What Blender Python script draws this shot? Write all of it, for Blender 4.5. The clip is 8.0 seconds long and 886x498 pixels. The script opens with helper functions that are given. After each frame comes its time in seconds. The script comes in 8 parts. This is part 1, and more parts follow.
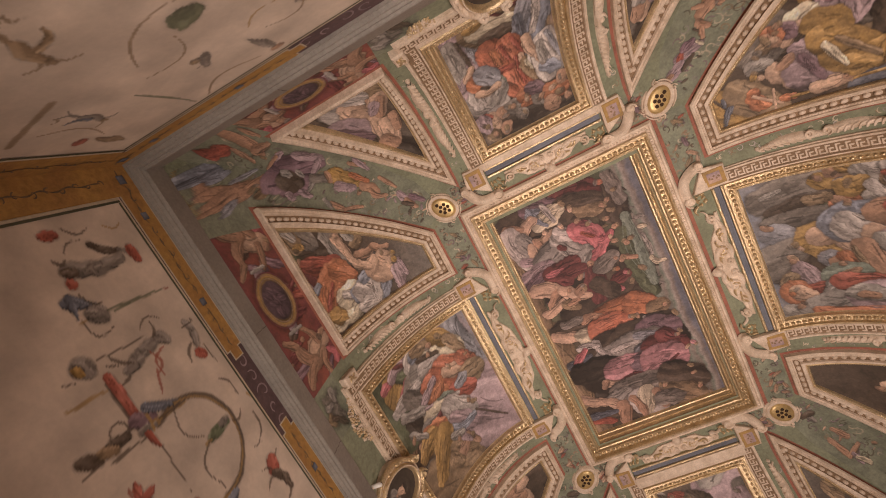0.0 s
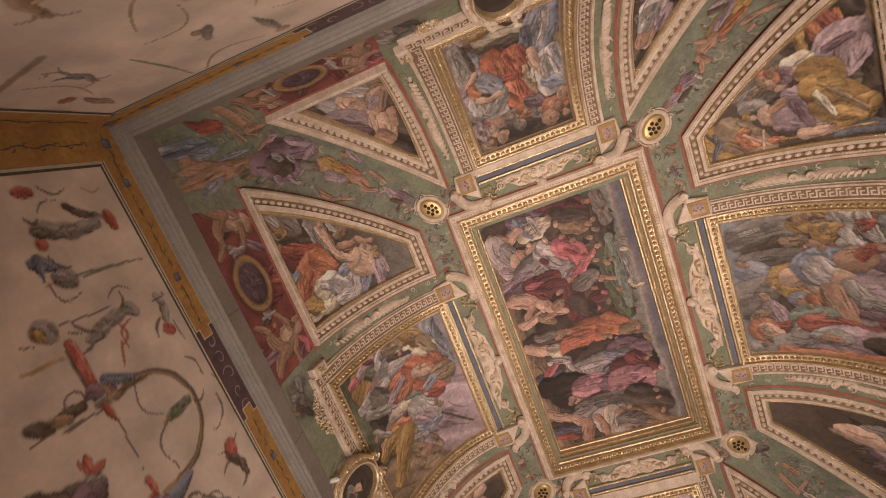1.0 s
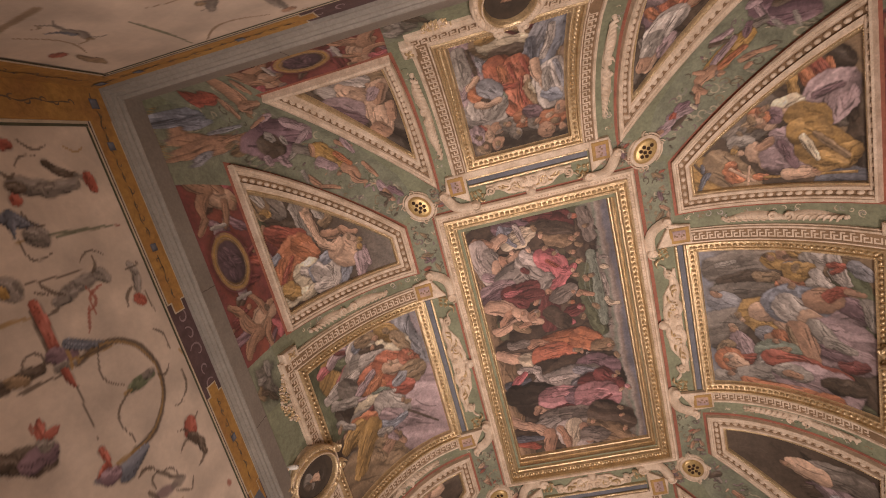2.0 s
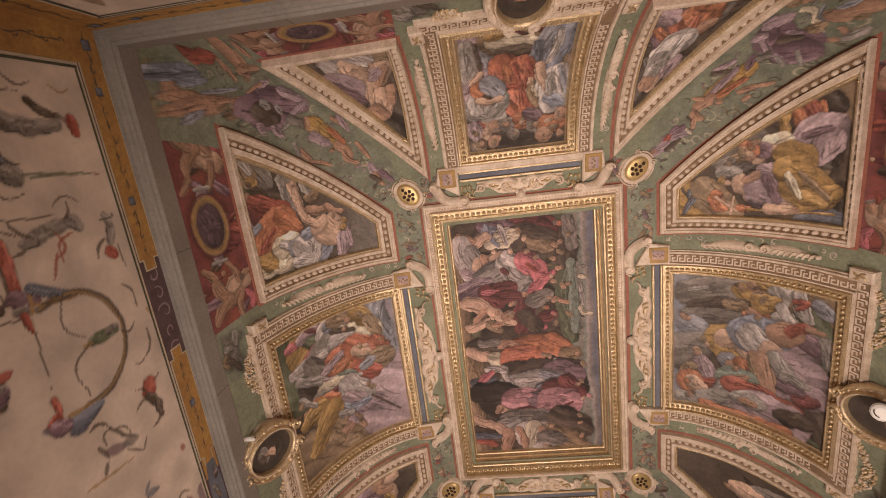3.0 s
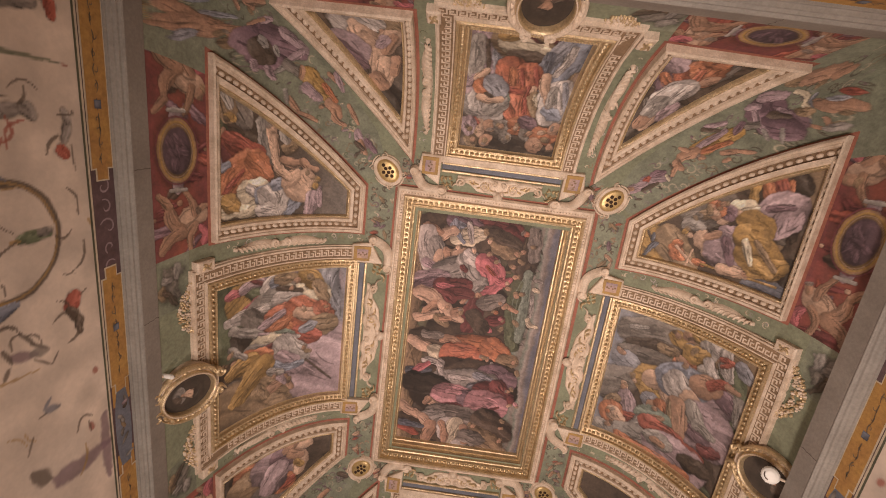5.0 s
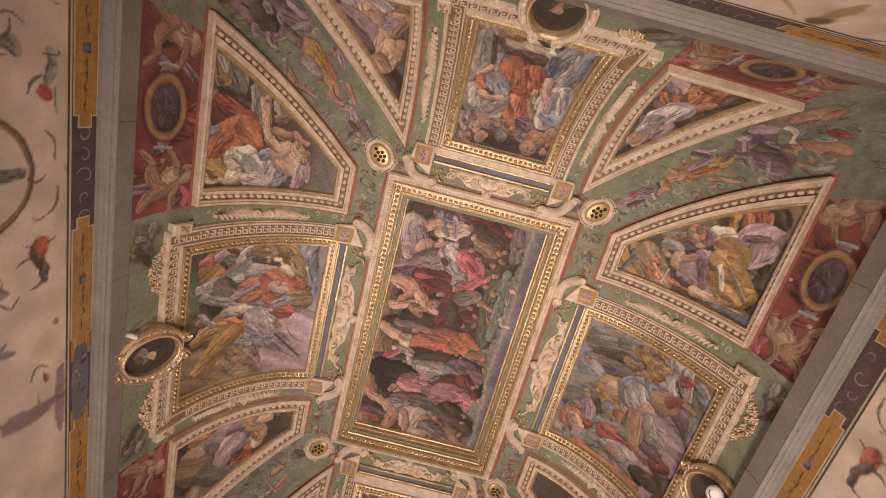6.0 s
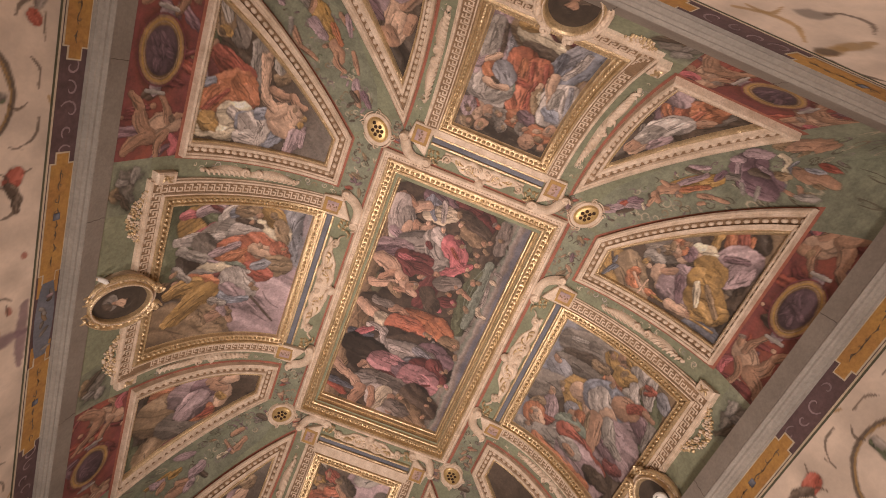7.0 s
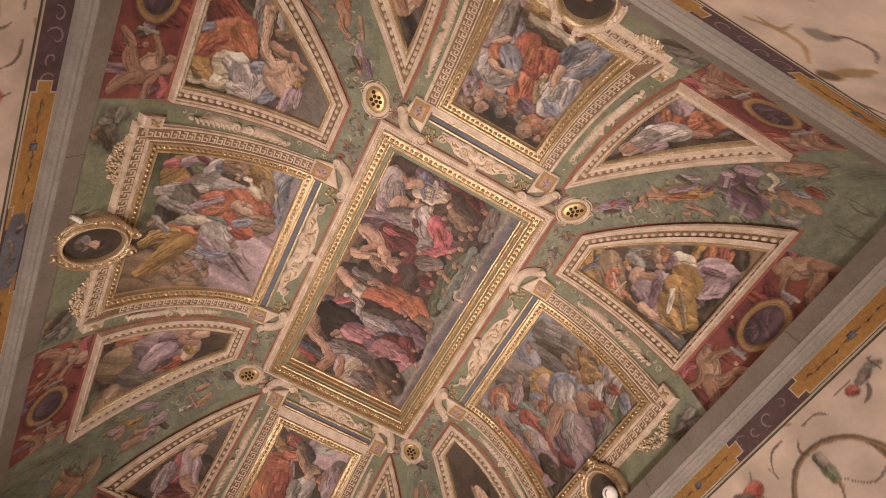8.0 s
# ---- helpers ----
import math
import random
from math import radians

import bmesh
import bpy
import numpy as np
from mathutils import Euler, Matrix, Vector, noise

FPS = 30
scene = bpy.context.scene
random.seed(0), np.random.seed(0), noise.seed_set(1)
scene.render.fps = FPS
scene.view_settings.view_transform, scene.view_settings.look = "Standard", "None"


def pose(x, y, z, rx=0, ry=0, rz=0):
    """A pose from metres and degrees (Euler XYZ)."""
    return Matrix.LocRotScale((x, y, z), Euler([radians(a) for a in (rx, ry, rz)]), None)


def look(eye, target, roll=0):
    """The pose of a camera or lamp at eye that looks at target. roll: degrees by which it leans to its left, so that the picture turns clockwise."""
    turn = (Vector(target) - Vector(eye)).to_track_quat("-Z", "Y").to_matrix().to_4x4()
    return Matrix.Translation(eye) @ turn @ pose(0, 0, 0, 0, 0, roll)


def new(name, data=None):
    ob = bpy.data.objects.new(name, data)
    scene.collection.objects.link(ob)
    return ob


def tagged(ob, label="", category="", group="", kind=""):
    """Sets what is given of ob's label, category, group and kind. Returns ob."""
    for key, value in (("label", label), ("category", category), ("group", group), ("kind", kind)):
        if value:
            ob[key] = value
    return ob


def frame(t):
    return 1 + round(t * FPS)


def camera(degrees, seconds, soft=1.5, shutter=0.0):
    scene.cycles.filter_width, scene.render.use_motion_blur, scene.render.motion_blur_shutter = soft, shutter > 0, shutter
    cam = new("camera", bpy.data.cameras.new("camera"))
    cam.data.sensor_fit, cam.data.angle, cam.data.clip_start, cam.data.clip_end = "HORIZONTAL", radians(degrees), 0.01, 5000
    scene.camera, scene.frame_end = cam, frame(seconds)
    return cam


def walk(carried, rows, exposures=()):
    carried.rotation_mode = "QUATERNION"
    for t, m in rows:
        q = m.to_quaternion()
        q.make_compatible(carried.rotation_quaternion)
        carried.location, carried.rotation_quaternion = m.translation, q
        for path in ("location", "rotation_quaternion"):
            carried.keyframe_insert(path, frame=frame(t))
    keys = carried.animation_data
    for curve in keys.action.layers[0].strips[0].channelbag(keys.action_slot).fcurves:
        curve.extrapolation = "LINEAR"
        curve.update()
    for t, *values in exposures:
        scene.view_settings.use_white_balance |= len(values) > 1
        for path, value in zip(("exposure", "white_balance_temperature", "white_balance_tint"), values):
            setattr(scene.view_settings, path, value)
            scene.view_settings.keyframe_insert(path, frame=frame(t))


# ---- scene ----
cam = camera(89.11, 8.0, soft=1.0)
ROWS = [
    (0.0, -0.3336, -2.0229, 1.5411, 164.334, -4.957, 27.643),
    (0.5, -0.3342, -2.0249, 1.5424, 164.538, -4.743, 24.211),
    (1.0, -0.3336, -2.0262, 1.5418, 165.070, -4.596, 21.036),
    (1.5, -0.3308, -2.0289, 1.5384, 165.425, -4.352, 17.978),
    (3.0, -0.3280, -2.0341, 1.5358, 164.872, -3.889, 7.107),
    (3.5, -0.3321, -2.0338, 1.5404, 164.621, -3.617, 3.497),
    (4.0, -0.3355, -2.0318, 1.5440, 164.430, -3.347, -0.062),
    (4.5, -0.3337, -2.0298, 1.5425, 164.312, -3.243, -3.696),
    (6.0, -0.3337, -2.0266, 1.5426, 163.568, -2.830, -14.292),
    (6.5, -0.3338, -2.0251, 1.5437, 162.825, -2.921, -18.125),
    (7.0, -0.3177, -2.0192, 1.5487, 162.092, -3.314, -21.603),
    (7.5, -0.3093, -2.0152, 1.5509, 161.264, -3.595, -24.938),
    (8.0, -0.3038, -2.0030, 1.5485, 160.280, -3.641, -28.457),
]
walk(cam, [(t, pose(*row)) for t, *row in ROWS], exposures=((0.0, -0.16), (4.0, -0.08), (8.0, 0.06)))

# ---------------------------------------------------------------- light
world = bpy.data.worlds.new("world")
scene.world = world
world.use_nodes = True
world.node_tree.nodes["Background"].inputs[0].default_value = (1.0, 0.8, 0.6, 1)
world.node_tree.nodes["Background"].inputs[1].default_value = 0.02


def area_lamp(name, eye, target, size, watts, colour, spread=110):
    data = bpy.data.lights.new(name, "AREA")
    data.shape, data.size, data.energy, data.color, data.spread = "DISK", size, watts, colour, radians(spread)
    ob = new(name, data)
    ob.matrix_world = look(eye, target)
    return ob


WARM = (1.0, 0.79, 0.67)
# unseen lamps added near the floor, placed and tuned to light the vault
area_lamp("unseen_uplight_north", (0.12, -0.85, 0.5), (0.1, -0.95, 5.2), 0.6, 53, WARM, 106)
area_lamp("unseen_uplight_south", (-0.05, 0.95, 0.5), (-0.15, 0.8, 5.2), 0.6, 40, WARM, 104)
# added fill, aimed sideways to brighten the east and north walls
area_lamp("unseen_fill_west", (-1.45, 0.2, 0.7), (1.9, -1.9, 3.6), 0.6, 23, WARM)

# ---------------------------------------------------------------- materials


def nodes_of(name):
    mat = bpy.data.materials.new(name)
    mat.use_nodes = True
    nt = mat.node_tree
    return mat, nt, nt.nodes["Principled BSDF"]


def add(nt, kind, **inputs):
    nd = nt.nodes.new(kind)
    for k, v in inputs.items():
        nd.inputs[k.replace("_", " ")].default_value = v
    return nd


def surface(name, colour, rough=0.8, metal=0.0, fine=60.0, coarse=4.0, vary=0.25, bump=0.15, second=None, attr=False):
    """A procedural surface: a colour broken up by coarse stains and fine grain, with relief."""
    mat, nt, bsdf = nodes_of(name)
    coord = nt.nodes.new("ShaderNodeNewGeometry")
    big = add(nt, "ShaderNodeTexNoise", Scale=coarse, Detail=6.0, Roughness=0.6)
    small = add(nt, "ShaderNodeTexNoise", Scale=fine, Detail=4.0, Roughness=0.65)
    nt.links.new(coord.outputs["Position"], big.inputs["Vector"])
    nt.links.new(coord.outputs["Position"], small.inputs["Vector"])
    mix = nt.nodes.new("ShaderNodeMix")
    mix.data_type = "RGBA"
    dark = second or [c * (1 - vary) for c in colour]
    if attr:
        source = nt.nodes.new("ShaderNodeAttribute")
        source.attribute_name = "paint"
        hsv = add(nt, "ShaderNodeHueSaturation", Value=1.0 - vary, Saturation=0.92)
        nt.links.new(source.outputs["Color"], hsv.inputs["Color"])
        nt.links.new(source.outputs["Color"], mix.inputs[6])
        nt.links.new(hsv.outputs["Color"], mix.inputs[7])
    else:
        mix.inputs[6].default_value = (*colour, 1)
        mix.inputs[7].default_value = (*dark, 1)
    ramp = add(nt, "ShaderNodeMapRange")
    ramp.inputs["From Min"].default_value, ramp.inputs["From Max"].default_value = 0.38, 0.66
    nt.links.new(big.outputs["Fac"], ramp.inputs["Value"])
    nt.links.new(ramp.outputs["Result"], mix.inputs[0])
    grain = add(nt, "ShaderNodeMapRange")
    grain.inputs["From Min"].default_value, grain.inputs["From Max"].default_value = 0.3, 0.7
    grain.inputs["To Min"].default_value, grain.inputs["To Max"].default_value = 1 - vary * 0.8, 1 + vary * 0.5
    nt.links.new(small.outputs["Fac"], grain.inputs["Value"])
    mul = nt.nodes.new("ShaderNodeMix")
    mul.data_type, mul.blend_type = "RGBA", "MULTIPLY"
    mul.inputs[0].default_value = 1.0
    nt.links.new(mix.outputs[2], mul.inputs[6])
    nt.links.new(grain.outputs["Result"], mul.inputs[7])
    nt.links.new(mul.outputs[2], bsdf.inputs["Base Color"])
    rr = add(nt, "ShaderNodeMapRange")
    rr.inputs["To Min"].default_value, rr.inputs["To Max"].default_value = max(0.05, rough - 0.12), min(1, rough + 0.12)
    nt.links.new(small.outputs["Fac"], rr.inputs["Value"])
    nt.links.new(rr.outputs["Result"], bsdf.inputs["Roughness"])
    bsdf.inputs["Metallic"].default_value = metal
    if bump:
        b = add(nt, "ShaderNodeBump", Strength=bump, Distance=0.01)
        nt.links.new(small.outputs["Fac"], b.inputs["Height"])
        nt.links.new(b.outputs["Normal"], bsdf.inputs["Normal"])
    return mat


GREEN = surface("green_fresco", (0.24, 0.26, 0.18), 0.85, fine=45, coarse=5, vary=0.3, second=(0.18, 0.19, 0.13))
CREAM = surface("cream_stucco", (0.72, 0.60, 0.49), 0.6, fine=90, coarse=12, vary=0.26, second=(0.52, 0.41, 0.31), bump=0.45)
TAN = surface("tan_stucco_ground", (0.27, 0.18, 0.11), 0.8, fine=80, coarse=9, vary=0.3)
GOLD = surface("gilded_stucco", (0.67, 0.53, 0.34), 0.33, metal=0.6, fine=85, coarse=14, vary=0.4, second=(0.52, 0.39, 0.23), bump=0.45)
STONE = surface("grey_stone", (0.25, 0.225, 0.20), 0.75, fine=60, coarse=3, vary=0.2, second=(0.20, 0.175, 0.155))
PALE = surface("pale_moulding_paint", (0.30, 0.28, 0.255), 0.65, fine=60, coarse=4, vary=0.2)
PLASTER = surface("wall_plaster", (0.60, 0.50, 0.42), 0.85, fine=30, coarse=2.2, vary=0.14, second=(0.50, 0.41, 0.34))
RED = surface("red_line_paint", (0.35, 0.135, 0.095), 0.8, vary=0.3, bump=0.0)
BLUE = surface("blue_grey_paint", (0.17, 0.18, 0.22), 0.8, vary=0.3)
PAINT = surface("fresco_paint", (1, 1, 1), 0.75, fine=55, coarse=14, vary=0.28, attr=True, bump=0.12)
PLASTER_PAINT = surface("painted_wall_plaster", (1, 1, 1), 0.85, fine=25, coarse=3, vary=0.10, attr=True, bump=0.08)
FLOOR = surface("terracotta_floor", (0.28, 0.13, 0.08), 0.6, fine=20, coarse=2)
WHITE = surface("white_lamp_enamel", (0.8, 0.79, 0.76), 0.35, vary=0.06, bump=0.0)
BRASS = surface("dull_brass", (0.62, 0.45, 0.21), 0.4, metal=0.45, fine=80, coarse=12, vary=0.3)
DARK = surface("dark_opening", (0.05, 0.025, 0.012), 0.9, vary=0.3)

# ---------------------------------------------------------------- the vault's form
ZC = 5.4                    # height of the flat middle
X0, Y0 = 0.95, 1.42         # half size of the flat middle
AX, AY, BZ = 1.18, 1.30, 1.63
WALL = {"L": 2.165, "R": 2.08, "T": 2.735, "B": 2.70}   # distance of each wall from the middle
ZL = ZC - 1.35              # top of the cornice
STEPS = 400


def arc_table(ax):
    th = np.linspace(0, np.pi / 2, STEPS)
    ds = np.hypot(ax * np.cos(th), BZ * np.sin(th))
    arc = np.concatenate([[0], np.cumsum((ds[1:] + ds[:-1]) / 2 * np.diff(th))])
    return th, arc


ARCS = {"L": arc_table(AX), "R": arc_table(AX), "T": arc_table(AY), "B": arc_table(AY)}


def arc(face, deg):
    """Arc length from the flat's edge to the angle deg on a side of the vault."""
    th, table = ARCS[face]
    return float(np.interp(radians(deg), th, table)) if deg > 0 else deg * 0.02


def place(face, a, l, h):
    """A point on a side of the vault: a along the wall, l down the curve, h out of the surface."""
    half, ax = (X0, AX) if face in "LR" else (Y0, AY)
    if l <= 0:
        out, z, no, nz = half + l, 0.0, 0.0, -1.0
    else:
        th, table = ARCS[face]
        t = float(np.interp(l, table, th))
        out, z = half + ax * math.sin(t), -BZ * (1 - math.cos(t))
        no, nz = -BZ * math.sin(t), -ax * math.cos(t)
        k = math.hypot(no, nz)
        no, nz = no / k, nz / k
    out, z = out + no * h, ZC + z + nz * h
    return {"L": (-out, a, z), "R": (out, a, z), "T": (a, -out, z), "B": (a, out, z)}[face]


def on_wall(face, a, z, h):
    d = WALL[face] - h
    return {"L": (-d, a, z), "R": (d, a, z), "T": (a, -d, z), "B": (a, d, z)}[face]


def wrap(bm, face, where=place):
    for v in bm.verts:
        v.co = where(face, v.co.x, v.co.y, v.co.z)
    return bm


def part(name, bm, material, parent=None, label="", smooth=False):
    bmesh.ops.recalc_face_normals(bm, faces=bm.faces)
    me = bpy.data.meshes.new(name)
    bm.to_mesh(me)
    bm.free()
    me.materials.append(material)
    if smooth:
        me.polygons.foreach_set("use_smooth", [True] * len(me.polygons))
    ob = new(name, me)
    ob.parent = parent
    if label:
        ob["label"] = label
    return ob


def thing(name, label, category, group="", at=(0, 0, 0)):
    ob = new(name)
    ob.empty_display_size = 0.1
    return tagged(ob, label, category, group)


# ---------------------------------------------------------------- flat shapes, wrapped on the vault afterwards


def outline(face, corners, n=14):
    """Corners (a, degrees) to points (a, arc length), edges straight in plan."""
    pts = []
    for i, (a0, d0) in enumerate(corners):
        a1, d1 = corners[(i + 1) % len(corners)]
        k = n if abs(d1 - d0) > 8 else 3
        m0, m1 = math.sin(radians(d0)), math.sin(radians(d1))
        for j in range(k):
            f = j / k
            d = math.degrees(math.asin(m0 + (m1 - m0) * f))
            pts.append(Vector((a0 + (a1 - a0) * f, arc(face, d))))
    return pts


def inset(pts, w):
    """Each point of a closed outline moved w to the inside, mitred."""
    area = sum(p.x * q.y - q.x * p.y for p, q in zip(pts, pts[1:] + pts[:1]))
    sgn = 1 if area > 0 else -1
    out = []
    for i, p in enumerate(pts):
        d0, d1 = (p - pts[i - 1]).normalized(), (pts[(i + 1) % len(pts)] - p).normalized()
        n0, n1 = Vector((-d0.y, d0.x)) * sgn, Vector((-d1.y, d1.x)) * sgn
        b = n0 + n1
        b = b / max(0.35, b.length_squared / 2)
        out.append(p + b * w)
    return out


def sweep(pts, profile):
    """A moulding round a closed outline: profile is (inset, height) rows."""
    bm = bmesh.new()
    rings = [[bm.verts.new((q.x, q.y, h)) for q in inset(pts, w)] for w, h in profile]
    n = len(pts)
    for r0, r1 in zip(rings, rings[1:]):
        for i in range(n):
            bm.faces.new((r0[i], r0[(i + 1) % n], r1[(i + 1) % n], r1[i]))
    return bm


def fill(pts, h, step=0.07, across=0.0):
    bm = bmesh.new()
    bm.faces.new([bm.verts.new((p.x, p.y, h)) for p in pts])
    lo, hi = min(p.y for p in pts), max(p.y for p in pts)
    y = lo + step
    while y < hi:
        bmesh.ops.bisect_plane(bm, geom=bm.verts[:] + bm.edges[:] + bm.faces[:], plane_co=(0, y, 0), plane_no=(0, 1, 0))
        y += step
    x = min(p.x for p in pts) + across
    while across and x < max(p.x for p in pts):
        bmesh.ops.bisect_plane(bm, geom=bm.verts[:] + bm.edges[:] + bm.faces[:], plane_co=(x, 0, 0), plane_no=(1, 0, 0))
        x += across
    bmesh.ops.triangulate(bm, faces=bm.faces)
    return bm


def dome(bm, x, y, rx, ry, h0, h, ang=0.0, n=8):
    c, s = math.cos(ang), math.sin(ang)
    rings = []
    for k, hh in ((1.0, 0.0), (0.72, 0.72)):
        ring = []
        for i in range(n):
            t = 2 * math.pi * i / n
            u, v = rx * k * math.cos(t), ry * k * math.sin(t)
            ring.append(bm.verts.new((x + u * c - v * s, y + u * s + v * c, h0 + h * hh)))
        rings.append(ring)
    top = bm.verts.new((x, y, h0 + h))
    for i in range(n):
        j = (i + 1) % n
        bm.faces.new((rings[0][i], rings[0][j], rings[1][j], rings[1][i]))
        bm.faces.new((rings[1][i], rings[1][j], top))


def beads(pts, w, gap, rx, ry, h0, h):
    """A row of beads along a closed outline, w inside it."""
    bm = bmesh.new()
    line = inset(pts, w)
    line.append(line[0])
    run = 0.0
    for p, q in zip(line, line[1:]):
        d = q - p
        ang = math.atan2(d.y, d.x)
        while run < d.length:
            c = p + d * (run / d.length)
            dome(bm, c.x, c.y, rx, ry, h0, h, ang, 7)
            run += gap
        run -= d.length
    return bm


def bead_mesh(name, rx, ry, h, material):
    bm = bmesh.new()
    dome(bm, 0, 0, rx, ry, 0, h, 0.0, 8)
    bmesh.ops.recalc_face_normals(bm, faces=bm.faces)
    me = bpy.data.meshes.new(name)
    bm.to_mesh(me)
    bm.free()
    me.materials.append(material)
    me.polygons.foreach_set("use_smooth", [True] * len(me.polygons))
    return me


def bead_row(pts, w, gap, h0, mesh, name, parent, face, where=None):
    """Single beads that share one mesh, set along a closed outline."""
    where = where or place
    line = inset(pts, w)
    line.append(line[0])
    run = 0.0
    for p, q in zip(line, line[1:]):
        d = q - p
        while run < d.length:
            c = p + d * (run / d.length)
            e = d.normalized() * 0.004
            o = Vector(where(face, c.x, c.y, h0))
            ex = (Vector(where(face, c.x + e.x, c.y + e.y, h0)) - o).normalized()
            ez = (Vector(where(face, c.x, c.y, h0 + 0.01)) - o).normalized()
            ey = ez.cross(ex).normalized()
            ob = new(name, mesh)
            ob.matrix_basis = Matrix.Translation(o) @ Matrix((ex, ey, ez)).transposed().to_4x4()
            ob.parent = parent
            run += gap
        run -= d.length


def ribbon(bm, pts, w, h0, h, taper=True, layer=None, col=None):
    """A band along a line with a raised middle (h > 0) or flat (h = 0)."""
    n = len(pts)
    rows = []
    for i, p in enumerate(pts):
        d = (pts[min(n - 1, i + 1)] - pts[max(0, i - 1)]).normalized()
        nn = Vector((-d.y, d.x))
        f = i / (n - 1)
        k = w * (0.25 + 0.75 * math.sin(math.pi * min(1, 0.15 + 0.85 * f)) if taper else 1.0) / 2
        if h > 0:
            row = [p - nn * k, p - nn * k * 0.45, p + nn * k * 0.45, p + nn * k]
            hs = (h0, h0 + h, h0 + h, h0)
        else:
            row, hs = [p - nn * k, p + nn * k], (h0, h0)
        rows.append([bm.verts.new((q.x, q.y, z)) for q, z in zip(row, hs)])
    made = []
    for r0, r1 in zip(rows, rows[1:]):
        for i in range(len(r0) - 1):
            made.append(bm.faces.new((r0[i], r0[i + 1], r1[i + 1], r1[i])))
    if layer:
        for f in made:
            for lp in f.loops:
                lp[layer] = (*col, 1)


def spiral(cx, cy, r, turns, start=0.0, flip=1, n=22):
    return [Vector((cx, cy)) + Vector((math.cos(start + flip * turns * 2 * math.pi * i / n), math.sin(start + flip * turns * 2 * math.pi * i / n))) * r * (1 - 0.82 * i / n) for i in range(n + 1)]


def curve(p0, p1, bow, n=10):
    p0, p1 = Vector(p0), Vector(p1)
    d = p1 - p0
    nn = Vector((-d.y, d.x))
    return [p0 + d * (i / n) + nn * bow * math.sin(math.pi * i / n) for i in range(n + 1)]


# colours of the frescoes
HUES = {
    "f": (0.42, 0.25, 0.17), "F": (0.55, 0.37, 0.27), "w": (0.47, 0.42, 0.40), "r": (0.36, 0.10, 0.07), "c": (0.20, 0.06, 0.06),
    "k": (0.48, 0.15, 0.17), "o": (0.46, 0.18, 0.09), "y": (0.42, 0.26, 0.09), "b": (0.28, 0.30, 0.37), "B": (0.15, 0.16, 0.20),
    "g": (0.13, 0.15, 0.09), "G": (0.20, 0.24, 0.20), "d": (0.06, 0.045, 0.035), "D": (0.11, 0.08, 0.06), "p": (0.22, 0.14, 0.17), "P": (0.38, 0.28, 0.31),
    "n": (0.22, 0.19, 0.17), "N": (0.33, 0.30, 0.28), "s": (0.29, 0.29, 0.33), "t": (0.30, 0.21, 0.13), "e": (0.58, 0.50, 0.38), "m": (0.232, 0.25, 0.185), "x": (0.27, 0.085, 0.06), "q": (0.60, 0.50, 0.42),
    "R": (0.50, 0.17, 0.10), "K": (0.52, 0.26, 0.29),
}


def tint(col, k):
    return tuple(min(0.9, max(0.0, c * k)) for c in col)


def blob(bm, layer, x, y, rx, ry, ang, h, col, rng, n=16, wob=0.2):
    """A painted patch with an uneven edge, lighter on one flank than on the other."""
    c, s = math.cos(ang), math.sin(ang)
    ph = [rng.uniform(0, 6.28) for _ in range(3)]
    light = rng.uniform(0, 6.28)
    rings = []
    for k in (1.0, 0.62):
        ring = []
        for i in range(n):
            t = 2 * math.pi * i / n
            q = k * (1 + wob * (0.5 * math.sin(2 * t + ph[0]) + 0.35 * math.sin(3 * t + ph[1]) + 0.25 * math.sin(5 * t + ph[2])))
            u, v = rx * q * math.cos(t), ry * q * math.sin(t)
            ring.append((bm.verts.new((x + u * c - v * s, y + u * s + v * c, h)), (0.62 if k == 1 else 1.0) * (1 + 0.35 * math.cos(t - light))))
        rings.append(ring)
    mid = (bm.verts.new((x, y, h)), 1.12)
    for i in range(n):
        j = (i + 1) % n
        for quad in ((rings[0][i], rings[0][j], rings[1][j], rings[1][i]), (rings[1][i], rings[1][j], mid)):
            f = bm.faces.new([q[0] for q in quad])
            for lp, q in zip(f.loops, quad):
                lp[layer] = (*tint(col, q[1]), 1)


def ground(bm, colours, to_uv):
    """Colours a flat canvas: rows of (u, colour key) blended along u."""
    layer = bm.loops.layers.float_color.new("paint")
    for f in bm.faces:
        for lp in f.loops:
            u = to_uv(lp.vert.co.x, lp.vert.co.y)
            for (u0, c0), (u1, c1) in zip(colours, colours[1:]):
                if u0 <= u <= u1 or (u1, c1) == colours[-1]:
                    q = min(1, max(0, (u - u0) / (u1 - u0)))
                    lp[layer] = (*[x + (y - x) * q for x, y in zip(HUES[c0], HUES[c1])], 1)
                    break
    return bm


TABLE = np.random.RandomState(3).rand(4096)


def cloud(x, y, size, seed):
    """Smooth value noise, 0 to 1, with features of the given size in metres."""
    gx, gy = x / size + seed * 17.31, y / size + seed * 9.77
    ix, iy = np.floor(gx).astype(int), np.floor(gy).astype(int)
    fx, fy = gx - ix, gy - iy
    fx, fy = fx * fx * (3 - 2 * fx), fy * fy * (3 - 2 * fy)
    def at(i, j):
        return TABLE[(i * 73 + j * 1597 + seed * 331) % 4096]
    return (at(ix, iy) * (1 - fx) + at(ix + 1, iy) * fx) * (1 - fy) + (at(ix, iy + 1) * (1 - fx) + at(ix + 1, iy + 1) * fx) * fy


def ramp01(x, lo, hi):
    t = np.clip((x - lo) / (hi - lo), 0, 1)
    return t * t * (3 - 2 * t)


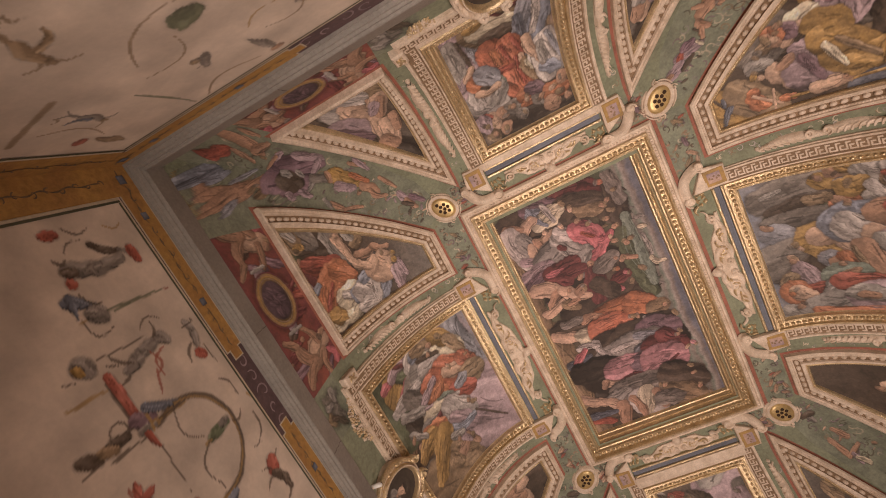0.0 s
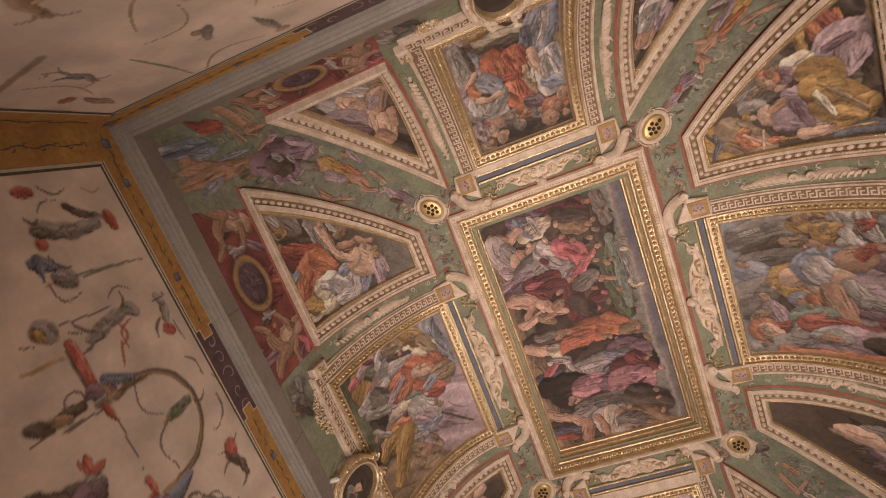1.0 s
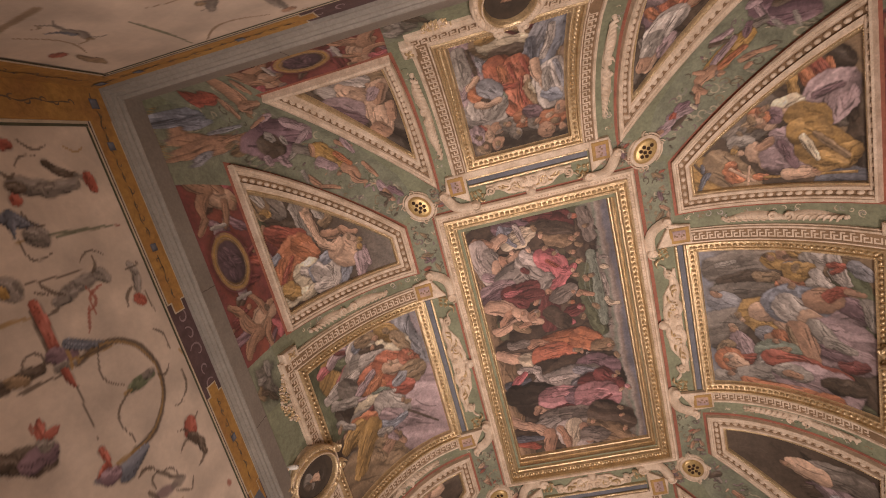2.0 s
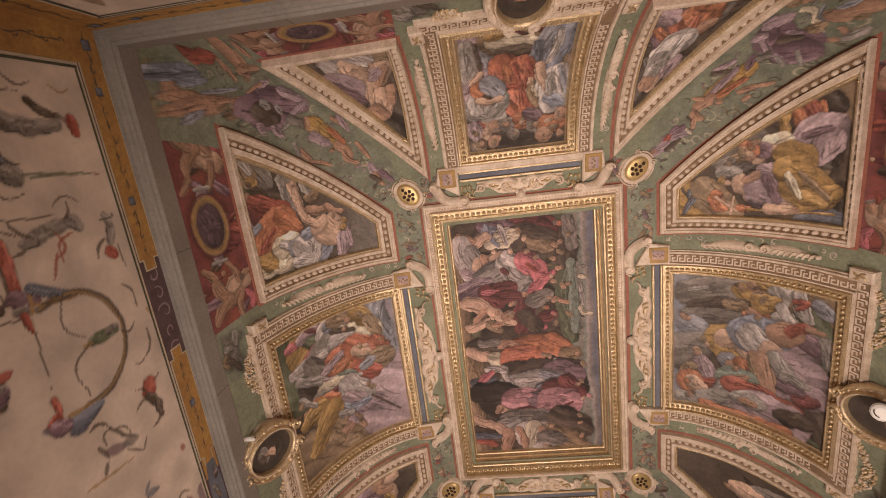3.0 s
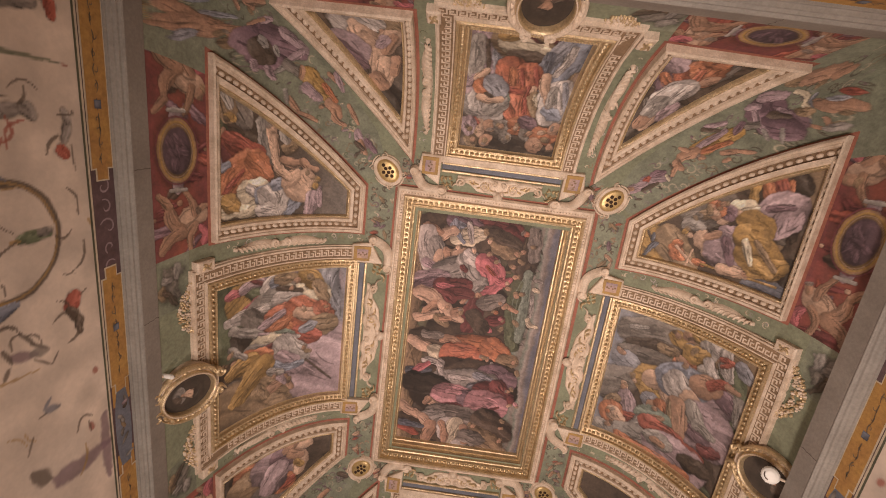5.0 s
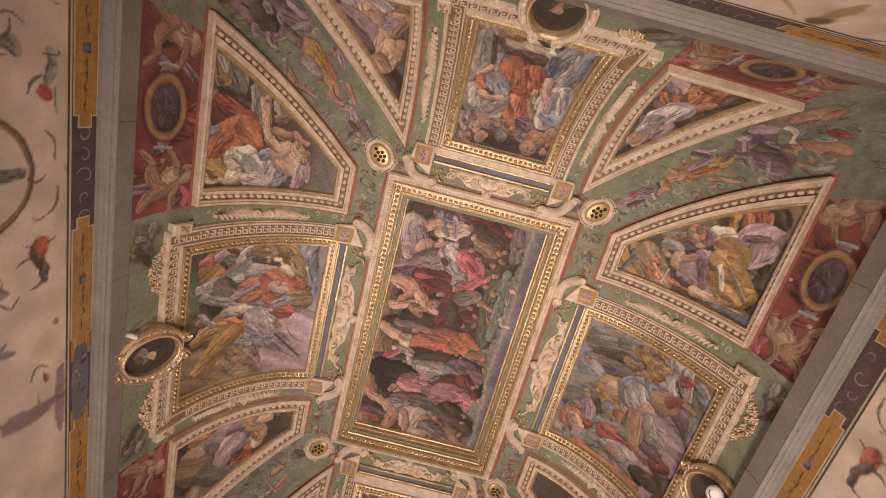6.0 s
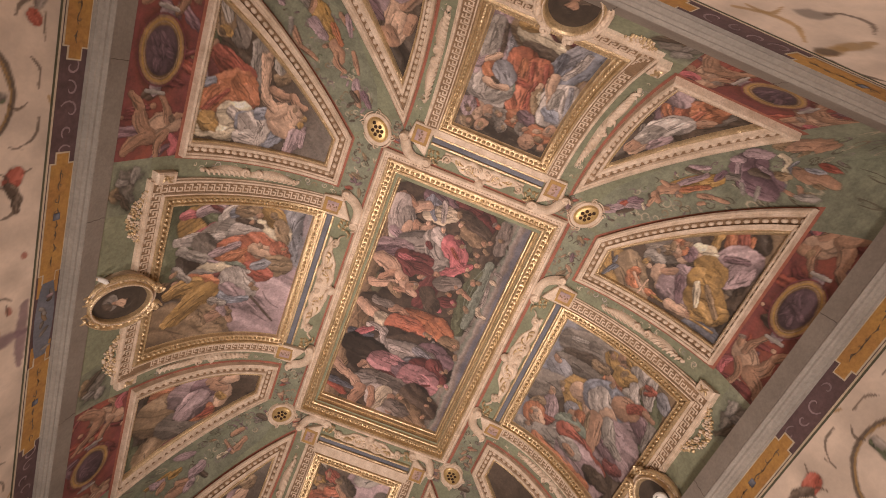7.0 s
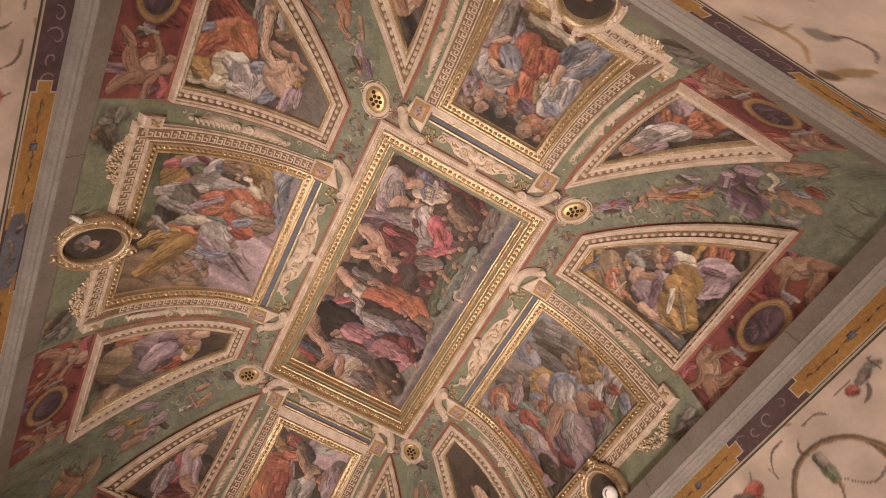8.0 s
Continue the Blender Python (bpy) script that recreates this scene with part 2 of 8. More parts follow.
class Fresco:
    """Paint on a grid of points: x and y in metres on the wall, one colour a point."""

    def __init__(self, x, y, seed, grain=90):
        self.grain = grain
        self.x, self.y, self.seed = x.ravel(), y.ravel(), seed
        self.shape = x.shape
        self.col = np.zeros((self.x.size, 3))
        self.rng = random.Random(seed)
        self.wx = cloud(self.x, self.y, 0.07, seed) + 0.5 * cloud(self.x, self.y, 0.03, seed + 1) + 0.3 * cloud(self.x, self.y, 0.014, seed + 21) - 0.9
        self.wy = cloud(self.x, self.y, 0.07, seed + 2) + 0.5 * cloud(self.x, self.y, 0.03, seed + 3) + 0.3 * cloud(self.x, self.y, 0.014, seed + 22) - 0.9

    def back(self, colours, u, wobble=0.10):
        """Colours blended along u (one value a point)."""
        u = u.ravel() + wobble * self.wx
        for c in range(3):
            self.col[:, c] = np.interp(u, [k for k, _ in colours], [HUES[h][c] for _, h in colours])
        self.col *= (0.8 + 0.4 * cloud(self.x, self.y, 0.12, self.seed + 5))[:, None]

    def patch(self, x, y, rx, ry, deg, key, folds=1.0, halo=0.55, rough=0.5, gain=1.0, alpha=1.0):
        """A soft-edged patch of drapery: modelled light, folds, a darker contour."""
        R = max(rx, ry) * 1.6
        near = np.nonzero((np.abs(self.x - x) < R) & (np.abs(self.y - y) < R))[0]
        if not near.size:
            return
        a, rng = radians(deg), self.rng
        c, s = math.cos(a), math.sin(a)
        amp = rough * min(rx, ry) * 1.6
        dx, dy = self.x[near] - x + amp * self.wx[near], self.y[near] - y + amp * self.wy[near]
        u, v = (dx * c + dy * s) / rx, (-dx * s + dy * c) / ry
        r = np.sqrt(u * u + v * v)
        self.col[near] *= (1 - halo * (1 - ramp01(r, 0.85, 1.45)))[:, None]
        t, ph = rng.uniform(0, 6.28), rng.uniform(0, 6.28)
        light = 0.95 + 0.38 * (u * math.cos(LIT - a) + v * math.sin(LIT - a))
        if folds:
            k = rng.uniform(4.0, 7.0)
            f = np.sin(k * v + 1.6 * np.sin(1.7 * u + ph) + 5 * self.wx[near] + t) if rx >= ry else np.sin(k * u + 1.6 * np.sin(1.7 * v + ph) + 5 * self.wy[near] + t)
            light = light + folds * 0.27 * np.tanh(1.8 * f) + folds * 0.15 * np.sin(2.1 * k * v + 4 * u + 7 * self.wy[near])
        light = light * (1 - 0.34 * ramp01(r, 0.68, 1.0)) * gain
        base = np.array(HUES[key])
        lit = np.clip(light, 0.22, 1.9)[:, None]
        paint = base * lit + np.clip(lit - 1.15, 0, 1) * 0.10
        m = (alpha * (1 - ramp01(r, 0.88, 1.02)))[:, None]
        self.col[near] = self.col[near] * (1 - m) + paint * m

    def limb(self, p, q, w0, w1, bow, key, folds=0.5, gain=1.0):
        """A rounded tapering shape along a bent line, lit on one flank, with long folds."""
        pts, n = curve(p, q, bow, 7), 7
        W = max(w0, w1)
        xs, ys = [k.x for k in pts], [k.y for k in pts]
        near = np.nonzero((self.x > min(xs) - W) & (self.x < max(xs) + W) & (self.y > min(ys) - W) & (self.y < max(ys) + W))[0]
        if not near.size:
            return
        amp = min(0.022, W * 0.22)
        px, py = self.x[near] + amp * self.wx[near], self.y[near] + amp * self.wy[near]
        best, side, along = np.full(near.size, 9.0), np.zeros(near.size), np.zeros(near.size)
        for i in range(n):
            dx, dy = xs[i + 1] - xs[i], ys[i + 1] - ys[i]
            k = math.hypot(dx, dy)
            f = np.clip(((px - xs[i]) * dx + (py - ys[i]) * dy) / (k * k), 0, 1)
            g = (i + f) / n
            half = (w0 + (w1 - w0) * g) / 2 * (1 + 0.18 * np.sin(math.pi * g) + 0.08 * np.sin(9 * g + w0 * 90))
            r = np.hypot(px - xs[i] - f * dx, py - ys[i] - f * dy) / half
            turn = ((px - xs[i]) * dy - (py - ys[i]) * dx) / k / half
            use = r < best
            best, side, along = np.where(use, r, best), np.where(use, turn, side), np.where(use, g, along)
        lean = math.atan2(ys[-1] - ys[0], xs[-1] - xs[0]) - math.pi / 2
        flank = math.cos(LIT - lean)
        rng, base = self.rng, np.array(HUES[key])
        # the contour is dark only where the ground differs from the shape's own colour
        other = np.clip(np.abs(self.col[near] - base * 0.8).sum(1) * 4, 0.15, 1)
        self.col[near] *= (1 - 0.42 * other * (1 - ramp01(best, 0.95, 1.0 + 0.012 / max(W, 0.02) + 0.08)))[:, None]
        light = 0.80 + 0.26 * np.sqrt(np.clip(1 - best * best, 0, 1)) + 0.30 * side * (1 if flank > 0 else -1)
        if folds:
            # brushed folds: long streaks that follow the shape, with dark creases and thin lights
            long = math.hypot(xs[-1] - xs[0], ys[-1] - ys[0])
            fine, q = max(0.011, 0.16 * W), rng.randrange(60)
            skew = rng.uniform(-0.5, 0.5)
            n1 = cloud(side * W / 2 + skew * along * W + 0.02 * self.wx[near], along * long * 0.2, fine, q)
            n2 = cloud(side * W / 2 - skew * along * W, along * long * 0.18, fine * 0.55, q + 7)
            light = light + folds * (0.85 * (n1 - 0.5) + 0.35 * (n2 - 0.5) - 0.5 * (1 - ramp01(np.abs(n1 - 0.42), 0.0, 0.07)) + 0.22 * ramp01(n2, 0.74, 0.9))
        light = np.clip(light * gain, 0.2, 1.9)[:, None]
        paint = base * light + np.clip(light - 1.1, 0, 1) * 0.11
        m = (1 - ramp01(best, 0.93, 1.03))[:, None]
        self.col[near] = self.col[near] * (1 - m) + paint * m

    def limbs(self, rows, to, scale=1.0, gain=1.0):
        """Rows of (u, v, u, v, width, width, bow, colour): first the cloth, folded, then bare pale shapes, plain."""
        for u0, v0, u1, v1, w0, w1, bow, key in rows:
            p, q = Vector(to(u0, v0)), Vector(to(u1, v1))
            self.limb(p, q, w0 * scale, w1 * scale, bow, key, 0.3 if key in "fF" else 0.75, gain)
            w, d = (w0 + w1) / 2 * scale, q - p
            if w > 0.03 and d.length > 0.03 and key not in "dDg":
                side, rng = Vector((-d.y, d.x)).normalized(), self.rng
                for _ in range(3 if key in "fF" else 5):
                    e0, e1 = rng.uniform(-0.1, 0.45), rng.uniform(0.5, 1.1)
                    o = side * w * rng.uniform(-0.42, 0.42)
                    o1 = o * rng.uniform(0.5, 1.1) + side * w * rng.uniform(-0.12, 0.12)
                    self.stroke(curve(p + d * e0 + o, p + d * e1 + o1, bow + rng.uniform(-0.15, 0.15), 6), min(0.014, max(0.0085, w * 0.11)), key, 0.75, True, gain * rng.choice((0.38, 0.5, 0.45, 1.4, 1.55)))
                if key in "fFwKRe":
                    o = side * w * 0.5 * rng.choice((-1, 1))
                    self.stroke(curve(p + o, q + o * w1 / max(w0, 0.01), bow, 7), 0.009, "D", 0.7, True, 0.8)

    def tips(self, rows, to, size=0.040):
        """Small round shapes, lit above and dark behind."""
        for u, v, key in rows:
            x, y = to(u, v)
            r = size * self.rng.uniform(0.85, 1.2)
            t = self.rng.uniform(0, 6.28)
            cx, cy = r * 0.72 * math.cos(t), r * 0.72 * math.sin(t)
            self.patch(x, y, r * 0.8, r * 0.62, math.degrees(t), key, 0.5, 0.22, 0.35, 0.95)
            self.patch(x + cx, y + cy, r * 0.42, r * 0.62, math.degrees(t), self.rng.choice("tDtn"), 0.8, 0.0, 0.5, 1.0, 0.75)
            self.patch(x - cx * 0.5, y - cy * 0.5, r * 0.3, r * 0.16, math.degrees(t) + 90, "t", 0.4, 0.0, 0.5, 0.9, 0.45)

    def stroke(self, pts, w, key, alpha=0.9, taper=True, gain=1.0):
        xs, ys = [p[0] for p in pts], [p[1] for p in pts]
        near = np.nonzero((self.x > min(xs) - w) & (self.x < max(xs) + w) & (self.y > min(ys) - w) & (self.y < max(ys) + w))[0]
        if not near.size:
            return
        px, py = self.x[near] + w * 0.3 * self.wx[near], self.y[near] + w * 0.3 * self.wy[near]
        best, n = np.full(near.size, 9.0), len(pts) - 1
        for i in range(n):
            ax, ay, bx, by = xs[i], ys[i], xs[i + 1], ys[i + 1]
            dx, dy = bx - ax, by - ay
            q = np.clip(((px - ax) * dx + (py - ay) * dy) / max(1e-9, dx * dx + dy * dy), 0, 1)
            f = (i + 0.5) / n
            half = w / 2 * (0.35 + 0.65 * math.sin(math.pi * min(1, 0.12 + 0.88 * f)) if taper else 1)
            best = np.minimum(best, np.hypot(px - ax - q * dx, py - ay - q * dy) / half)
        m = (alpha * (1 - ramp01(best, 0.6, 1.25)))[:, None]
        self.col[near] = self.col[near] * (1 - m) + np.array(HUES[key]) * gain * (0.85 + 0.3 * self.wx[near])[:, None] * m

    def crowd(self, u0, v0, u1, v1, count, size, keys, to, gain=1.0):
        rng = self.rng
        for _ in range(count):
            x, y = to(rng.uniform(u0, u1), rng.uniform(v0, v1))
            r = size * rng.uniform(0.6, 1.25)
            key, deg = rng.choice(keys), self.grain + rng.gauss(0, 28)
            self.patch(x, y, r * 1.25, r * rng.uniform(0.3, 0.55), deg, key, 1.1 if size > 0.03 else 0.4, 0.28, 0.45, gain * rng.uniform(0.7, 1.2), 0.9)
            if size > 0.035 and key in "fFtcrkoyP":
                q = r * 1.2 * rng.choice((1, 1, -1))
                self.patch(x + math.cos(radians(deg)) * q, y + math.sin(radians(deg)) * q, r * 0.32, r * 0.27, deg, rng.choice("ffFt"), 0.3, 0.4, 0.3, rng.uniform(0.8, 1.2), 0.9)

    def scene(self, rows, crowd, to):
        """Far crowd first, then the large draperies, then small touches over them."""
        for k in crowd:
            self.crowd(*k, to)
        for u, v, rx, ry, deg, key in rows:
            x, y = to(u, v)
            self.patch(x, y, rx * 1.25, ry * 1.3, deg, key, 1.0, 0.5, 0.28)
            c, sn = math.cos(radians(deg)), math.sin(radians(deg))
            for _ in range(7):
                e, o = self.rng.uniform(-0.8, 0.5), self.rng.uniform(-0.8, 0.8)
                p = (x + c * rx * e - sn * ry * o, y + sn * rx * e + c * ry * o)
                ln = rx * self.rng.uniform(0.4, 0.9)
                q = (p[0] + c * ln, p[1] + sn * ln)
                self.stroke(curve(p, q, self.rng.uniform(-0.25, 0.25), 6), min(0.016, 0.18 * ry), key, 0.6, True, self.rng.choice((0.4, 0.5, 1.45, 1.7)))
            for _ in range(3 if max(rx, ry) > 0.07 else 1):
                a = radians(deg + self.rng.uniform(-40, 40))
                e = self.rng.uniform(-0.7, 0.7)
                ox, oy = x + math.cos(radians(deg)) * rx * e + self.rng.uniform(-0.5, 0.5) * ry, y + math.sin(radians(deg)) * rx * e + self.rng.uniform(-0.5, 0.5) * ry
                k = self.rng.uniform(0.22, 0.45) * max(rx, ry)
                self.patch(ox, oy, k, k * self.rng.uniform(0.25, 0.5), math.degrees(a), self.rng.choice((key, key, key, "f", "F")), 0.8, 0.25, 0.4, self.rng.uniform(0.75, 1.15), 0.7)

    def age(self, dust=(0.20, 0.15, 0.125), share=0.09):
        """A faded film over the whole picture, uneven."""
        k = (share * (0.6 + 0.8 * cloud(self.x, self.y, 0.2, self.seed + 9)))[:, None]
        grey = self.col.mean(1, keepdims=True)
        self.col *= (0.84 + 0.2 * cloud(self.x, self.y, 0.011, self.seed + 31) + 0.12 * cloud(self.x, self.y, 0.027, self.seed + 32))[:, None]
        self.col = (self.col * 0.94 + grey * 0.06) * (1 - k) + np.array(dust) * k
        self.col *= (np.clip(self.col.mean(1, keepdims=True), 0.01, 1) / 0.19) ** 0.2

    def sheet(self, name, face, h, where, parent, label="", material=None):
        ny, nx = self.shape
        verts = [where(face, a, l, h) for a, l in zip(self.x.tolist(), self.y.tolist())]
        idx = np.arange(ny * nx).reshape(ny, nx)
        quads = np.stack([idx[:-1, :-1], idx[:-1, 1:], idx[1:, 1:], idx[1:, :-1]], -1).reshape(-1, 4)
        me = bpy.data.meshes.new(name)
        me.from_pydata(verts, [], quads.tolist())
        attr = me.color_attributes.new("paint", "FLOAT_COLOR", "POINT")
        attr.data.foreach_set("color", np.concatenate([np.clip(self.col, 0.004, 0.85), np.ones((ny * nx, 1))], 1).ravel())
        me.materials.append(material or PAINT)
        ob = new(name, me)
        ob.parent = parent
        if label:
            ob["label"] = label
        return ob


LIT = 2.4


def field(face, crown, foot, cell, seed, spread=0.0):
    """A grid over a field of the vault: crown and foot are (a0, a1, degrees)."""
    m0, m1 = math.sin(radians(crown[2])), math.sin(radians(foot[2]))
    l0, l1 = arc(face, crown[2]) - spread, arc(face, foot[2]) + spread
    th, table = ARCS[face]
    ls = np.linspace(l0, l1, max(4, int((l1 - l0) / cell)))
    ms = np.sin(np.interp(ls, table, th))
    q = (ms - m0) / (m1 - m0)
    left, right = crown[0] + (foot[0] - crown[0]) * q, crown[1] + (foot[1] - crown[1]) * q
    grow = np.where(left < right, -spread, spread)
    n = max(4, int(max(np.abs(right - left)) / cell))
    f = np.linspace(0, 1, n)
    x = (left + grow)[:, None] + ((right - grow) - (left + grow))[:, None] * f[None]
    return Fresco(x, np.repeat(ls[:, None], n, 1), seed)


# ---------------------------------------------------------------- the room
def box(bm, x0, y0, z0, x1, y1, z1):
    v = [bm.verts.new((x, y, z)) for z in (z0, z1) for x, y in ((x0, y0), (x1, y0), (x1, y1), (x0, y1))]
    for q in ((0, 3, 2, 1), (4, 5, 6, 7), (0, 1, 5, 4), (1, 2, 6, 5), (2, 3, 7, 6), (3, 0, 4, 7)):
        bm.faces.new([v[i] for i in q])


def structure(name, bm, material, label):
    return tagged(part(name, bm, material, None, label), label, name.split("_")[0], "", "structure")


bm = bmesh.new()
XL, XR, YT, YB = -WALL["L"], WALL["R"], -WALL["T"], WALL["B"]
box(bm, XL - 0.3, YT - 0.3, -0.2, XR + 0.3, YB + 0.3, 0)
structure("floor", bm, FLOOR, "terracotta tiled floor of a small vaulted room")
WALLS = {}
for face, key, dims, (ox, oy) in (("L", "wall_west", (XL - 0.3, YT - 0.3, XL, YB + 0.3), (-0.1, 0)), ("R", "wall_east", (XR, YT - 0.3, XR + 0.3, YB + 0.3), (0.1, 0)),
                                  ("T", "wall_north", (XL, YT - 0.3, XR, YT), (0, -0.1)), ("B", "wall_south", (XL, YB, XR, YB + 0.3), (0, 0.1))):
    bm = bmesh.new()
    box(bm, dims[0], dims[1], 0, dims[2], dims[3], ZL - 0.02)
    wide = 0.1 if oy else 0
    box(bm, dims[0] + ox - wide, dims[1] + oy, ZL - 0.02, dims[2] + ox + wide, dims[3] + oy, ZC + 0.3)
    WALLS[face] = structure(key, bm, PLASTER, "cream plaster wall painted with grotesque ornament")

# the vault: one sheet, a flat middle and four curved sides that meet at the groins
bm = bmesh.new()
N = 44
last = []
for i in range(N + 1):
    t = math.acos(1 - 1.42 / BZ) * i / N
    x, y, z = X0 + AX * math.sin(t), Y0 + AY * math.sin(t), ZC - BZ * (1 - math.cos(t))
    ring = [bm.verts.new(p) for p in ((-x, -y, z), (0, -y, z), (x, -y, z), (x, 0, z), (x, y, z), (0, y, z), (-x, y, z), (-x, 0, z))]
    if last:
        for j in range(8):
            bm.faces.new((last[j], last[(j + 1) % 8], ring[(j + 1) % 8], ring[j]))
    else:
        inner = [bm.verts.new((x * sx * 0.7, y * sy * 0.87, z)) for sx, sy in ((-1, -1), (0, -1), (1, -1), (1, 0), (1, 1), (0, 1), (-1, 1), (-1, 0))]
        for j in range(8):
            bm.faces.new((inner[j], inner[(j + 1) % 8], ring[(j + 1) % 8], ring[j]))
    last = ring
vault = structure("ceiling", bm, GREEN, "green frescoed pavilion vault over the room")
bm = bmesh.new()
box(bm, XL - 0.3, YT - 0.3, ZC + 0.3, XR + 0.3, YB + 0.3, ZC + 0.5)
structure("ceiling_slab", bm, PLASTER, "plain plaster slab above the vault")

# the cornice: grey stone fascia, paler fillets beneath
def cornice_ring(name, profile, material, label):
    bm = bmesh.new()
    rings = []
    for d, z in profile:
        rings.append([bm.verts.new((x, y, ZC + z)) for x, y in ((XL + d, YT + d), (XR - d, YT + d), (XR - d, YB - d), (XL + d, YB - d))])
    for r0, r1 in zip(rings, rings[1:] + rings[:1]):
        for j in range(4):
            bm.faces.new((r0[j], r0[(j + 1) % 4], r1[(j + 1) % 4], r1[j]))
    return structure(name, bm, material, label)


CORNICE = cornice_ring("cornice", ((0.0, -1.35), (0.066, -1.35), (0.07, -1.354), (0.07, -1.488), (0.064, -1.495), (0.0, -1.495)), STONE, "grey stone cornice fascia round the room")
cornice_ring("cornice_moulding", ((0.0, -1.495), (0.072, -1.495), (0.077, -1.502), (0.072, -1.510), (0.060, -1.512), (0.058, -1.524), (0.044, -1.527), (0.040, -1.537), (0.020, -1.540), (0.018, -1.549), (0.0, -1.549)), PALE, "worn grey roll and fillets under the stone cornice")

SEAM = surface("stone_joint", (0.12, 0.10, 0.085), 0.9, vary=0.3)
for face, spots in (("L", (-1.55, -0.62, 0.9, 1.75)), ("R", (-1.7, -0.35, 1.1)), ("T", (-1.2, 0.15, 1.05)), ("B", (-0.9, 0.6))):
    for k, a in enumerate(spots):
        bm = bmesh.new()
        line = [(a + 0.004 * math.sin(3 * i + k), ZC - 1.356 - 0.0265 * i) for i in range(6)]
        rows = [[bm.verts.new((x - 0.0022, z, 0.0715)), bm.verts.new((x + 0.0022, z, 0.0715))] for x, z in line]
        for r0, r1 in zip(rows, rows[1:]):
            bm.faces.new((r0[0], r0[1], r1[1], r1[0]))
        part("joint", wrap(bm, face, on_wall), SEAM, CORNICE)

# ---------------------------------------------------------------- framed pictures on the four sides
FRAMES = {
    "L": dict(canvas=[(-0.64, 14.5), (0.64, 14.5), (0.62, 62.5), (-0.62, 62.5)], wide=0.86),
    "R": dict(canvas=[(-0.61, 14.5), (0.62, 14.5), (0.60, 61.5), (-0.60, 61.5)], wide=0.84),
    "T": dict(canvas=[(-0.385, 19), (0.375, 19), (0.35, 63.5), (-0.385, 63.5)], wide=0.62),
    "B": dict(canvas=[(-0.385, 21), (0.385, 21), (0.37, 64), (-0.37, 64)], wide=0.62),
}


def mapper(face, corners):
    """The unit square over a four-cornered field: u along the wall, v down the curve."""
    (a0, d0), (a1, d1), (a2, d2), (a3, d3) = corners[:4]
    def to(u, v):
        l0, l1 = arc(face, d0), arc(face, d2)
        top, low = a0 + (a1 - a0) * u, a3 + (a2 - a3) * u
        return top + (low - top) * v, l0 + (l1 - l0) * v
    return to


def key_band(pts, skip, unit=0.05, h0=0.052, open_line=False):
    """A meander of small bars between two insets of an outline."""
    bm = bmesh.new()
    line = list(pts) if open_line else inset(pts, skip) + [inset(pts, skip)[0]]
    run = 0.0
    for p, q in zip(line, line[1:]):
        d = q - p
        if d.length < 1e-6:
            continue
        e, n = d.normalized(), Vector((-d.normalized().y, d.normalized().x))
        while run < d.length:
            c = p + e * run
            w = unit * 0.17
            for x0, x1, y0, y1 in ((0, 0.68, 0.42, 0.42), (0, 0, -0.42, 0.42), (0.68, 0.68, -0.05, 0.42), (0.36, 0.68, -0.05, -0.05), (-0.36, 0, -0.42, -0.42)):
                a, b = c + e * x0 * unit + n * y0 * unit, c + e * x1 * unit + n * y1 * unit
                t = w / 2
                ex, ny = e * t, n * t
                quad = [a - ex - ny, b + ex - ny, b + ex + ny, a - ex + ny]
                if x0 == x1:
                    quad = [a - ex - ny, a + ex - ny, b + ex + ny, b - ex + ny]
                low = [bm.verts.new((v.x, v.y, h0)) for v in quad]
                top = [bm.verts.new((v.x, v.y, h0 + 0.006)) for v in quad]
                bm.faces.new(top)
                for i in range(4):
                    bm.faces.new((low[i], low[(i + 1) % 4], top[(i + 1) % 4], top[i]))
            run += unit
        run -= d.length
    return bm


def strip(pts, profile, wide=1.0):
    """A moulding along an open line: profile is (offset to its right, height) rows."""
    bm = bmesh.new()
    n = len(pts)
    norms = []
    for i in range(n):
        d0 = (pts[i] - pts[i - 1]).normalized() if i else None
        d1 = (pts[i + 1] - pts[i]).normalized() if i < n - 1 else None
        n0, n1 = [Vector((d.y, -d.x)) for d in (d0 or d1, d1 or d0)]
        b = n0 + n1
        norms.append(b / max(0.35, b.length_squared / 2))
    rows = [[bm.verts.new((p.x + k.x * w, p.y + k.y * w, h)) for p, k in zip(pts, norms)] for w, h in profile]
    for r0, r1 in zip(rows, rows[1:]):
        for i in range(n - 1):
            bm.faces.new((r0[i], r0[i + 1], r1[i + 1], r1[i]))
    return bm, [p + k * 0 for p, k in zip(pts, norms)], norms


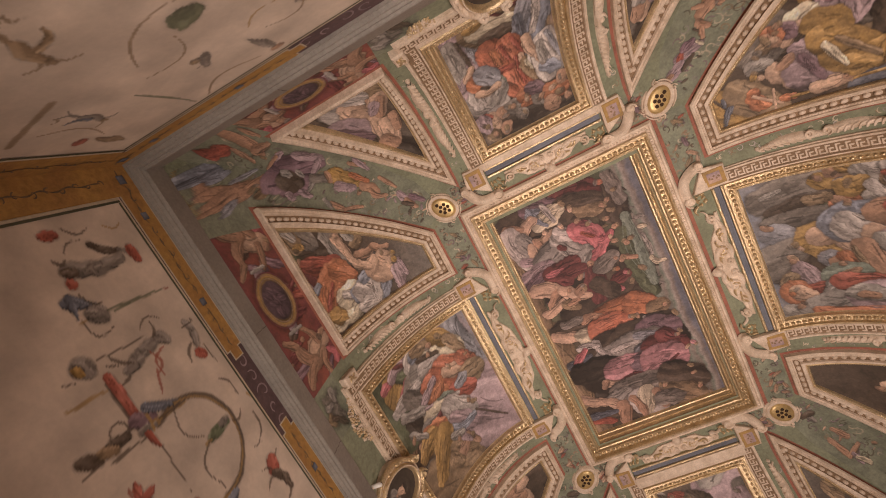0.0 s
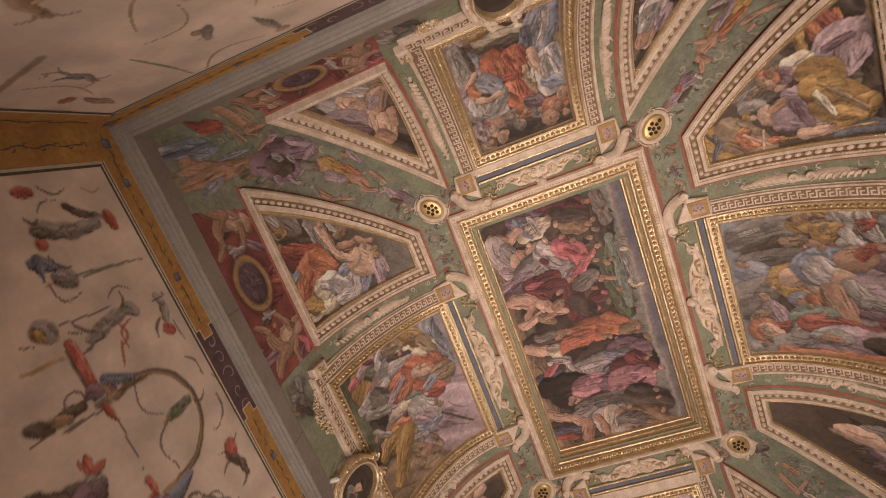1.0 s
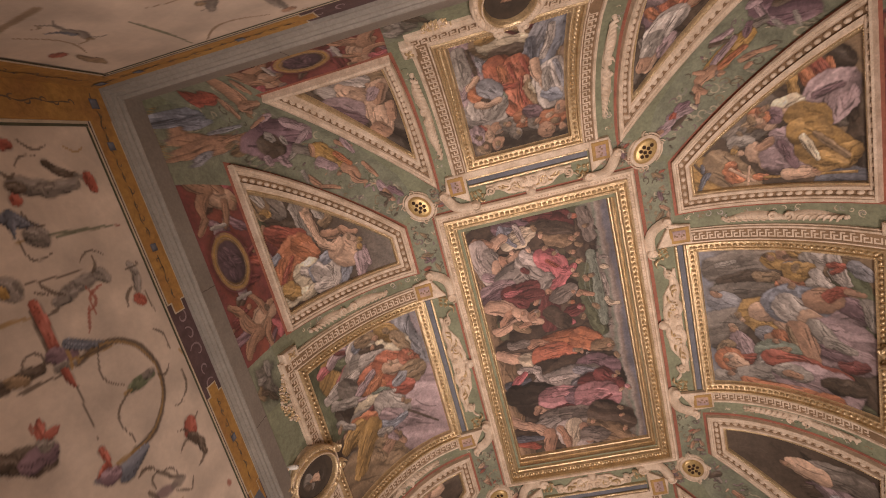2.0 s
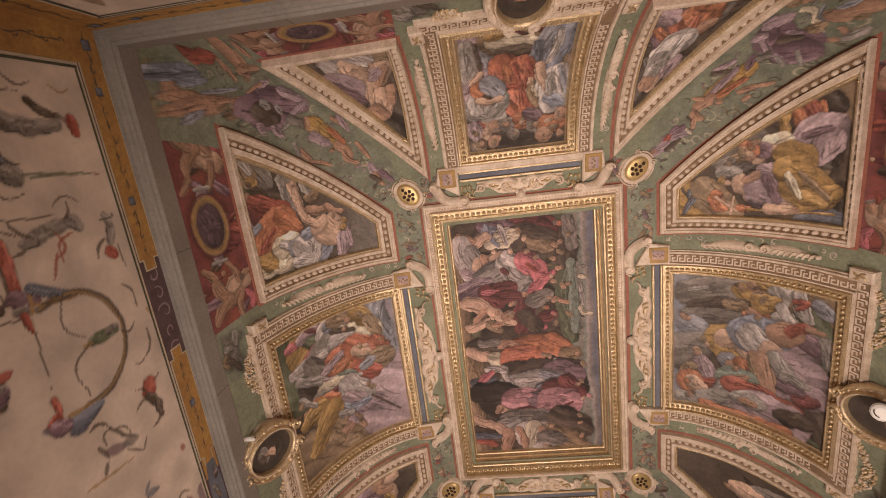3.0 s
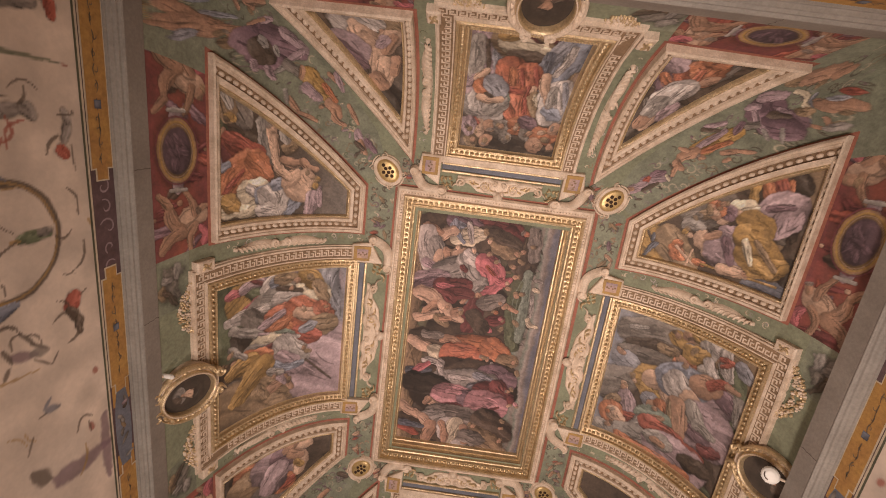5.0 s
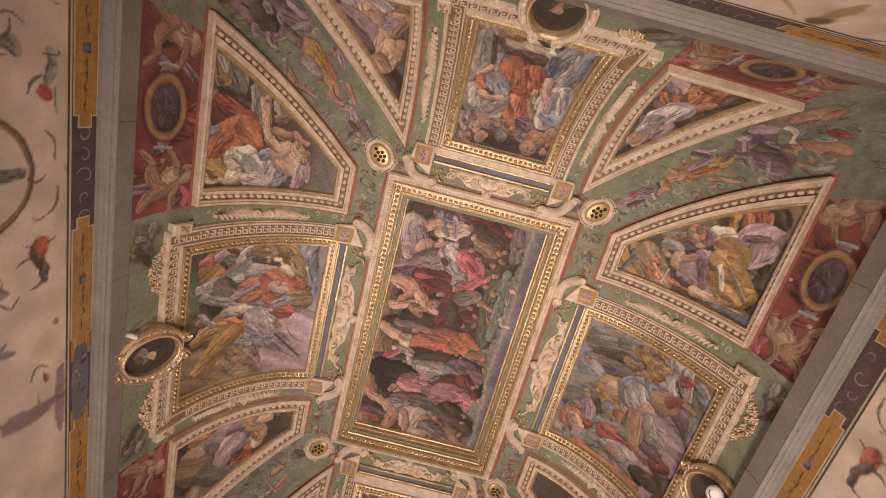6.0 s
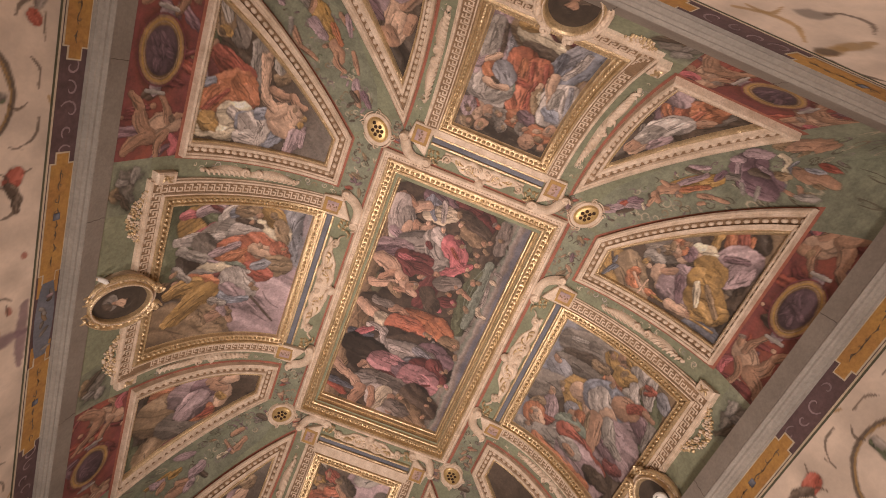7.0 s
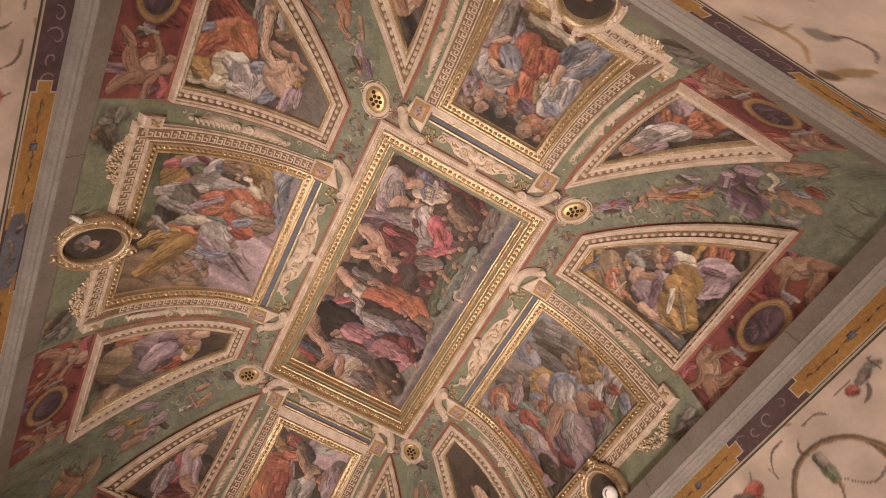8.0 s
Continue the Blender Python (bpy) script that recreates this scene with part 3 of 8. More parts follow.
def framed_fresco(face, label, rows, crowd, backs, seed, figures=(), dots=(), tone=1.0):
    corners = FRAMES[face]["canvas"]
    can = outline(face, corners)
    ob = thing("framed_fresco", label, "picture", "framed scenes on the vault")
    gap = 0.21 if face in "LR" else 0.215
    part("gold_moulding", wrap(sweep(can, ((-0.10, 0.036), (-0.092, 0.056), (-0.078, 0.056), (-0.074, 0.028), (-0.034, 0.022), (-0.03, 0.04), (-0.014, 0.038), (-0.008, 0.012), (0.002, 0.0))), face), GOLD, ob, "gilded inner moulding")
    tagged(part("leaf_beading", wrap(beads(can, -0.054, 0.042, 0.018, 0.016, 0.022, 0.034), face), GOLD, ob, "row of gilded leaf beads", True), kind="stuff")
    tagged(part("rope_beading", wrap(beads(can, -0.021, 0.017, 0.007, 0.006, 0.037, 0.008), face), GOLD, ob, "fine gilded rope", True), kind="stuff")
    # the meander band runs down both flanks and along the foot
    (a0, d0), (a1, d1), (a2, d2), (a3, d3) = corners
    start = 7.5 if face in "LR" else 11.5
    line = []
    for (p, dp), (q, dq), k in (((a1, start), (a2, d2), 16), ((a2, d2), (a3, d3), 8), ((a3, d3), (a0, start), 17)):
        m0, m1 = math.sin(radians(dp)), math.sin(radians(dq))
        for i in range(k):
            f = i / (k if (q, dq) != (a0, start) else k - 1)
            line.append(Vector((p + (q - p) * f, arc(face, math.degrees(math.asin(m0 + (m1 - m0) * f))))))
    sgn = 1 if strip(line[:3], ((0, 0), (1, 0)))[2][0].x > 0 else -1
    if sgn < 0:
        line = line[::-1]
    prof = lambda *rows_: tuple((w, h) for w, h in rows_)
    part("inner_fillet", wrap(strip(line, prof((0.10, 0.034), (0.102, 0.046), (0.111, 0.046), (0.114, 0.026)))[0], face), CREAM, ob, "cream fillet")
    part("key_ground", wrap(strip(line, prof((0.112, 0.026), (gap - 0.018, 0.026)))[0], face), TAN, ob, "tan ground of the meander")
    part("outer_fillet", wrap(strip(line, prof((gap - 0.020, 0.026), (gap - 0.016, 0.038), (gap - 0.002, 0.039), (gap + 0.002, 0.018), (gap + 0.010, 0.018), (gap + 0.012, 0.0)))[0], face), CREAM, ob, "cream outer fillet")
    _, base, norms = strip(line, ((0, 0), (1, 0)))
    off = (0.112 + gap - 0.018) / 2
    tagged(part("key_pattern", wrap(key_band([p + k * off for p, k in zip(base, norms)], 0.0, 0.058, 0.025, True), face), CREAM, ob, "raised cream meander"), kind="stuff")
    paint = field(face, (a0, a1, d0), (a3, a2, d2), 0.0065, seed, 0.004)
    l0, l1 = arc(face, d0), arc(face, d2)
    paint.back(backs, (paint.y - l0) / (l1 - l0))
    to = mapper(face, corners)
    paint.scene(rows, crowd, to)
    paint.limbs(figures, to)
    paint.tips(dots, to)
    paint.col *= tone
    paint.age()
    paint.sheet("canvas", face, 0.003, place, ob, "fresco scene")
    return ob


# dark green and brown rows near v 0.9 include the foot frame's shade
RIGHT_CLOTH = (((0.13, 0.106, 0.088, 0.496, 0.262, 0.222, 0, "n"), (0.221, 0.132, 0.165, 0.468, 0.106, 0.088, 0, "D"), (0.315, 0.119, 0.269, 0.422, 0.151, 0.121, 0, "n"), (0.109, 0.104, 0.083, 0.218, 0.047, 0.04, 0, "N"), (0.441, 0.088, 0.423, 0.303, 0.05, 0.043, 0, "D"), (0.372, 0.095, 0.394, 0.208, 0.187, 0.12, 0, "s"), (0.596, 0.111, 0.553, 0.283, 0.369, 0.301, 0, "n"), (0.714, 0.2, 0.564, 0.509, 0.251, 0.216, 0, "D"), (0.077, 0.602, 0.091, 0.979, 0.337, 0.289, 0, "t"),)
    + ((0.175, 0.864, 0.626, 1.034, 0.235, 0.205, 0, "g"), (0.741, 0.858, 0.882, 0.965, 0.233, 0.207, 0, "D"), (0.06, 0.435, 0.096, 0.482, 0.126, 0.107, 0, "y"), (0.019, 0.503, 0.038, 0.548, 0.087, 0.072, 0, "f"), (-0.015, 0.57, 0.029, 0.66, 0.123, 0.103, 0, "y"), (0.098, 0.533, 0.098, 0.612, 0.063, 0.053, 0, "s"), (0.063, 0.65, 0.086, 0.75, 0.057, 0.033, 0, "f"), (0.044, 0.648, 0.121, 0.685, 0.129, 0.105, 0, "N"), (0.019, 0.714, 0.045, 0.793, 0.102, 0.083, 0, "w"),)
    + ((0.026, 0.783, 0.169, 0.843, 0.091, 0.103, -0.05, "w"), (0.072, 0.759, 0.064, 0.843, 0.05, 0.04, 0, "r"), (0.117, 0.782, 0.085, 0.828, 0.037, 0.032, 0, "r"), (0.247, 0.52, 0.248, 0.593, 0.162, 0.14, 0, "o"), (0.132, 0.551, 0.117, 0.649, 0.135, 0.113, -0.12, "y"), (0.204, 0.501, 0.259, 0.558, 0.073, 0.064, 0, "f"), (0.215, 0.682, 0.215, 0.746, 0.127, 0.095, 0, "N"), (0.141, 0.695, 0.2, 0.744, 0.093, 0.074, 0, "w"), (0.064, 0.902, 0.117, 0.97, 0.098, 0.08, 0, "s"),)
    + ((0.186, 0.358, 0.181, 0.469, 0.082, 0.06, 0, "t"), (0.311, 0.06, 0.327, 0.1, 0.048, 0.044, 0, "f"), (0.413, 0.67, 0.339, 0.881, 0.301, 0.234, 0, "P"), (0.324, 0.872, 0.356, 0.98, 0.147, 0.106, 0, "p"), (0.285, 0.955, 0.423, 0.996, 0.092, 0.077, 0, "N"), (0.457, 0.337, 0.447, 0.474, 0.292, 0.221, 0, "y"), (0.543, 0.345, 0.538, 0.437, 0.165, 0.13, 0, "y"), (0.467, 0.468, 0.515, 0.586, 0.108, 0.076, -0.17, "F"), (0.497, 0.456, 0.59, 0.572, 0.107, 0.071, -0.07, "F"),)
    + ((0.436, 0.351, 0.434, 0.412, 0.162, 0.139, 0, "F"), (0.382, 0.467, 0.354, 0.591, 0.266, 0.287, 0, "b"), (0.349, 0.538, 0.346, 0.655, 0.289, 0.251, 0, "b"), (0.389, 0.52, 0.431, 0.628, 0.223, 0.179, -0.15, "w"), (0.315, 0.673, 0.291, 0.769, 0.184, 0.15, 0, "f"), (0.285, 0.748, 0.221, 0.864, 0.08, 0.067, 0.12, "r"), (0.226, 0.851, 0.228, 0.933, 0.056, 0.037, 0, "f"), (0.444, 0.637, 0.494, 0.782, 0.148, 0.104, 0, "F"), (0.492, 0.767, 0.513, 0.856, 0.099, 0.067, 0, "f"),)
    + ((0.499, 0.804, 0.525, 0.893, 0.073, 0.061, 0, "r"), (0.514, 0.885, 0.541, 0.924, 0.061, 0.041, 0, "f"), (0.572, 0.704, 0.569, 0.857, 0.318, 0.379, -0.08, "P"), (0.653, 0.728, 0.668, 0.899, 0.273, 0.222, 0, "P"), (0.514, 0.668, 0.606, 0.738, 0.173, 0.145, 0, "N"), (0.652, 0.662, 0.675, 0.827, 0.121, 0.097, 0, "p"), (0.734, 0.821, 0.701, 0.925, 0.103, 0.079, 0, "c"), (0.59, 0.736, 0.613, 0.866, 0.086, 0.063, 0, "N"), (0.559, 0.157, 0.625, 0.186, 0.055, 0.045, 0, "F"),)
    + ((0.641, 0.195, 0.797, 0.264, 0.132, 0.127, 0, "P"), (0.597, 0.357, 0.617, 0.414, 0.136, 0.113, 0, "s"), (0.638, 0.408, 0.672, 0.435, 0.118, 0.108, 0, "f"), (0.595, 0.45, 0.702, 0.515, 0.114, 0.139, 0, "o"), (0.543, 0.559, 0.725, 0.617, 0.172, 0.16, 0, "f"), (0.543, 0.506, 0.716, 0.562, 0.038, 0.036, 0, "t"), (0.727, 0.361, 0.702, 0.515, 0.181, 0.142, 0, "G"), (0.819, 0.192, 0.793, 0.343, 0.093, 0.068, 0, "r"), (0.924, 0.282, 0.777, 0.398, 0.148, 0.14, 0, "N"),)
    + ((0.845, 0.316, 0.738, 0.417, 0.094, 0.072, 0, "w"), (0.739, 0.402, 0.7, 0.499, 0.059, 0.042, 0, "f"), (0.783, 0.406, 0.813, 0.733, 0.164, 0.124, 0, "r"), (0.811, 0.68, 0.82, 0.825, 0.126, 0.1, 0, "r"), (0.743, 0.08, 0.703, 0.135, 0.116, 0.093, 0, "t"), (0.796, 0.1, 0.87, 0.147, 0.195, 0.165, 0, "o"), (0.827, 0.127, 0.859, 0.187, 0.13, 0.107, 0, "F"), (0.959, 0.236, 0.928, 0.435, 0.251, 0.185, 0, "N"), (0.904, 0.496, 0.918, 0.777, 0.262, 0.309, 0, "P"),)
    + ((0.864, 0.453, 0.865, 0.586, 0.141, 0.116, 0, "N"), (0.88, 0.478, 0.883, 0.549, 0.065, 0.053, 0, "f"), (1.002, 0.222, 1.015, 0.75, 0.136, 0.151, -0.08, "o"), (0.971, 0.053, 1.005, 0.114, 0.157, 0.16, 0, "N"), (0.891, 0.735, 0.865, 0.883, 0.135, 0.119, 0, "D"),))
RIGHT_TIPS = (((0.506, 0.224, "F"), (0.477, 0.198, "t"), (0.649, 0.425, "f"), (0.833, 0.144, "F"), (0.936, 0.118, "f"), (0.835, 0.095, "o"), (0.052, 0.434, "f"), (0.23, 0.547, "f"), (0.108, 0.577, "t"), (0.019, 0.503, "f"), (0.586, 0.159, "f"),))
# the wide g and d rows near the foot paint in the frame lip's shadow
LEFT_CLOTH = (((0.689, 0.371, 0.805, -0.006, 0.73, 0.734, 0, "P"), (0.001, 0.137, 0.363, 0.088, 0.173, 0.157, 0, "s"), (0.791, 0.642, 1.001, 0.468, 0.315, 0.21, 0, "t"), (0.933, 0.857, 0.994, 0.572, 0.574, 0.292, 0, "t"), (0.06, 0.925, 0.383, 0.912, 0.319, 0.34, 0, "g"), (0.377, 0.831, 0.526, 0.738, 0.136, 0.138, 0, "d"), (0.133, 0.795, 0.069, 0.7, 0.296, 0.233, 0, "y"), (0.064, 0.733, 0.146, 0.627, 0.132, 0.109, 0, "g"), (0.07, 0.903, 0.055, 0.774, 0.07, 0.044, 0, "k"),)
    + ((0.044, 0.782, 0.058, 0.602, 0.092, 0.074, -0.19, "P"), (0.003, 0.725, 0.065, 0.603, 0.036, 0.028, 0, "c"), (0.238, 0.812, 0.174, 0.701, 0.092, 0.06, 0, "r"), (0.217, 0.788, 0.151, 0.677, 0.072, 0.059, 0, "k"), (0.25, 0.696, 0.196, 0.607, 0.207, 0.192, 0, "n"), (0.107, 0.601, 0.066, 0.508, 0.151, 0.115, 0, "N"), (0.075, 0.576, 0.04, 0.41, 0.156, 0.089, -0.19, "w"), (0.065, 0.546, 0.057, 0.46, 0.088, 0.066, 0, "b"), (0.098, 0.437, 0.083, 0.323, 0.111, 0.095, 0, "y"),)
    + ((0.169, 0.401, 0.193, 0.235, 0.344, 0.299, 0, "e"), (0.185, 0.547, 0.207, 0.416, 0.223, 0.207, 0, "N"), (0.186, 0.499, 0.191, 0.386, 0.165, 0.134, 0, "w"), (0.044, 0.308, 0.095, 0.213, 0.16, 0.134, 0, "y"), (0.114, 0.206, 0.222, 0.155, 0.12, 0.1, 0, "t"), (0.032, 0.512, 0.045, 0.42, 0.114, 0.106, 0, "t"), (0.102, 0.524, 0.145, 0.341, 0.046, 0.037, 0, "D"), (0.246, 0.912, 0.239, 0.644, 0.083, 0.046, 0.05, "w"), (0.24, 0.842, 0.234, 0.614, 0.111, 0.091, 0, "w"),)
    + ((0.257, 0.736, 0.36, 0.637, 0.158, 0.144, 0, "n"), (0.335, 0.534, 0.361, 0.372, 0.253, 0.306, 0, "R"), (0.275, 0.369, 0.365, 0.22, 0.23, 0.221, 0, "R"), (0.427, 0.48, 0.364, 0.549, 0.199, 0.195, 0, "o"), (0.441, 0.581, 0.332, 0.416, 0.102, 0.073, 0, "o"), (0.317, 0.347, 0.353, 0.199, 0.12, 0.101, 0, "F"), (0.295, 0.183, 0.363, 0.125, 0.141, 0.123, 0, "R"), (0.434, 0.2, 0.421, 0.113, 0.191, 0.167, 0, "t"), (0.476, 0.35, 0.511, 0.22, 0.156, 0.138, 0, "r"),)
    + ((0.449, 0.298, 0.417, 0.227, 0.098, 0.073, 0, "s"), (0.457, 0.514, 0.481, 0.41, 0.111, 0.091, 0, "G"), (0.356, 0.646, 0.288, 0.477, 0.074, 0.06, 0, "P"), (0.316, 0.868, 0.408, 0.646, 0.087, 0.073, 0, "N"), (0.413, 0.651, 0.485, 0.479, 0.061, 0.054, 0, "P"), (0.46, 0.485, 0.497, 0.343, 0.044, 0.034, 0, "w"), (0.508, 0.653, 0.544, 0.519, 0.232, 0.217, 0, "e"), (0.513, 0.746, 0.543, 0.599, 0.136, 0.117, 0, "N"), (0.571, 0.614, 0.55, 0.44, 0.151, 0.126, 0, "c"),)
    + ((0.551, 0.46, 0.656, 0.336, 0.222, 0.213, 0.08, "w"), (0.645, 0.474, 0.737, 0.368, 0.174, 0.151, 0, "P"), (0.674, 0.53, 0.711, 0.314, 0.071, 0.061, 0.17, "b"), (0.555, 0.764, 0.58, 0.596, 0.163, 0.132, 0, "o"), (0.583, 0.729, 0.627, 0.894, 0.171, 0.112, 0.06, "y"), (0.641, 0.616, 0.829, 0.808, 0.201, 0.129, 0.07, "y"), (0.789, 0.801, 0.852, 0.883, 0.106, 0.066, 0, "y"), (0.434, 0.893, 0.542, 0.772, 0.059, 0.044, 0, "N"), (0.694, 0.282, 0.886, 0.07, 0.02, 0.017, 0, "D"),)
    + ((0.778, 0.598, 0.876, 0.439, 0.133, 0.13, 0, "t"), (0.861, 0.581, 0.827, 0.482, 0.098, 0.083, 0, "f"), (0.796, 0.447, 0.898, 0.391, 0.064, 0.054, 0, "f"), (0.794, 0.653, 0.898, 0.598, 0.058, 0.049, 0, "t"), (0.767, 0.509, 0.836, 0.443, 0.057, 0.048, 0, "P"), (0.711, 0.577, 0.744, 0.48, 0.068, 0.058, 0, "N"),))
LEFT_TIPS = (((0.121, 0.418, "f"), (0.284, 0.313, "F"), (0.623, 0.273, "t"), (0.595, 0.298, "f"), (0.317, 0.129, "R"), (0.412, 0.112, "t"), (0.075, 0.378, "f"), (0.054, 0.272, "t"), (0.476, 0.892, "f"), (0.764, 0.534, "f"), (0.822, 0.41, "t"),))
SHORT_CLOTH = (((-0.018, 0.881, 0.032, 0.404, 0.079, 0.084, 0, "p"), (0.102, 0.938, 0.117, 0.503, 0.138, 0.138, 0, "P"), (0.192, 0.894, 0.202, 0.555, 0.141, 0.135, 0, "P"), (0.068, 0.887, 0.079, 0.501, 0.106, 0.105, 0, "N"), (0.248, 0.898, 0.273, 0.655, 0.091, 0.077, 0, "s"), (0.144, 0.891, 0.196, 0.603, 0.028, 0.023, 0, "D"), (0.195, 0.87, 0.313, 0.633, 0.035, 0.028, 0, "s"), (0.388, 0.784, 0.301, 0.537, 0.083, 0.061, -0.07, "N"), (0.403, 0.784, 0.316, 0.61, 0.053, 0.035, 0, "w"),)
    + ((0.294, 0.971, 0.22, 0.936, 0.065, 0.049, 0, "c"), (0.366, 0.905, 0.605, 0.896, 0.335, 0.28, 0, "t"), (0.394, 0.882, 0.594, 0.846, 0.24, 0.162, 0, "e"), (0.388, 0.784, 0.611, 0.782, 0.132, 0.111, 0, "D"), (0.29, 0.94, 0.359, 0.945, 0.09, 0.079, 0, "y"), (0.54, 0.967, 0.593, 0.94, 0.081, 0.07, 0, "c"), (0.599, 0.97, 0.633, 0.963, 0.099, 0.088, 0, "t"), (0.704, 0.957, 0.74, 0.99, 0.075, 0.065, 0, "c"), (0.898, 0.991, 0.715, 0.584, 0.191, 0.124, 0.11, "b"),)
    + ((0.895, 0.939, 0.828, 0.639, 0.176, 0.155, 0, "b"), (0.804, 0.933, 0.7, 0.729, 0.116, 0.087, 0, "s"), (0.696, 0.827, 0.698, 0.608, 0.069, 0.057, 0, "B"), (0.882, 0.913, 0.796, 0.662, 0.055, 0.047, 0.06, "w"), (0.704, 0.583, 0.789, 0.352, 0.053, 0.049, 0, "B"), (0.381, 0.685, 0.512, 0.501, 0.209, 0.231, 0, "R"), (0.56, 0.682, 0.596, 0.53, 0.15, 0.15, 0, "R"), (0.409, 0.673, 0.463, 0.475, 0.053, 0.04, 0, "o"), (0.495, 0.678, 0.549, 0.48, 0.03, 0.024, 0, "r"),)
    + ((0.607, 0.698, 0.675, 0.534, 0.037, 0.031, 0, "r"), (0.505, 0.454, 0.556, 0.293, 0.202, 0.194, 0, "R"), (0.596, 0.53, 0.607, 0.319, 0.041, 0.034, 0, "r"), (0.414, 0.355, 0.482, 0.289, 0.089, 0.08, 0, "R"), (0.649, 0.533, 0.64, 0.414, 0.05, 0.039, 0, "F"), (0.403, 0.448, 0.421, 0.378, 0.041, 0.033, 0, "G"), (0.667, 0.463, 0.718, 0.325, 0.096, 0.083, 0, "t"), (0.683, 0.464, 0.722, 0.395, 0.048, 0.04, 0, "e"), (0.389, 0.494, 0.525, 0.488, 0.063, 0.053, 0, "r"),)
    + ((0.05, 0.452, 0.099, 0.292, 0.167, 0.174, -0.08, "P"), (0.083, 0.338, 0.256, 0.277, 0.202, 0.219, 0, "w"), (0.277, 0.324, 0.353, 0.384, 0.167, 0.138, 0, "N"), (0.124, 0.432, 0.119, 0.316, 0.108, 0.094, 0, "w"), (0.009, 0.497, 0.083, 0.572, 0.065, 0.046, 0, "P"), (0.096, 0.549, 0.183, 0.63, 0.062, 0.043, 0.05, "F"), (0.144, 0.504, 0.217, 0.438, 0.138, 0.11, 0, "o"), (0.259, 0.534, 0.339, 0.468, 0.156, 0.127, 0, "s"), (0.155, 0.402, 0.35, 0.403, 0.068, 0.053, -0.13, "F"),)
    + ((0.206, 0.437, 0.264, 0.417, 0.03, 0.025, 0, "D"), (0.884, 0.547, 0.868, 0.333, 0.188, 0.205, -0.06, "w"), (0.928, 0.572, 0.954, 0.361, 0.137, 0.129, 0, "w"), (0.822, 0.354, 0.929, 0.313, 0.095, 0.085, 0, "b"), (0.724, 0.643, 0.79, 0.469, 0.075, 0.059, -0.07, "F"), (0.79, 0.469, 0.823, 0.392, 0.055, 0.04, 0, "F"), (0.832, 0.543, 0.831, 0.401, 0.059, 0.052, 0, "N"), (0.92, 0.597, 0.99, 0.386, 0.038, 0.033, 0, "s"), (0.066, 0.153, 0.113, -0.001, 0.179, 0.157, 0, "D"),)
    + ((0.376, 0.057, 0.857, 0.045, 0.201, 0.18, 0, "d"), (0.169, 0.181, 0.189, 0.115, 0.106, 0.099, 0, "F"), (0.095, 0.214, 0.151, 0.19, 0.059, 0.049, 0, "r"), (0.284, 0.197, 0.313, 0.162, 0.081, 0.072, 0, "f"), (0.384, 0.193, 0.428, 0.172, 0.115, 0.106, 0, "n"), (0.524, 0.222, 0.573, 0.211, 0.11, 0.099, 0, "o"), (0.508, 0.153, 0.618, 0.16, 0.051, 0.046, 0, "o"), (0.68, 0.172, 0.716, 0.142, 0.115, 0.107, 0, "n"), (0.633, 0.251, 0.727, 0.22, 0.107, 0.096, 0, "p"),)
    + ((0.799, 0.16, 0.919, 0.148, 0.141, 0.12, 0, "o"), (0.76, 0.076, 0.821, 0.07, 0.11, 0.099, 0, "f"), (0.284, 0.074, 0.257, 0.05, 0.087, 0.078, 0, "f"), (0.105, 0.065, 0.139, 0.035, 0.095, 0.085, 0, "t"), (0.446, 0.105, 0.49, 0.089, 0.087, 0.077, 0, "n"), (0.05, 0.198, 0.08, 0.132, 0.117, 0.1, 0, "P"), (0.942, 0.213, 0.971, 0.233, 0.093, 0.083, 0, "f"),))
SHORT_TIPS = (((0.187, 0.128, "F"), (0.085, 0.141, "t"), (0.299, 0.179, "f"), (0.403, 0.185, "f"), (0.565, 0.193, "F"), (0.701, 0.155, "f"), (0.824, 0.179, "F"), (0.965, 0.214, "f"), (0.821, 0.07, "f"), (0.268, 0.06, "t"), (0.137, 0.054, "f"), (0.467, 0.088, "n"), (0.946, 0.068, "f"), (0.884, 0.128, "t"),))
# both grounds turn to D at the foot, partly shade put into the colour
framed_fresco("L", "framed fresco with orange and white draped shapes", (), ((0.0, 0.05, 1, 1.0, 24, 0.09, "PtnDt"),),
    ((0, "s"), (0.12, "P"), (0.45, "P"), (0.72, "t"), (0.86, "D"), (1, "D")), 11, LEFT_CLOTH, LEFT_TIPS, 0.92)
framed_fresco("R", "framed fresco with blue, violet and ochre draped shapes", (), ((0.0, 0.1, 1.0, 1.0, 30, 0.08, "tDntgn"),),
    ((0, "b"), (0.05, "s"), (0.14, "n"), (0.7, "t"), (1, "D")), 12, RIGHT_CLOTH, RIGHT_TIPS, 0.8)
SHORT_CROWD = ((0.0, 0.0, 1.0, 0.3, 30, 0.05, "DdDtn"), (0.0, 0.3, 1.0, 1.0, 16, 0.08, "tDPn"))
framed_fresco("T", "framed fresco with orange, blue and white draped shapes", (), SHORT_CROWD, ((0, "d"), (0.2, "D"), (0.6, "t"), (1, "P")), 13, SHORT_CLOTH, SHORT_TIPS, 0.9)
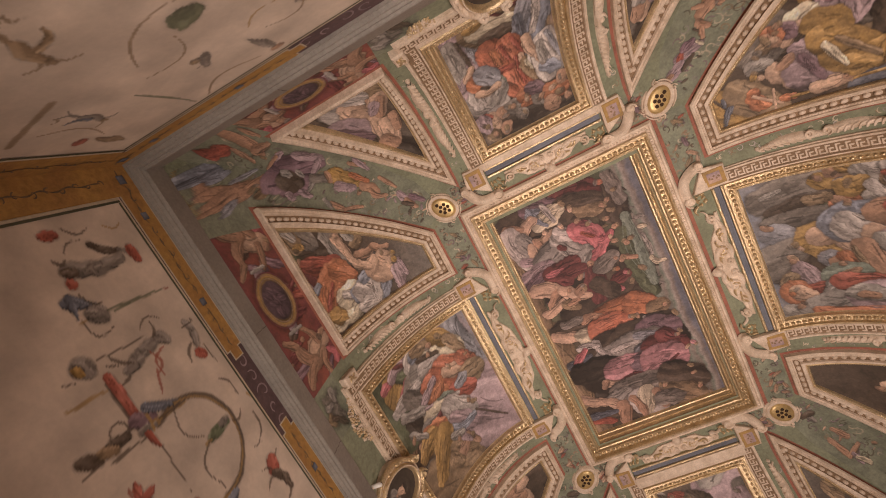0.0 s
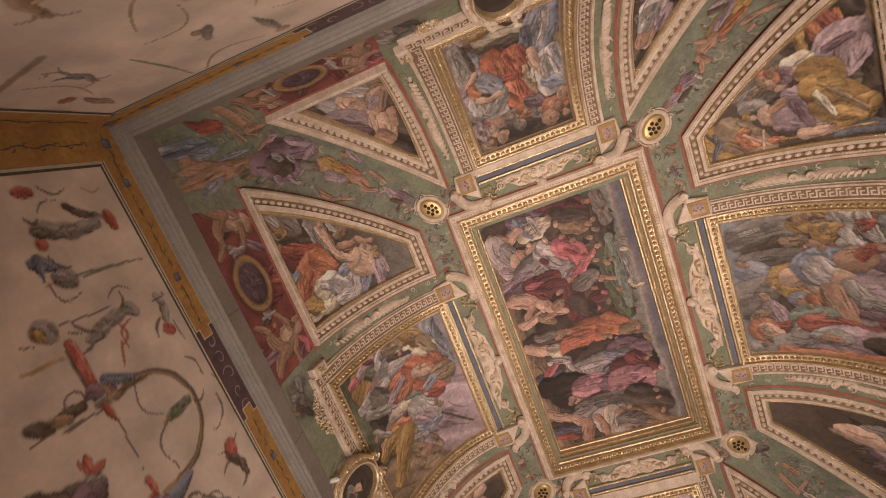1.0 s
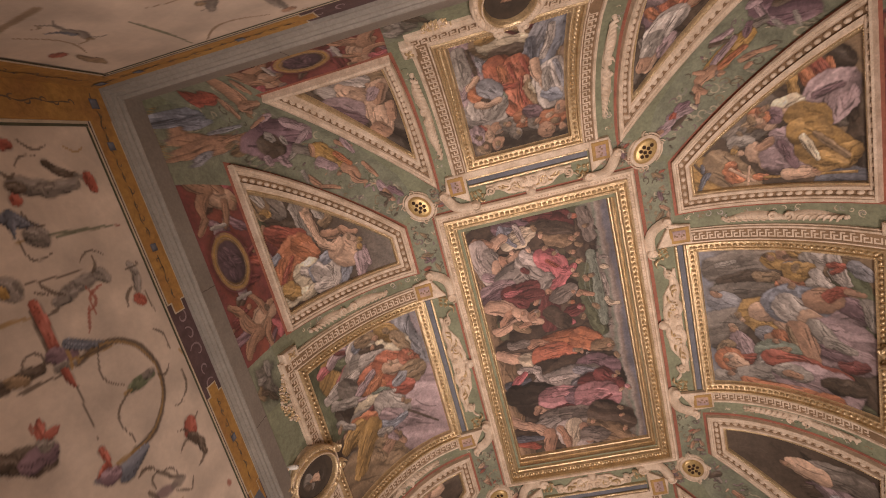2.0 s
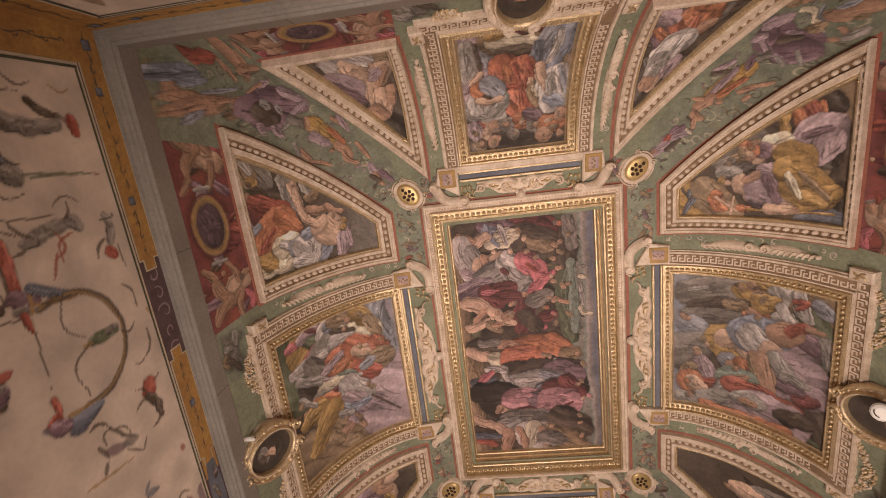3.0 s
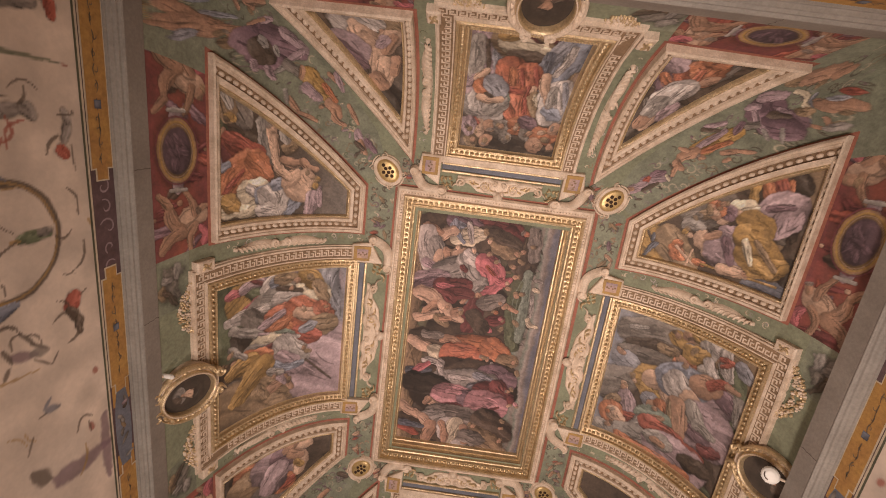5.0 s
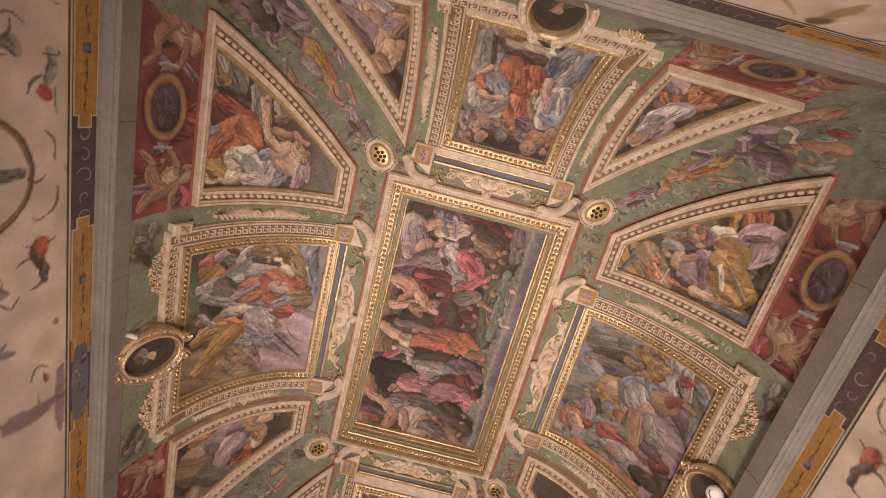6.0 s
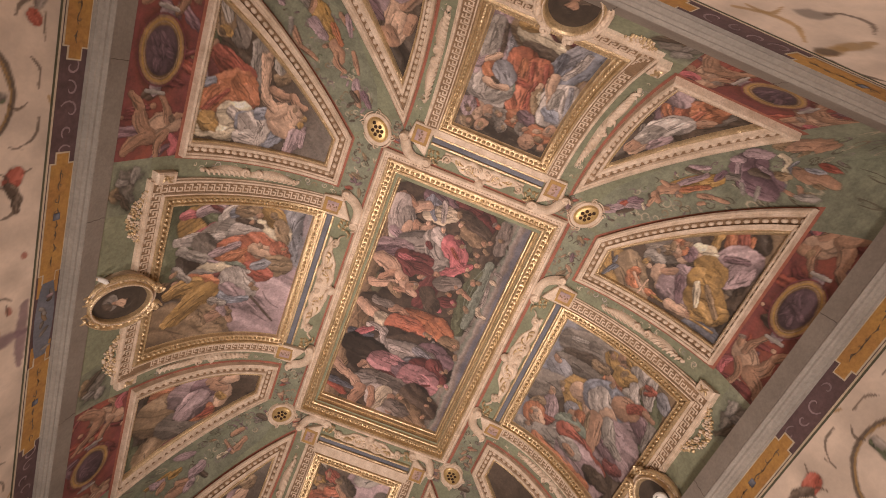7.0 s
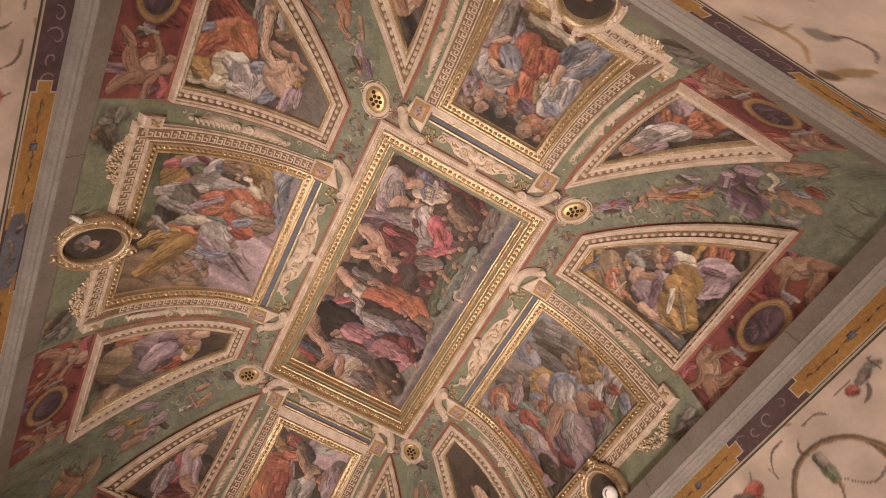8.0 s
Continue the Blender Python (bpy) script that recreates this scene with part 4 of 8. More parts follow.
SOUTH_CLOTH = (((0.08, -0.086, 0.453, -0.045, 0.26, 0.233, 0, "n"), (0.29, -0.033, 0.806, -0.038, 0.351, 0.354, 0, "D"), (0.217, -0.132, 0.482, -0.03, 0.059, 0.046, 0, "n"), (0.59, 0.077, 0.843, 0.01, 0.312, 0.284, 0, "P"), (0.603, 0.015, 0.771, -0.038, 0.177, 0.157, 0, "N"), (0.946, 0.141, 0.981, 0.295, 0.182, 0.181, 0, "n"), (0.153, 0.068, 0.275, 0.094, 0.11, 0.098, 0, "r"), (-0.001, 0.143, 0.117, 0.163, 0.096, 0.085, 0, "y"), (0.139, 0.212, 0.312, 0.194, 0.108, 0.098, 0, "f"),)
    + ((0.226, 0.214, 0.375, 0.186, 0.098, 0.088, 0, "R"), (0.346, 0.151, 0.53, 0.272, 0.078, 0.066, 0, "f"), (0.38, 0.084, 0.521, 0.155, 0.112, 0.1, 0, "D"), (0.115, 0.368, 0.257, 0.601, 0.339, 0.332, 0, "R"), (0.078, 0.49, 0.156, 0.627, 0.167, 0.165, 0, "o"), (0.295, 0.431, 0.358, 0.575, 0.172, 0.147, 0, "r"), (0.056, 0.317, 0.21, 0.299, 0.126, 0.106, 0, "R"), (0.635, 0.38, 0.578, 0.537, 0.201, 0.174, 0, "w"), (0.496, 0.418, 0.53, 0.529, 0.116, 0.104, 0, "N"),)
    + ((0.607, 0.239, 0.6, 0.306, 0.108, 0.096, 0, "F"), (0.804, 0.291, 0.923, 0.374, 0.101, 0.09, 0, "f"), (0.769, 0.301, 0.924, 0.311, 0.073, 0.063, 0, "o"), (0.911, 0.207, 0.952, 0.366, 0.181, 0.155, 0, "P"), (0.54, 0.232, 0.695, 0.241, 0.085, 0.074, 0, "t"),))
SOUTH_TIPS = (((0.551, 0.244, "f"), (0.153, 0.068, "f"), (0.31, 0.105, "t"), (0.825, 0.264, "f"), (0.875, 0.162, "n"), (0.054, 0.137, "f"),))
framed_fresco("B", "framed fresco with orange and white draped shapes", (), SHORT_CROWD, ((0, "D"), (0.5, "D"), (1, "t")), 14, SOUTH_CLOTH, SOUTH_TIPS)

# ---------------------------------------------------------------- the middle picture
can = [Vector(p) for p in ((-0.635, -1.212), (0.617, -1.212), (0.617, 1.2), (-0.635, 1.2))]


def flat(face, x, y, h):
    return (x, y, ZC - h)


middle = thing("ceiling_picture", "large framed ceiling painting of a crowd by the sea", "picture")
part("frame", wrap(sweep(can, ((-0.222, 0.0), (-0.222, 0.03), (-0.205, 0.05), (-0.19, 0.05), (-0.185, 0.036), (-0.16, 0.036), (-0.155, 0.055))), "", flat), CREAM, middle, "cream outer moulding")
part("gold_moulding", wrap(sweep(can, ((-0.155, 0.055), (-0.150, 0.078), (-0.130, 0.082), (-0.126, 0.03), (-0.086, 0.026), (-0.082, 0.052), (-0.070, 0.056), (-0.066, 0.03), (-0.056, 0.026), (-0.050, -0.012), (-0.042, -0.010), (-0.036, -0.05), (-0.026, -0.048), (-0.020, -0.085), (-0.010, -0.088), (-0.004, -0.122))), "", flat), GOLD, middle, "gilded moulding in several steps")
bead_row(can, -0.106, 0.046, 0.027, bead_mesh("leaf_bead", 0.0195, 0.018, 0.036, GOLD), "leaf", middle, "", flat)
tagged(part("fine_beading", wrap(beads(can, -0.173, 0.026, 0.009, 0.010, 0.036, 0.014), "", flat), CREAM, middle, "row of small cream beads", True), kind="stuff")


def mid_to(u, v):
    return -0.672 + 1.32 * u, -1.215 + 2.43 * v


MID_CLOTH = (((0.051, 0.505, 0.071, 0.972, 0.243, 0.236, 0, "t"), (0.045, 0.062, 0.023, 0.455, 0.155, 0.165, 0, "t"), (0.21, 0.726, 0.266, 0.848, 0.346, 0.293, 0, "d"), (0.354, 0.449, 0.698, 0.442, 0.497, 0.434, 0, "D"), (0.561, 0.31, 0.718, 0.383, 0.294, 0.275, 0, "D"), (0.697, 0.615, 0.801, 0.719, 0.28, 0.284, 0, "d"), (0.758, 0.302, 0.799, 0.492, 0.176, 0.159, 0, "g"), (0.757, 0.101, 0.777, 0.167, 0.25, 0.232, 0, "D"), (0.813, 0.027, 0.837, 0.124, 0.118, 0.11, 0, "n"),)
    + ((0.823, 0.19, 0.831, 0.469, 0.081, 0.074, 0, "G"), (0.881, 0.209, 0.923, 0.215, 0.043, 0.032, 0, "N"), (0.878, 0.247, 0.909, 0.253, 0.043, 0.043, 0, "e"), (0.873, 0.379, 0.937, 0.403, 0.049, 0.038, 0.2, "e"), (0.879, 0.281, 0.888, 0.363, 0.036, 0.031, 0, "N"), (0.329, 0.008, 0.663, 0.042, 0.186, 0.217, 0, "c"), (0.644, 0.046, 0.7, 0.061, 0.153, 0.123, 0, "c"), (0.078, 0.045, 0.282, 0.016, 0.199, 0.166, 0, "D"), (0.263, 0.015, 0.416, 0.032, 0.166, 0.145, 0, "p"),)
    + ((0.465, 0.046, 0.549, 0.044, 0.115, 0.094, 0, "D"), (0.586, 0.097, 0.681, 0.112, 0.157, 0.147, 0, "t"), (0.529, 0.052, 0.7, 0.078, 0.124, 0.104, 0, "D"), (0.273, 0.041, 0.394, 0.079, 0.125, 0.115, 0, "b"), (0.301, 0.081, 0.441, 0.063, 0.169, 0.137, 0, "e"), (0.263, 0.019, 0.338, 0.099, 0.046, 0.036, 0.1, "b"), (0.358, 0.026, 0.393, 0.092, 0.051, 0.041, 0, "w"), (0.264, 0.058, 0.175, 0.1, 0.089, 0.068, 0.12, "F"), (0.175, 0.1, 0.148, 0.13, 0.062, 0.042, 0, "F"),)
    + ((0.074, 0.053, 0.169, 0.073, 0.095, 0.064, 0, "f"), (0.083, 0.08, 0.12, 0.179, 0.197, 0.148, 0.1, "w"), (0.15, 0.108, 0.2, 0.172, 0.125, 0.105, 0, "N"), (0.073, 0.173, 0.156, 0.225, 0.086, 0.065, 0.2, "w"), (0.185, 0.158, 0.212, 0.217, 0.105, 0.084, 0.19, "F"), (0.256, 0.164, 0.336, 0.139, 0.129, 0.096, 0, "F"), (0.227, 0.136, 0.254, 0.186, 0.062, 0.052, 0, "f"), (0.095, 0.196, 0.195, 0.226, 0.088, 0.066, 0, "P"), (0.246, 0.239, 0.434, 0.208, 0.321, 0.252, 0, "N"),)
    + ((0.389, 0.176, 0.503, 0.251, 0.232, 0.181, 0, "N"), (0.383, 0.14, 0.486, 0.174, 0.127, 0.096, 0.12, "w"), (0.356, 0.202, 0.385, 0.248, 0.063, 0.042, 0, "N"), (0.348, 0.197, 0.379, 0.207, 0.049, 0.049, 0, "c"), (0.498, 0.165, 0.583, 0.203, 0.189, 0.169, 0, "k"), (0.537, 0.179, 0.598, 0.239, 0.165, 0.146, -0.19, "k"), (0.474, 0.282, 0.621, 0.253, 0.123, 0.078, 0.21, "k"), (0.525, 0.183, 0.598, 0.217, 0.042, 0.032, 0, "r"), (0.598, 0.226, 0.692, 0.223, 0.066, 0.055, 0.32, "k"),)
    + ((0.487, 0.262, 0.405, 0.328, 0.118, 0.076, 0.1, "N"), (0.405, 0.314, 0.388, 0.341, 0.053, 0.043, 0, "f"), (0.493, 0.301, 0.524, 0.33, 0.064, 0.053, 0, "f"), (0.08, 0.265, 0.234, 0.245, 0.157, 0.122, 0, "P"), (0.061, 0.293, 0.192, 0.263, 0.101, 0.067, 0, "p"), (0.215, 0.282, 0.4, 0.267, 0.146, 0.123, 0, "c"), (0.199, 0.281, 0.359, 0.282, 0.056, 0.045, 0, "k"), (0.293, 0.307, 0.43, 0.3, 0.125, 0.102, 0, "c"), (0.484, 0.348, 0.456, 0.438, 0.191, 0.151, 0, "c"),)
    + ((0.261, 0.315, 0.323, 0.34, 0.101, 0.079, 0, "c"), (0.066, 0.321, 0.209, 0.352, 0.138, 0.115, -0.13, "F"), (0.209, 0.362, 0.122, 0.413, 0.077, 0.05, 0.12, "f"), (0.072, 0.427, 0.214, 0.395, 0.081, 0.058, 0.1, "F"), (0.249, 0.362, 0.305, 0.383, 0.114, 0.091, 0, "F"), (0.296, 0.392, 0.4, 0.418, 0.087, 0.064, 0, "F"), (0.345, 0.388, 0.386, 0.375, 0.08, 0.057, 0, "f"), (0.233, 0.415, 0.292, 0.445, 0.091, 0.069, 0, "t"), (0.253, 0.42, 0.319, 0.416, 0.053, 0.041, 0, "f"),)
    + ((0.54, 0.335, 0.644, 0.309, 0.136, 0.112, 0, "n"), (0.546, 0.42, 0.61, 0.446, 0.068, 0.051, 0.1, "k"), (0.699, 0.329, 0.786, 0.349, 0.05, 0.039, 0, "f"), (0.598, 0.405, 0.679, 0.394, 0.116, 0.092, 0, "c"), (0.478, 0.39, 0.557, 0.44, 0.144, 0.134, 0, "D"), (0.101, 0.511, 0.336, 0.53, 0.206, 0.194, 0, "D"), (0.412, 0.516, 0.677, 0.515, 0.169, 0.216, 0, "o"), (0.649, 0.52, 0.763, 0.551, 0.223, 0.153, 0, "o"), (0.759, 0.566, 0.828, 0.572, 0.157, 0.121, 0, "t"),)
    + ((0.28, 0.509, 0.411, 0.518, 0.072, 0.048, -0.17, "f"), (0.148, 0.497, 0.273, 0.494, 0.084, 0.06, 0, "n"), (0.049, 0.525, 0.234, 0.563, 0.085, 0.104, 0.06, "F"), (0.242, 0.568, 0.341, 0.59, 0.159, 0.171, 0, "e"), (0.359, 0.57, 0.516, 0.572, 0.233, 0.257, 0, "R"), (0.499, 0.592, 0.552, 0.626, 0.128, 0.087, 0.1, "R"), (0.368, 0.55, 0.513, 0.547, 0.085, 0.073, 0, "R"), (0.573, 0.614, 0.821, 0.622, 0.16, 0.135, 0, "D"), (0.673, 0.59, 0.722, 0.631, 0.045, 0.028, 0, "w"),)
    + ((0.615, 0.609, 0.73, 0.616, 0.086, 0.074, 0, "p"), (0.573, 0.644, 0.33, 0.646, 0.287, 0.276, 0, "D"), (0.656, 0.645, 0.8, 0.662, 0.26, 0.223, 0, "p"), (0.31, 0.693, 0.479, 0.684, 0.216, 0.252, 0.06, "N"), (0.446, 0.684, 0.676, 0.682, 0.253, 0.226, 0, "N"), (0.29, 0.615, 0.344, 0.693, 0.074, 0.052, 0.11, "w"), (0.163, 0.613, 0.297, 0.625, 0.056, 0.044, -0.17, "w"), (0.383, 0.673, 0.572, 0.67, 0.063, 0.05, 0, "w"), (0.572, 0.649, 0.718, 0.672, 0.074, 0.062, 0, "s"),)
    + ((0.056, 0.669, 0.219, 0.655, 0.076, 0.05, 0, "B"), (0.108, 0.664, 0.205, 0.624, 0.06, 0.048, 0, "k"), (0.103, 0.717, 0.325, 0.725, 0.232, 0.218, 0, "d"), (0.571, 0.717, 0.688, 0.687, 0.163, 0.112, 0, "s"), (0.646, 0.718, 0.805, 0.745, 0.251, 0.226, 0, "c"), (0.738, 0.687, 0.801, 0.719, 0.154, 0.119, 0, "c"), (0.365, 0.767, 0.506, 0.777, 0.298, 0.272, 0, "K"), (0.354, 0.816, 0.509, 0.801, 0.085, 0.071, 0, "c"), (0.506, 0.758, 0.62, 0.765, 0.18, 0.154, 0, "p"),)
    + ((0.629, 0.781, 0.764, 0.787, 0.297, 0.271, 0, "K"), (0.559, 0.839, 0.717, 0.846, 0.184, 0.131, -0.23, "K"), (0.628, 0.84, 0.738, 0.808, 0.039, 0.032, 0, "c"), (0.654, 0.818, 0.78, 0.787, 0.032, 0.026, 0, "c"), (0.379, 0.741, 0.464, 0.742, 0.064, 0.051, 0, "K"), (0.243, 0.793, 0.354, 0.821, 0.078, 0.065, 0.06, "F"), (0.276, 0.826, 0.335, 0.843, 0.065, 0.052, 0, "F"), (0.248, 0.788, 0.216, 0.809, 0.054, 0.048, 0, "f"), (0.291, 0.853, 0.533, 0.844, 0.212, 0.185, 0, "n"),)
    + ((0.221, 0.869, 0.352, 0.854, 0.119, 0.092, 0, "N"), (0.533, 0.863, 0.704, 0.857, 0.199, 0.158, 0, "n"), (0.687, 0.856, 0.832, 0.907, 0.28, 0.243, 0, "D"), (0.064, 0.907, 0.269, 0.925, 0.204, 0.177, 0, "D"), (0.032, 0.832, 0.22, 0.88, 0.099, 0.08, 0.06, "F"), (0.211, 0.88, 0.286, 0.936, 0.088, 0.12, 0, "F"), (0.288, 0.914, 0.248, 0.987, 0.14, 0.094, 0, "f"), (0.061, 0.943, 0.178, 0.969, 0.082, 0.055, 0, "r"), (0.05, 0.918, 0.216, 0.93, 0.082, 0.055, 0, "B"),)
    + ((0.427, 0.915, 0.495, 0.977, 0.27, 0.223, 0, "w"), (0.472, 0.893, 0.425, 0.976, 0.163, 0.129, 0, "e"), (0.367, 0.903, 0.398, 0.988, 0.076, 0.059, -0.09, "f"), (0.54, 0.905, 0.565, 0.977, 0.081, 0.07, 0, "f"), (0.643, 0.939, 0.808, 0.979, 0.239, 0.186, 0, "t"), (0.565, 0.946, 0.674, 0.961, 0.162, 0.135, 0, "n"),))
HEADS = (((0.517, 0.082, "F"), (0.484, 0.051, "t"), (0.753, 0.038, "R"), (0.712, 0.117, "f"), (0.757, 0.105, "f"), (0.419, 0.125, "F"), (0.523, 0.132, "f"), (0.584, 0.158, "t"), (0.708, 0.17, "f"), (0.746, 0.144, "t"), (0.306, 0.121, "F"), (0.242, 0.137, "f"), (0.68, 0.239, "F"), (0.691, 0.259, "f"), (0.659, 0.323, "f"), (0.691, 0.338, "f"), (0.635, 0.363, "o"), (0.679, 0.389, "k"), (0.797, 0.275, "t"), (0.762, 0.284, "f"),)
    + ((0.698, 0.43, "t"), (0.632, 0.574, "f"), (0.607, 0.564, "t"), (0.832, 0.572, "f"), (0.87, 0.613, "t"), (0.83, 0.704, "f"), (0.855, 0.694, "t"), (0.902, 0.762, "K"), (0.856, 0.772, "F"), (0.289, 0.368, "f"), (0.386, 0.384, "t"), (0.61, 0.894, "f"), (0.584, 0.883, "t"), (0.824, 0.885, "f"), (0.832, 0.852, "t"), (0.833, 0.948, "f"), (0.885, 0.99, "t"), (0.786, 0.396, "t"), (0.731, 0.21, "f"), (0.814, 0.081, "t"),))
gx, gy = np.meshgrid(np.linspace(-0.68, 0.668, 300), np.linspace(-1.23, 1.23, 545))
paint = Fresco(gx, gy, 21, 0)
paint.back(((0, "t"), (0.05, "g"), (0.2, "D"), (0.6, "D"), (0.78, "g"), (0.82, "G"), (0.87, "n"), (0.895, "G"), (0.915, "N"), (0.935, "n"), (0.96, "B"), (1, "B")), (gx + 0.672) / 1.32 - 0.03 * np.clip(gy - 0.2, 0, 0.4) + 0.012 * np.sin(gy * 5), 0.02)
for k in ((0.0, 0.0, 0.75, 1.0, 70, 0.075, "DdDgcpD"), (0.5, 0.04, 0.84, 0.98, 60, 0.03, "ftDDtDc"), (0.82, 0.02, 0.88, 0.5, 30, 0.02, "NnGgD")):
    paint.crowd(*k, mid_to, 0.66)
paint.limbs(MID_CLOTH, mid_to, 1.0, 0.86)
paint.tips(HEADS, mid_to, 0.036)
paint.col *= np.array((0.95, 0.86, 0.87))
paint.age((0.10, 0.06, 0.06), 0.05)
paint.sheet("canvas", "", -0.12, flat, middle, "painted crowd before land, sea and sky")

# red painted line round the middle frame
edge = [Vector(p) for p in ((-0.88, -1.45), (0.88, -1.45), (0.88, 1.45), (-0.88, 1.45))]
part("red_line", wrap(sweep(edge, ((0.0, 0.003), (0.03, 0.003))), "", flat), RED, middle, "painted red border line")

# ---------------------------------------------------------------- corner panels: four on the long sides, four triangles on the short sides


def mirrored(corners, sign):
    return [(a * sign, d) for a, d in corners]


def corner_panel(face, sign, label, out, can, rows, crowd, backs, seed, figures=(), dots=()):
    ob = thing("corner_fresco", label, "picture", "corner scenes on the vault")
    o = outline(face, mirrored(out, sign))
    c = outline(face, mirrored(can, sign))
    part("red_line", wrap(sweep(o, ((-0.022, 0.003), (0.0, 0.003))), face), RED, ob, "painted red border line")
    n = len(o)
    # stations from the outer edge (0) to the picture (1): position and height
    def band(name, stations, material, text):
        bm = bmesh.new()
        rings = [[bm.verts.new((p.x + (q.x - p.x) * f, p.y + (q.y - p.y) * f, h)) for p, q in zip(o, c)] for f, h in stations]
        for r0, r1 in zip(rings, rings[1:]):
            for i in range(n):
                bm.faces.new((r0[i], r0[(i + 1) % n], r1[(i + 1) % n], r1[i]))
        part(name, wrap(bm, face), material, ob, text)
    band("frame", ((0.0, 0.0), (0.0, 0.05), (0.10, 0.062), (0.16, 0.062), (0.2, 0.05), (0.29, 0.05), (0.31, 0.03)), CREAM, "cream stucco frame")
    band("channel", ((0.31, 0.03), (0.34, 0.024), (0.58, 0.024), (0.61, 0.03)), TAN, "tan channel of the frame")
    band("inner_frame", ((0.61, 0.03), (0.63, 0.05), (0.78, 0.046), (0.84, 0.03)), CREAM, "cream inner band")
    bm = bmesh.new()
    rings = []
    for f, h in ((0.84, 0.03), (0.88, 0.038), (0.95, 0.034), (0.97, 0.012), (1.0, 0.0)):
        rings.append([bm.verts.new((p.x + (q.x - p.x) * f, p.y + (q.y - p.y) * f, h)) for p, q in zip(o, c)])
    for r0, r1 in zip(rings, rings[1:]):
        for i in range(n):
            bm.faces.new((r0[i], r0[(i + 1) % n], r1[(i + 1) % n], r1[i]))
    part("gold_fillet", wrap(bm, face), GOLD, ob, "gilded inner fillet", True)
    mid = [p + (q - p) * 0.46 for p, q in zip(o, c)]
    bead_row(mid, 0.0, 0.06, 0.023, EGG, "bead", ob, face)
    small = [p + (q - p) * 0.235 for p, q in zip(o, c)]
    tagged(part("fine_beading", wrap(beads(small, 0.0, 0.02, 0.0075, 0.006, 0.049, 0.008), face), CREAM, ob, "row of fine cream beads", True), kind="stuff")
    tip = [p + (q - p) * 0.915 for p, q in zip(o, c)]
    tagged(part("gold_beading", wrap(beads(tip, 0.0, 0.016, 0.0065, 0.006, 0.034, 0.008), face), GOLD, ob, "row of fine gilded beads", True), kind="stuff")
    cc = mirrored(can, sign)
    top = cc[2:] if len(cc) == 4 else [cc[2], cc[2]]
    paint = field(face, (top[1][0], top[0][0], top[0][1]), (cc[0][0], cc[1][0], cc[0][1]), 0.0065, seed, 0.004)
    l0, l1 = arc(face, top[0][1]), arc(face, cc[0][1])
    paint.back(backs, (paint.y - l0) / (l1 - l0))
    # v runs from the foot (0) to the crown (1), u from the side next to the large picture to the corner
    b, e = cc[0][0], cc[1][0]
    to = lambda u, v: (b + (e - b) * u, l1 + (l0 - l1) * v)
    paint.scene(rows, crowd, to)
    paint.limbs(figures, to)
    paint.tips(dots, to)
    paint.age()
    paint.sheet("canvas", face, 0.003, place, ob, "fresco scene")
    return ob


EGG = bead_mesh("egg_bead", 0.023, 0.018, 0.024, CREAM)
PENT_OUT = [(1.0, 63.6), (2.24, 63.6), (1.40, 9.0), (0.98, 9.0)]
PENT_CAN = [(1.13, 61.4), (2.03, 61.4), (1.34, 16.4), (1.13, 16.4)]
TRI_OUT = [(0.74, 66), (1.60, 65), (0.76, 11.5)]
TRI_CAN = [(0.82, 63.2), (1.38, 63.2), (0.875, 27)]

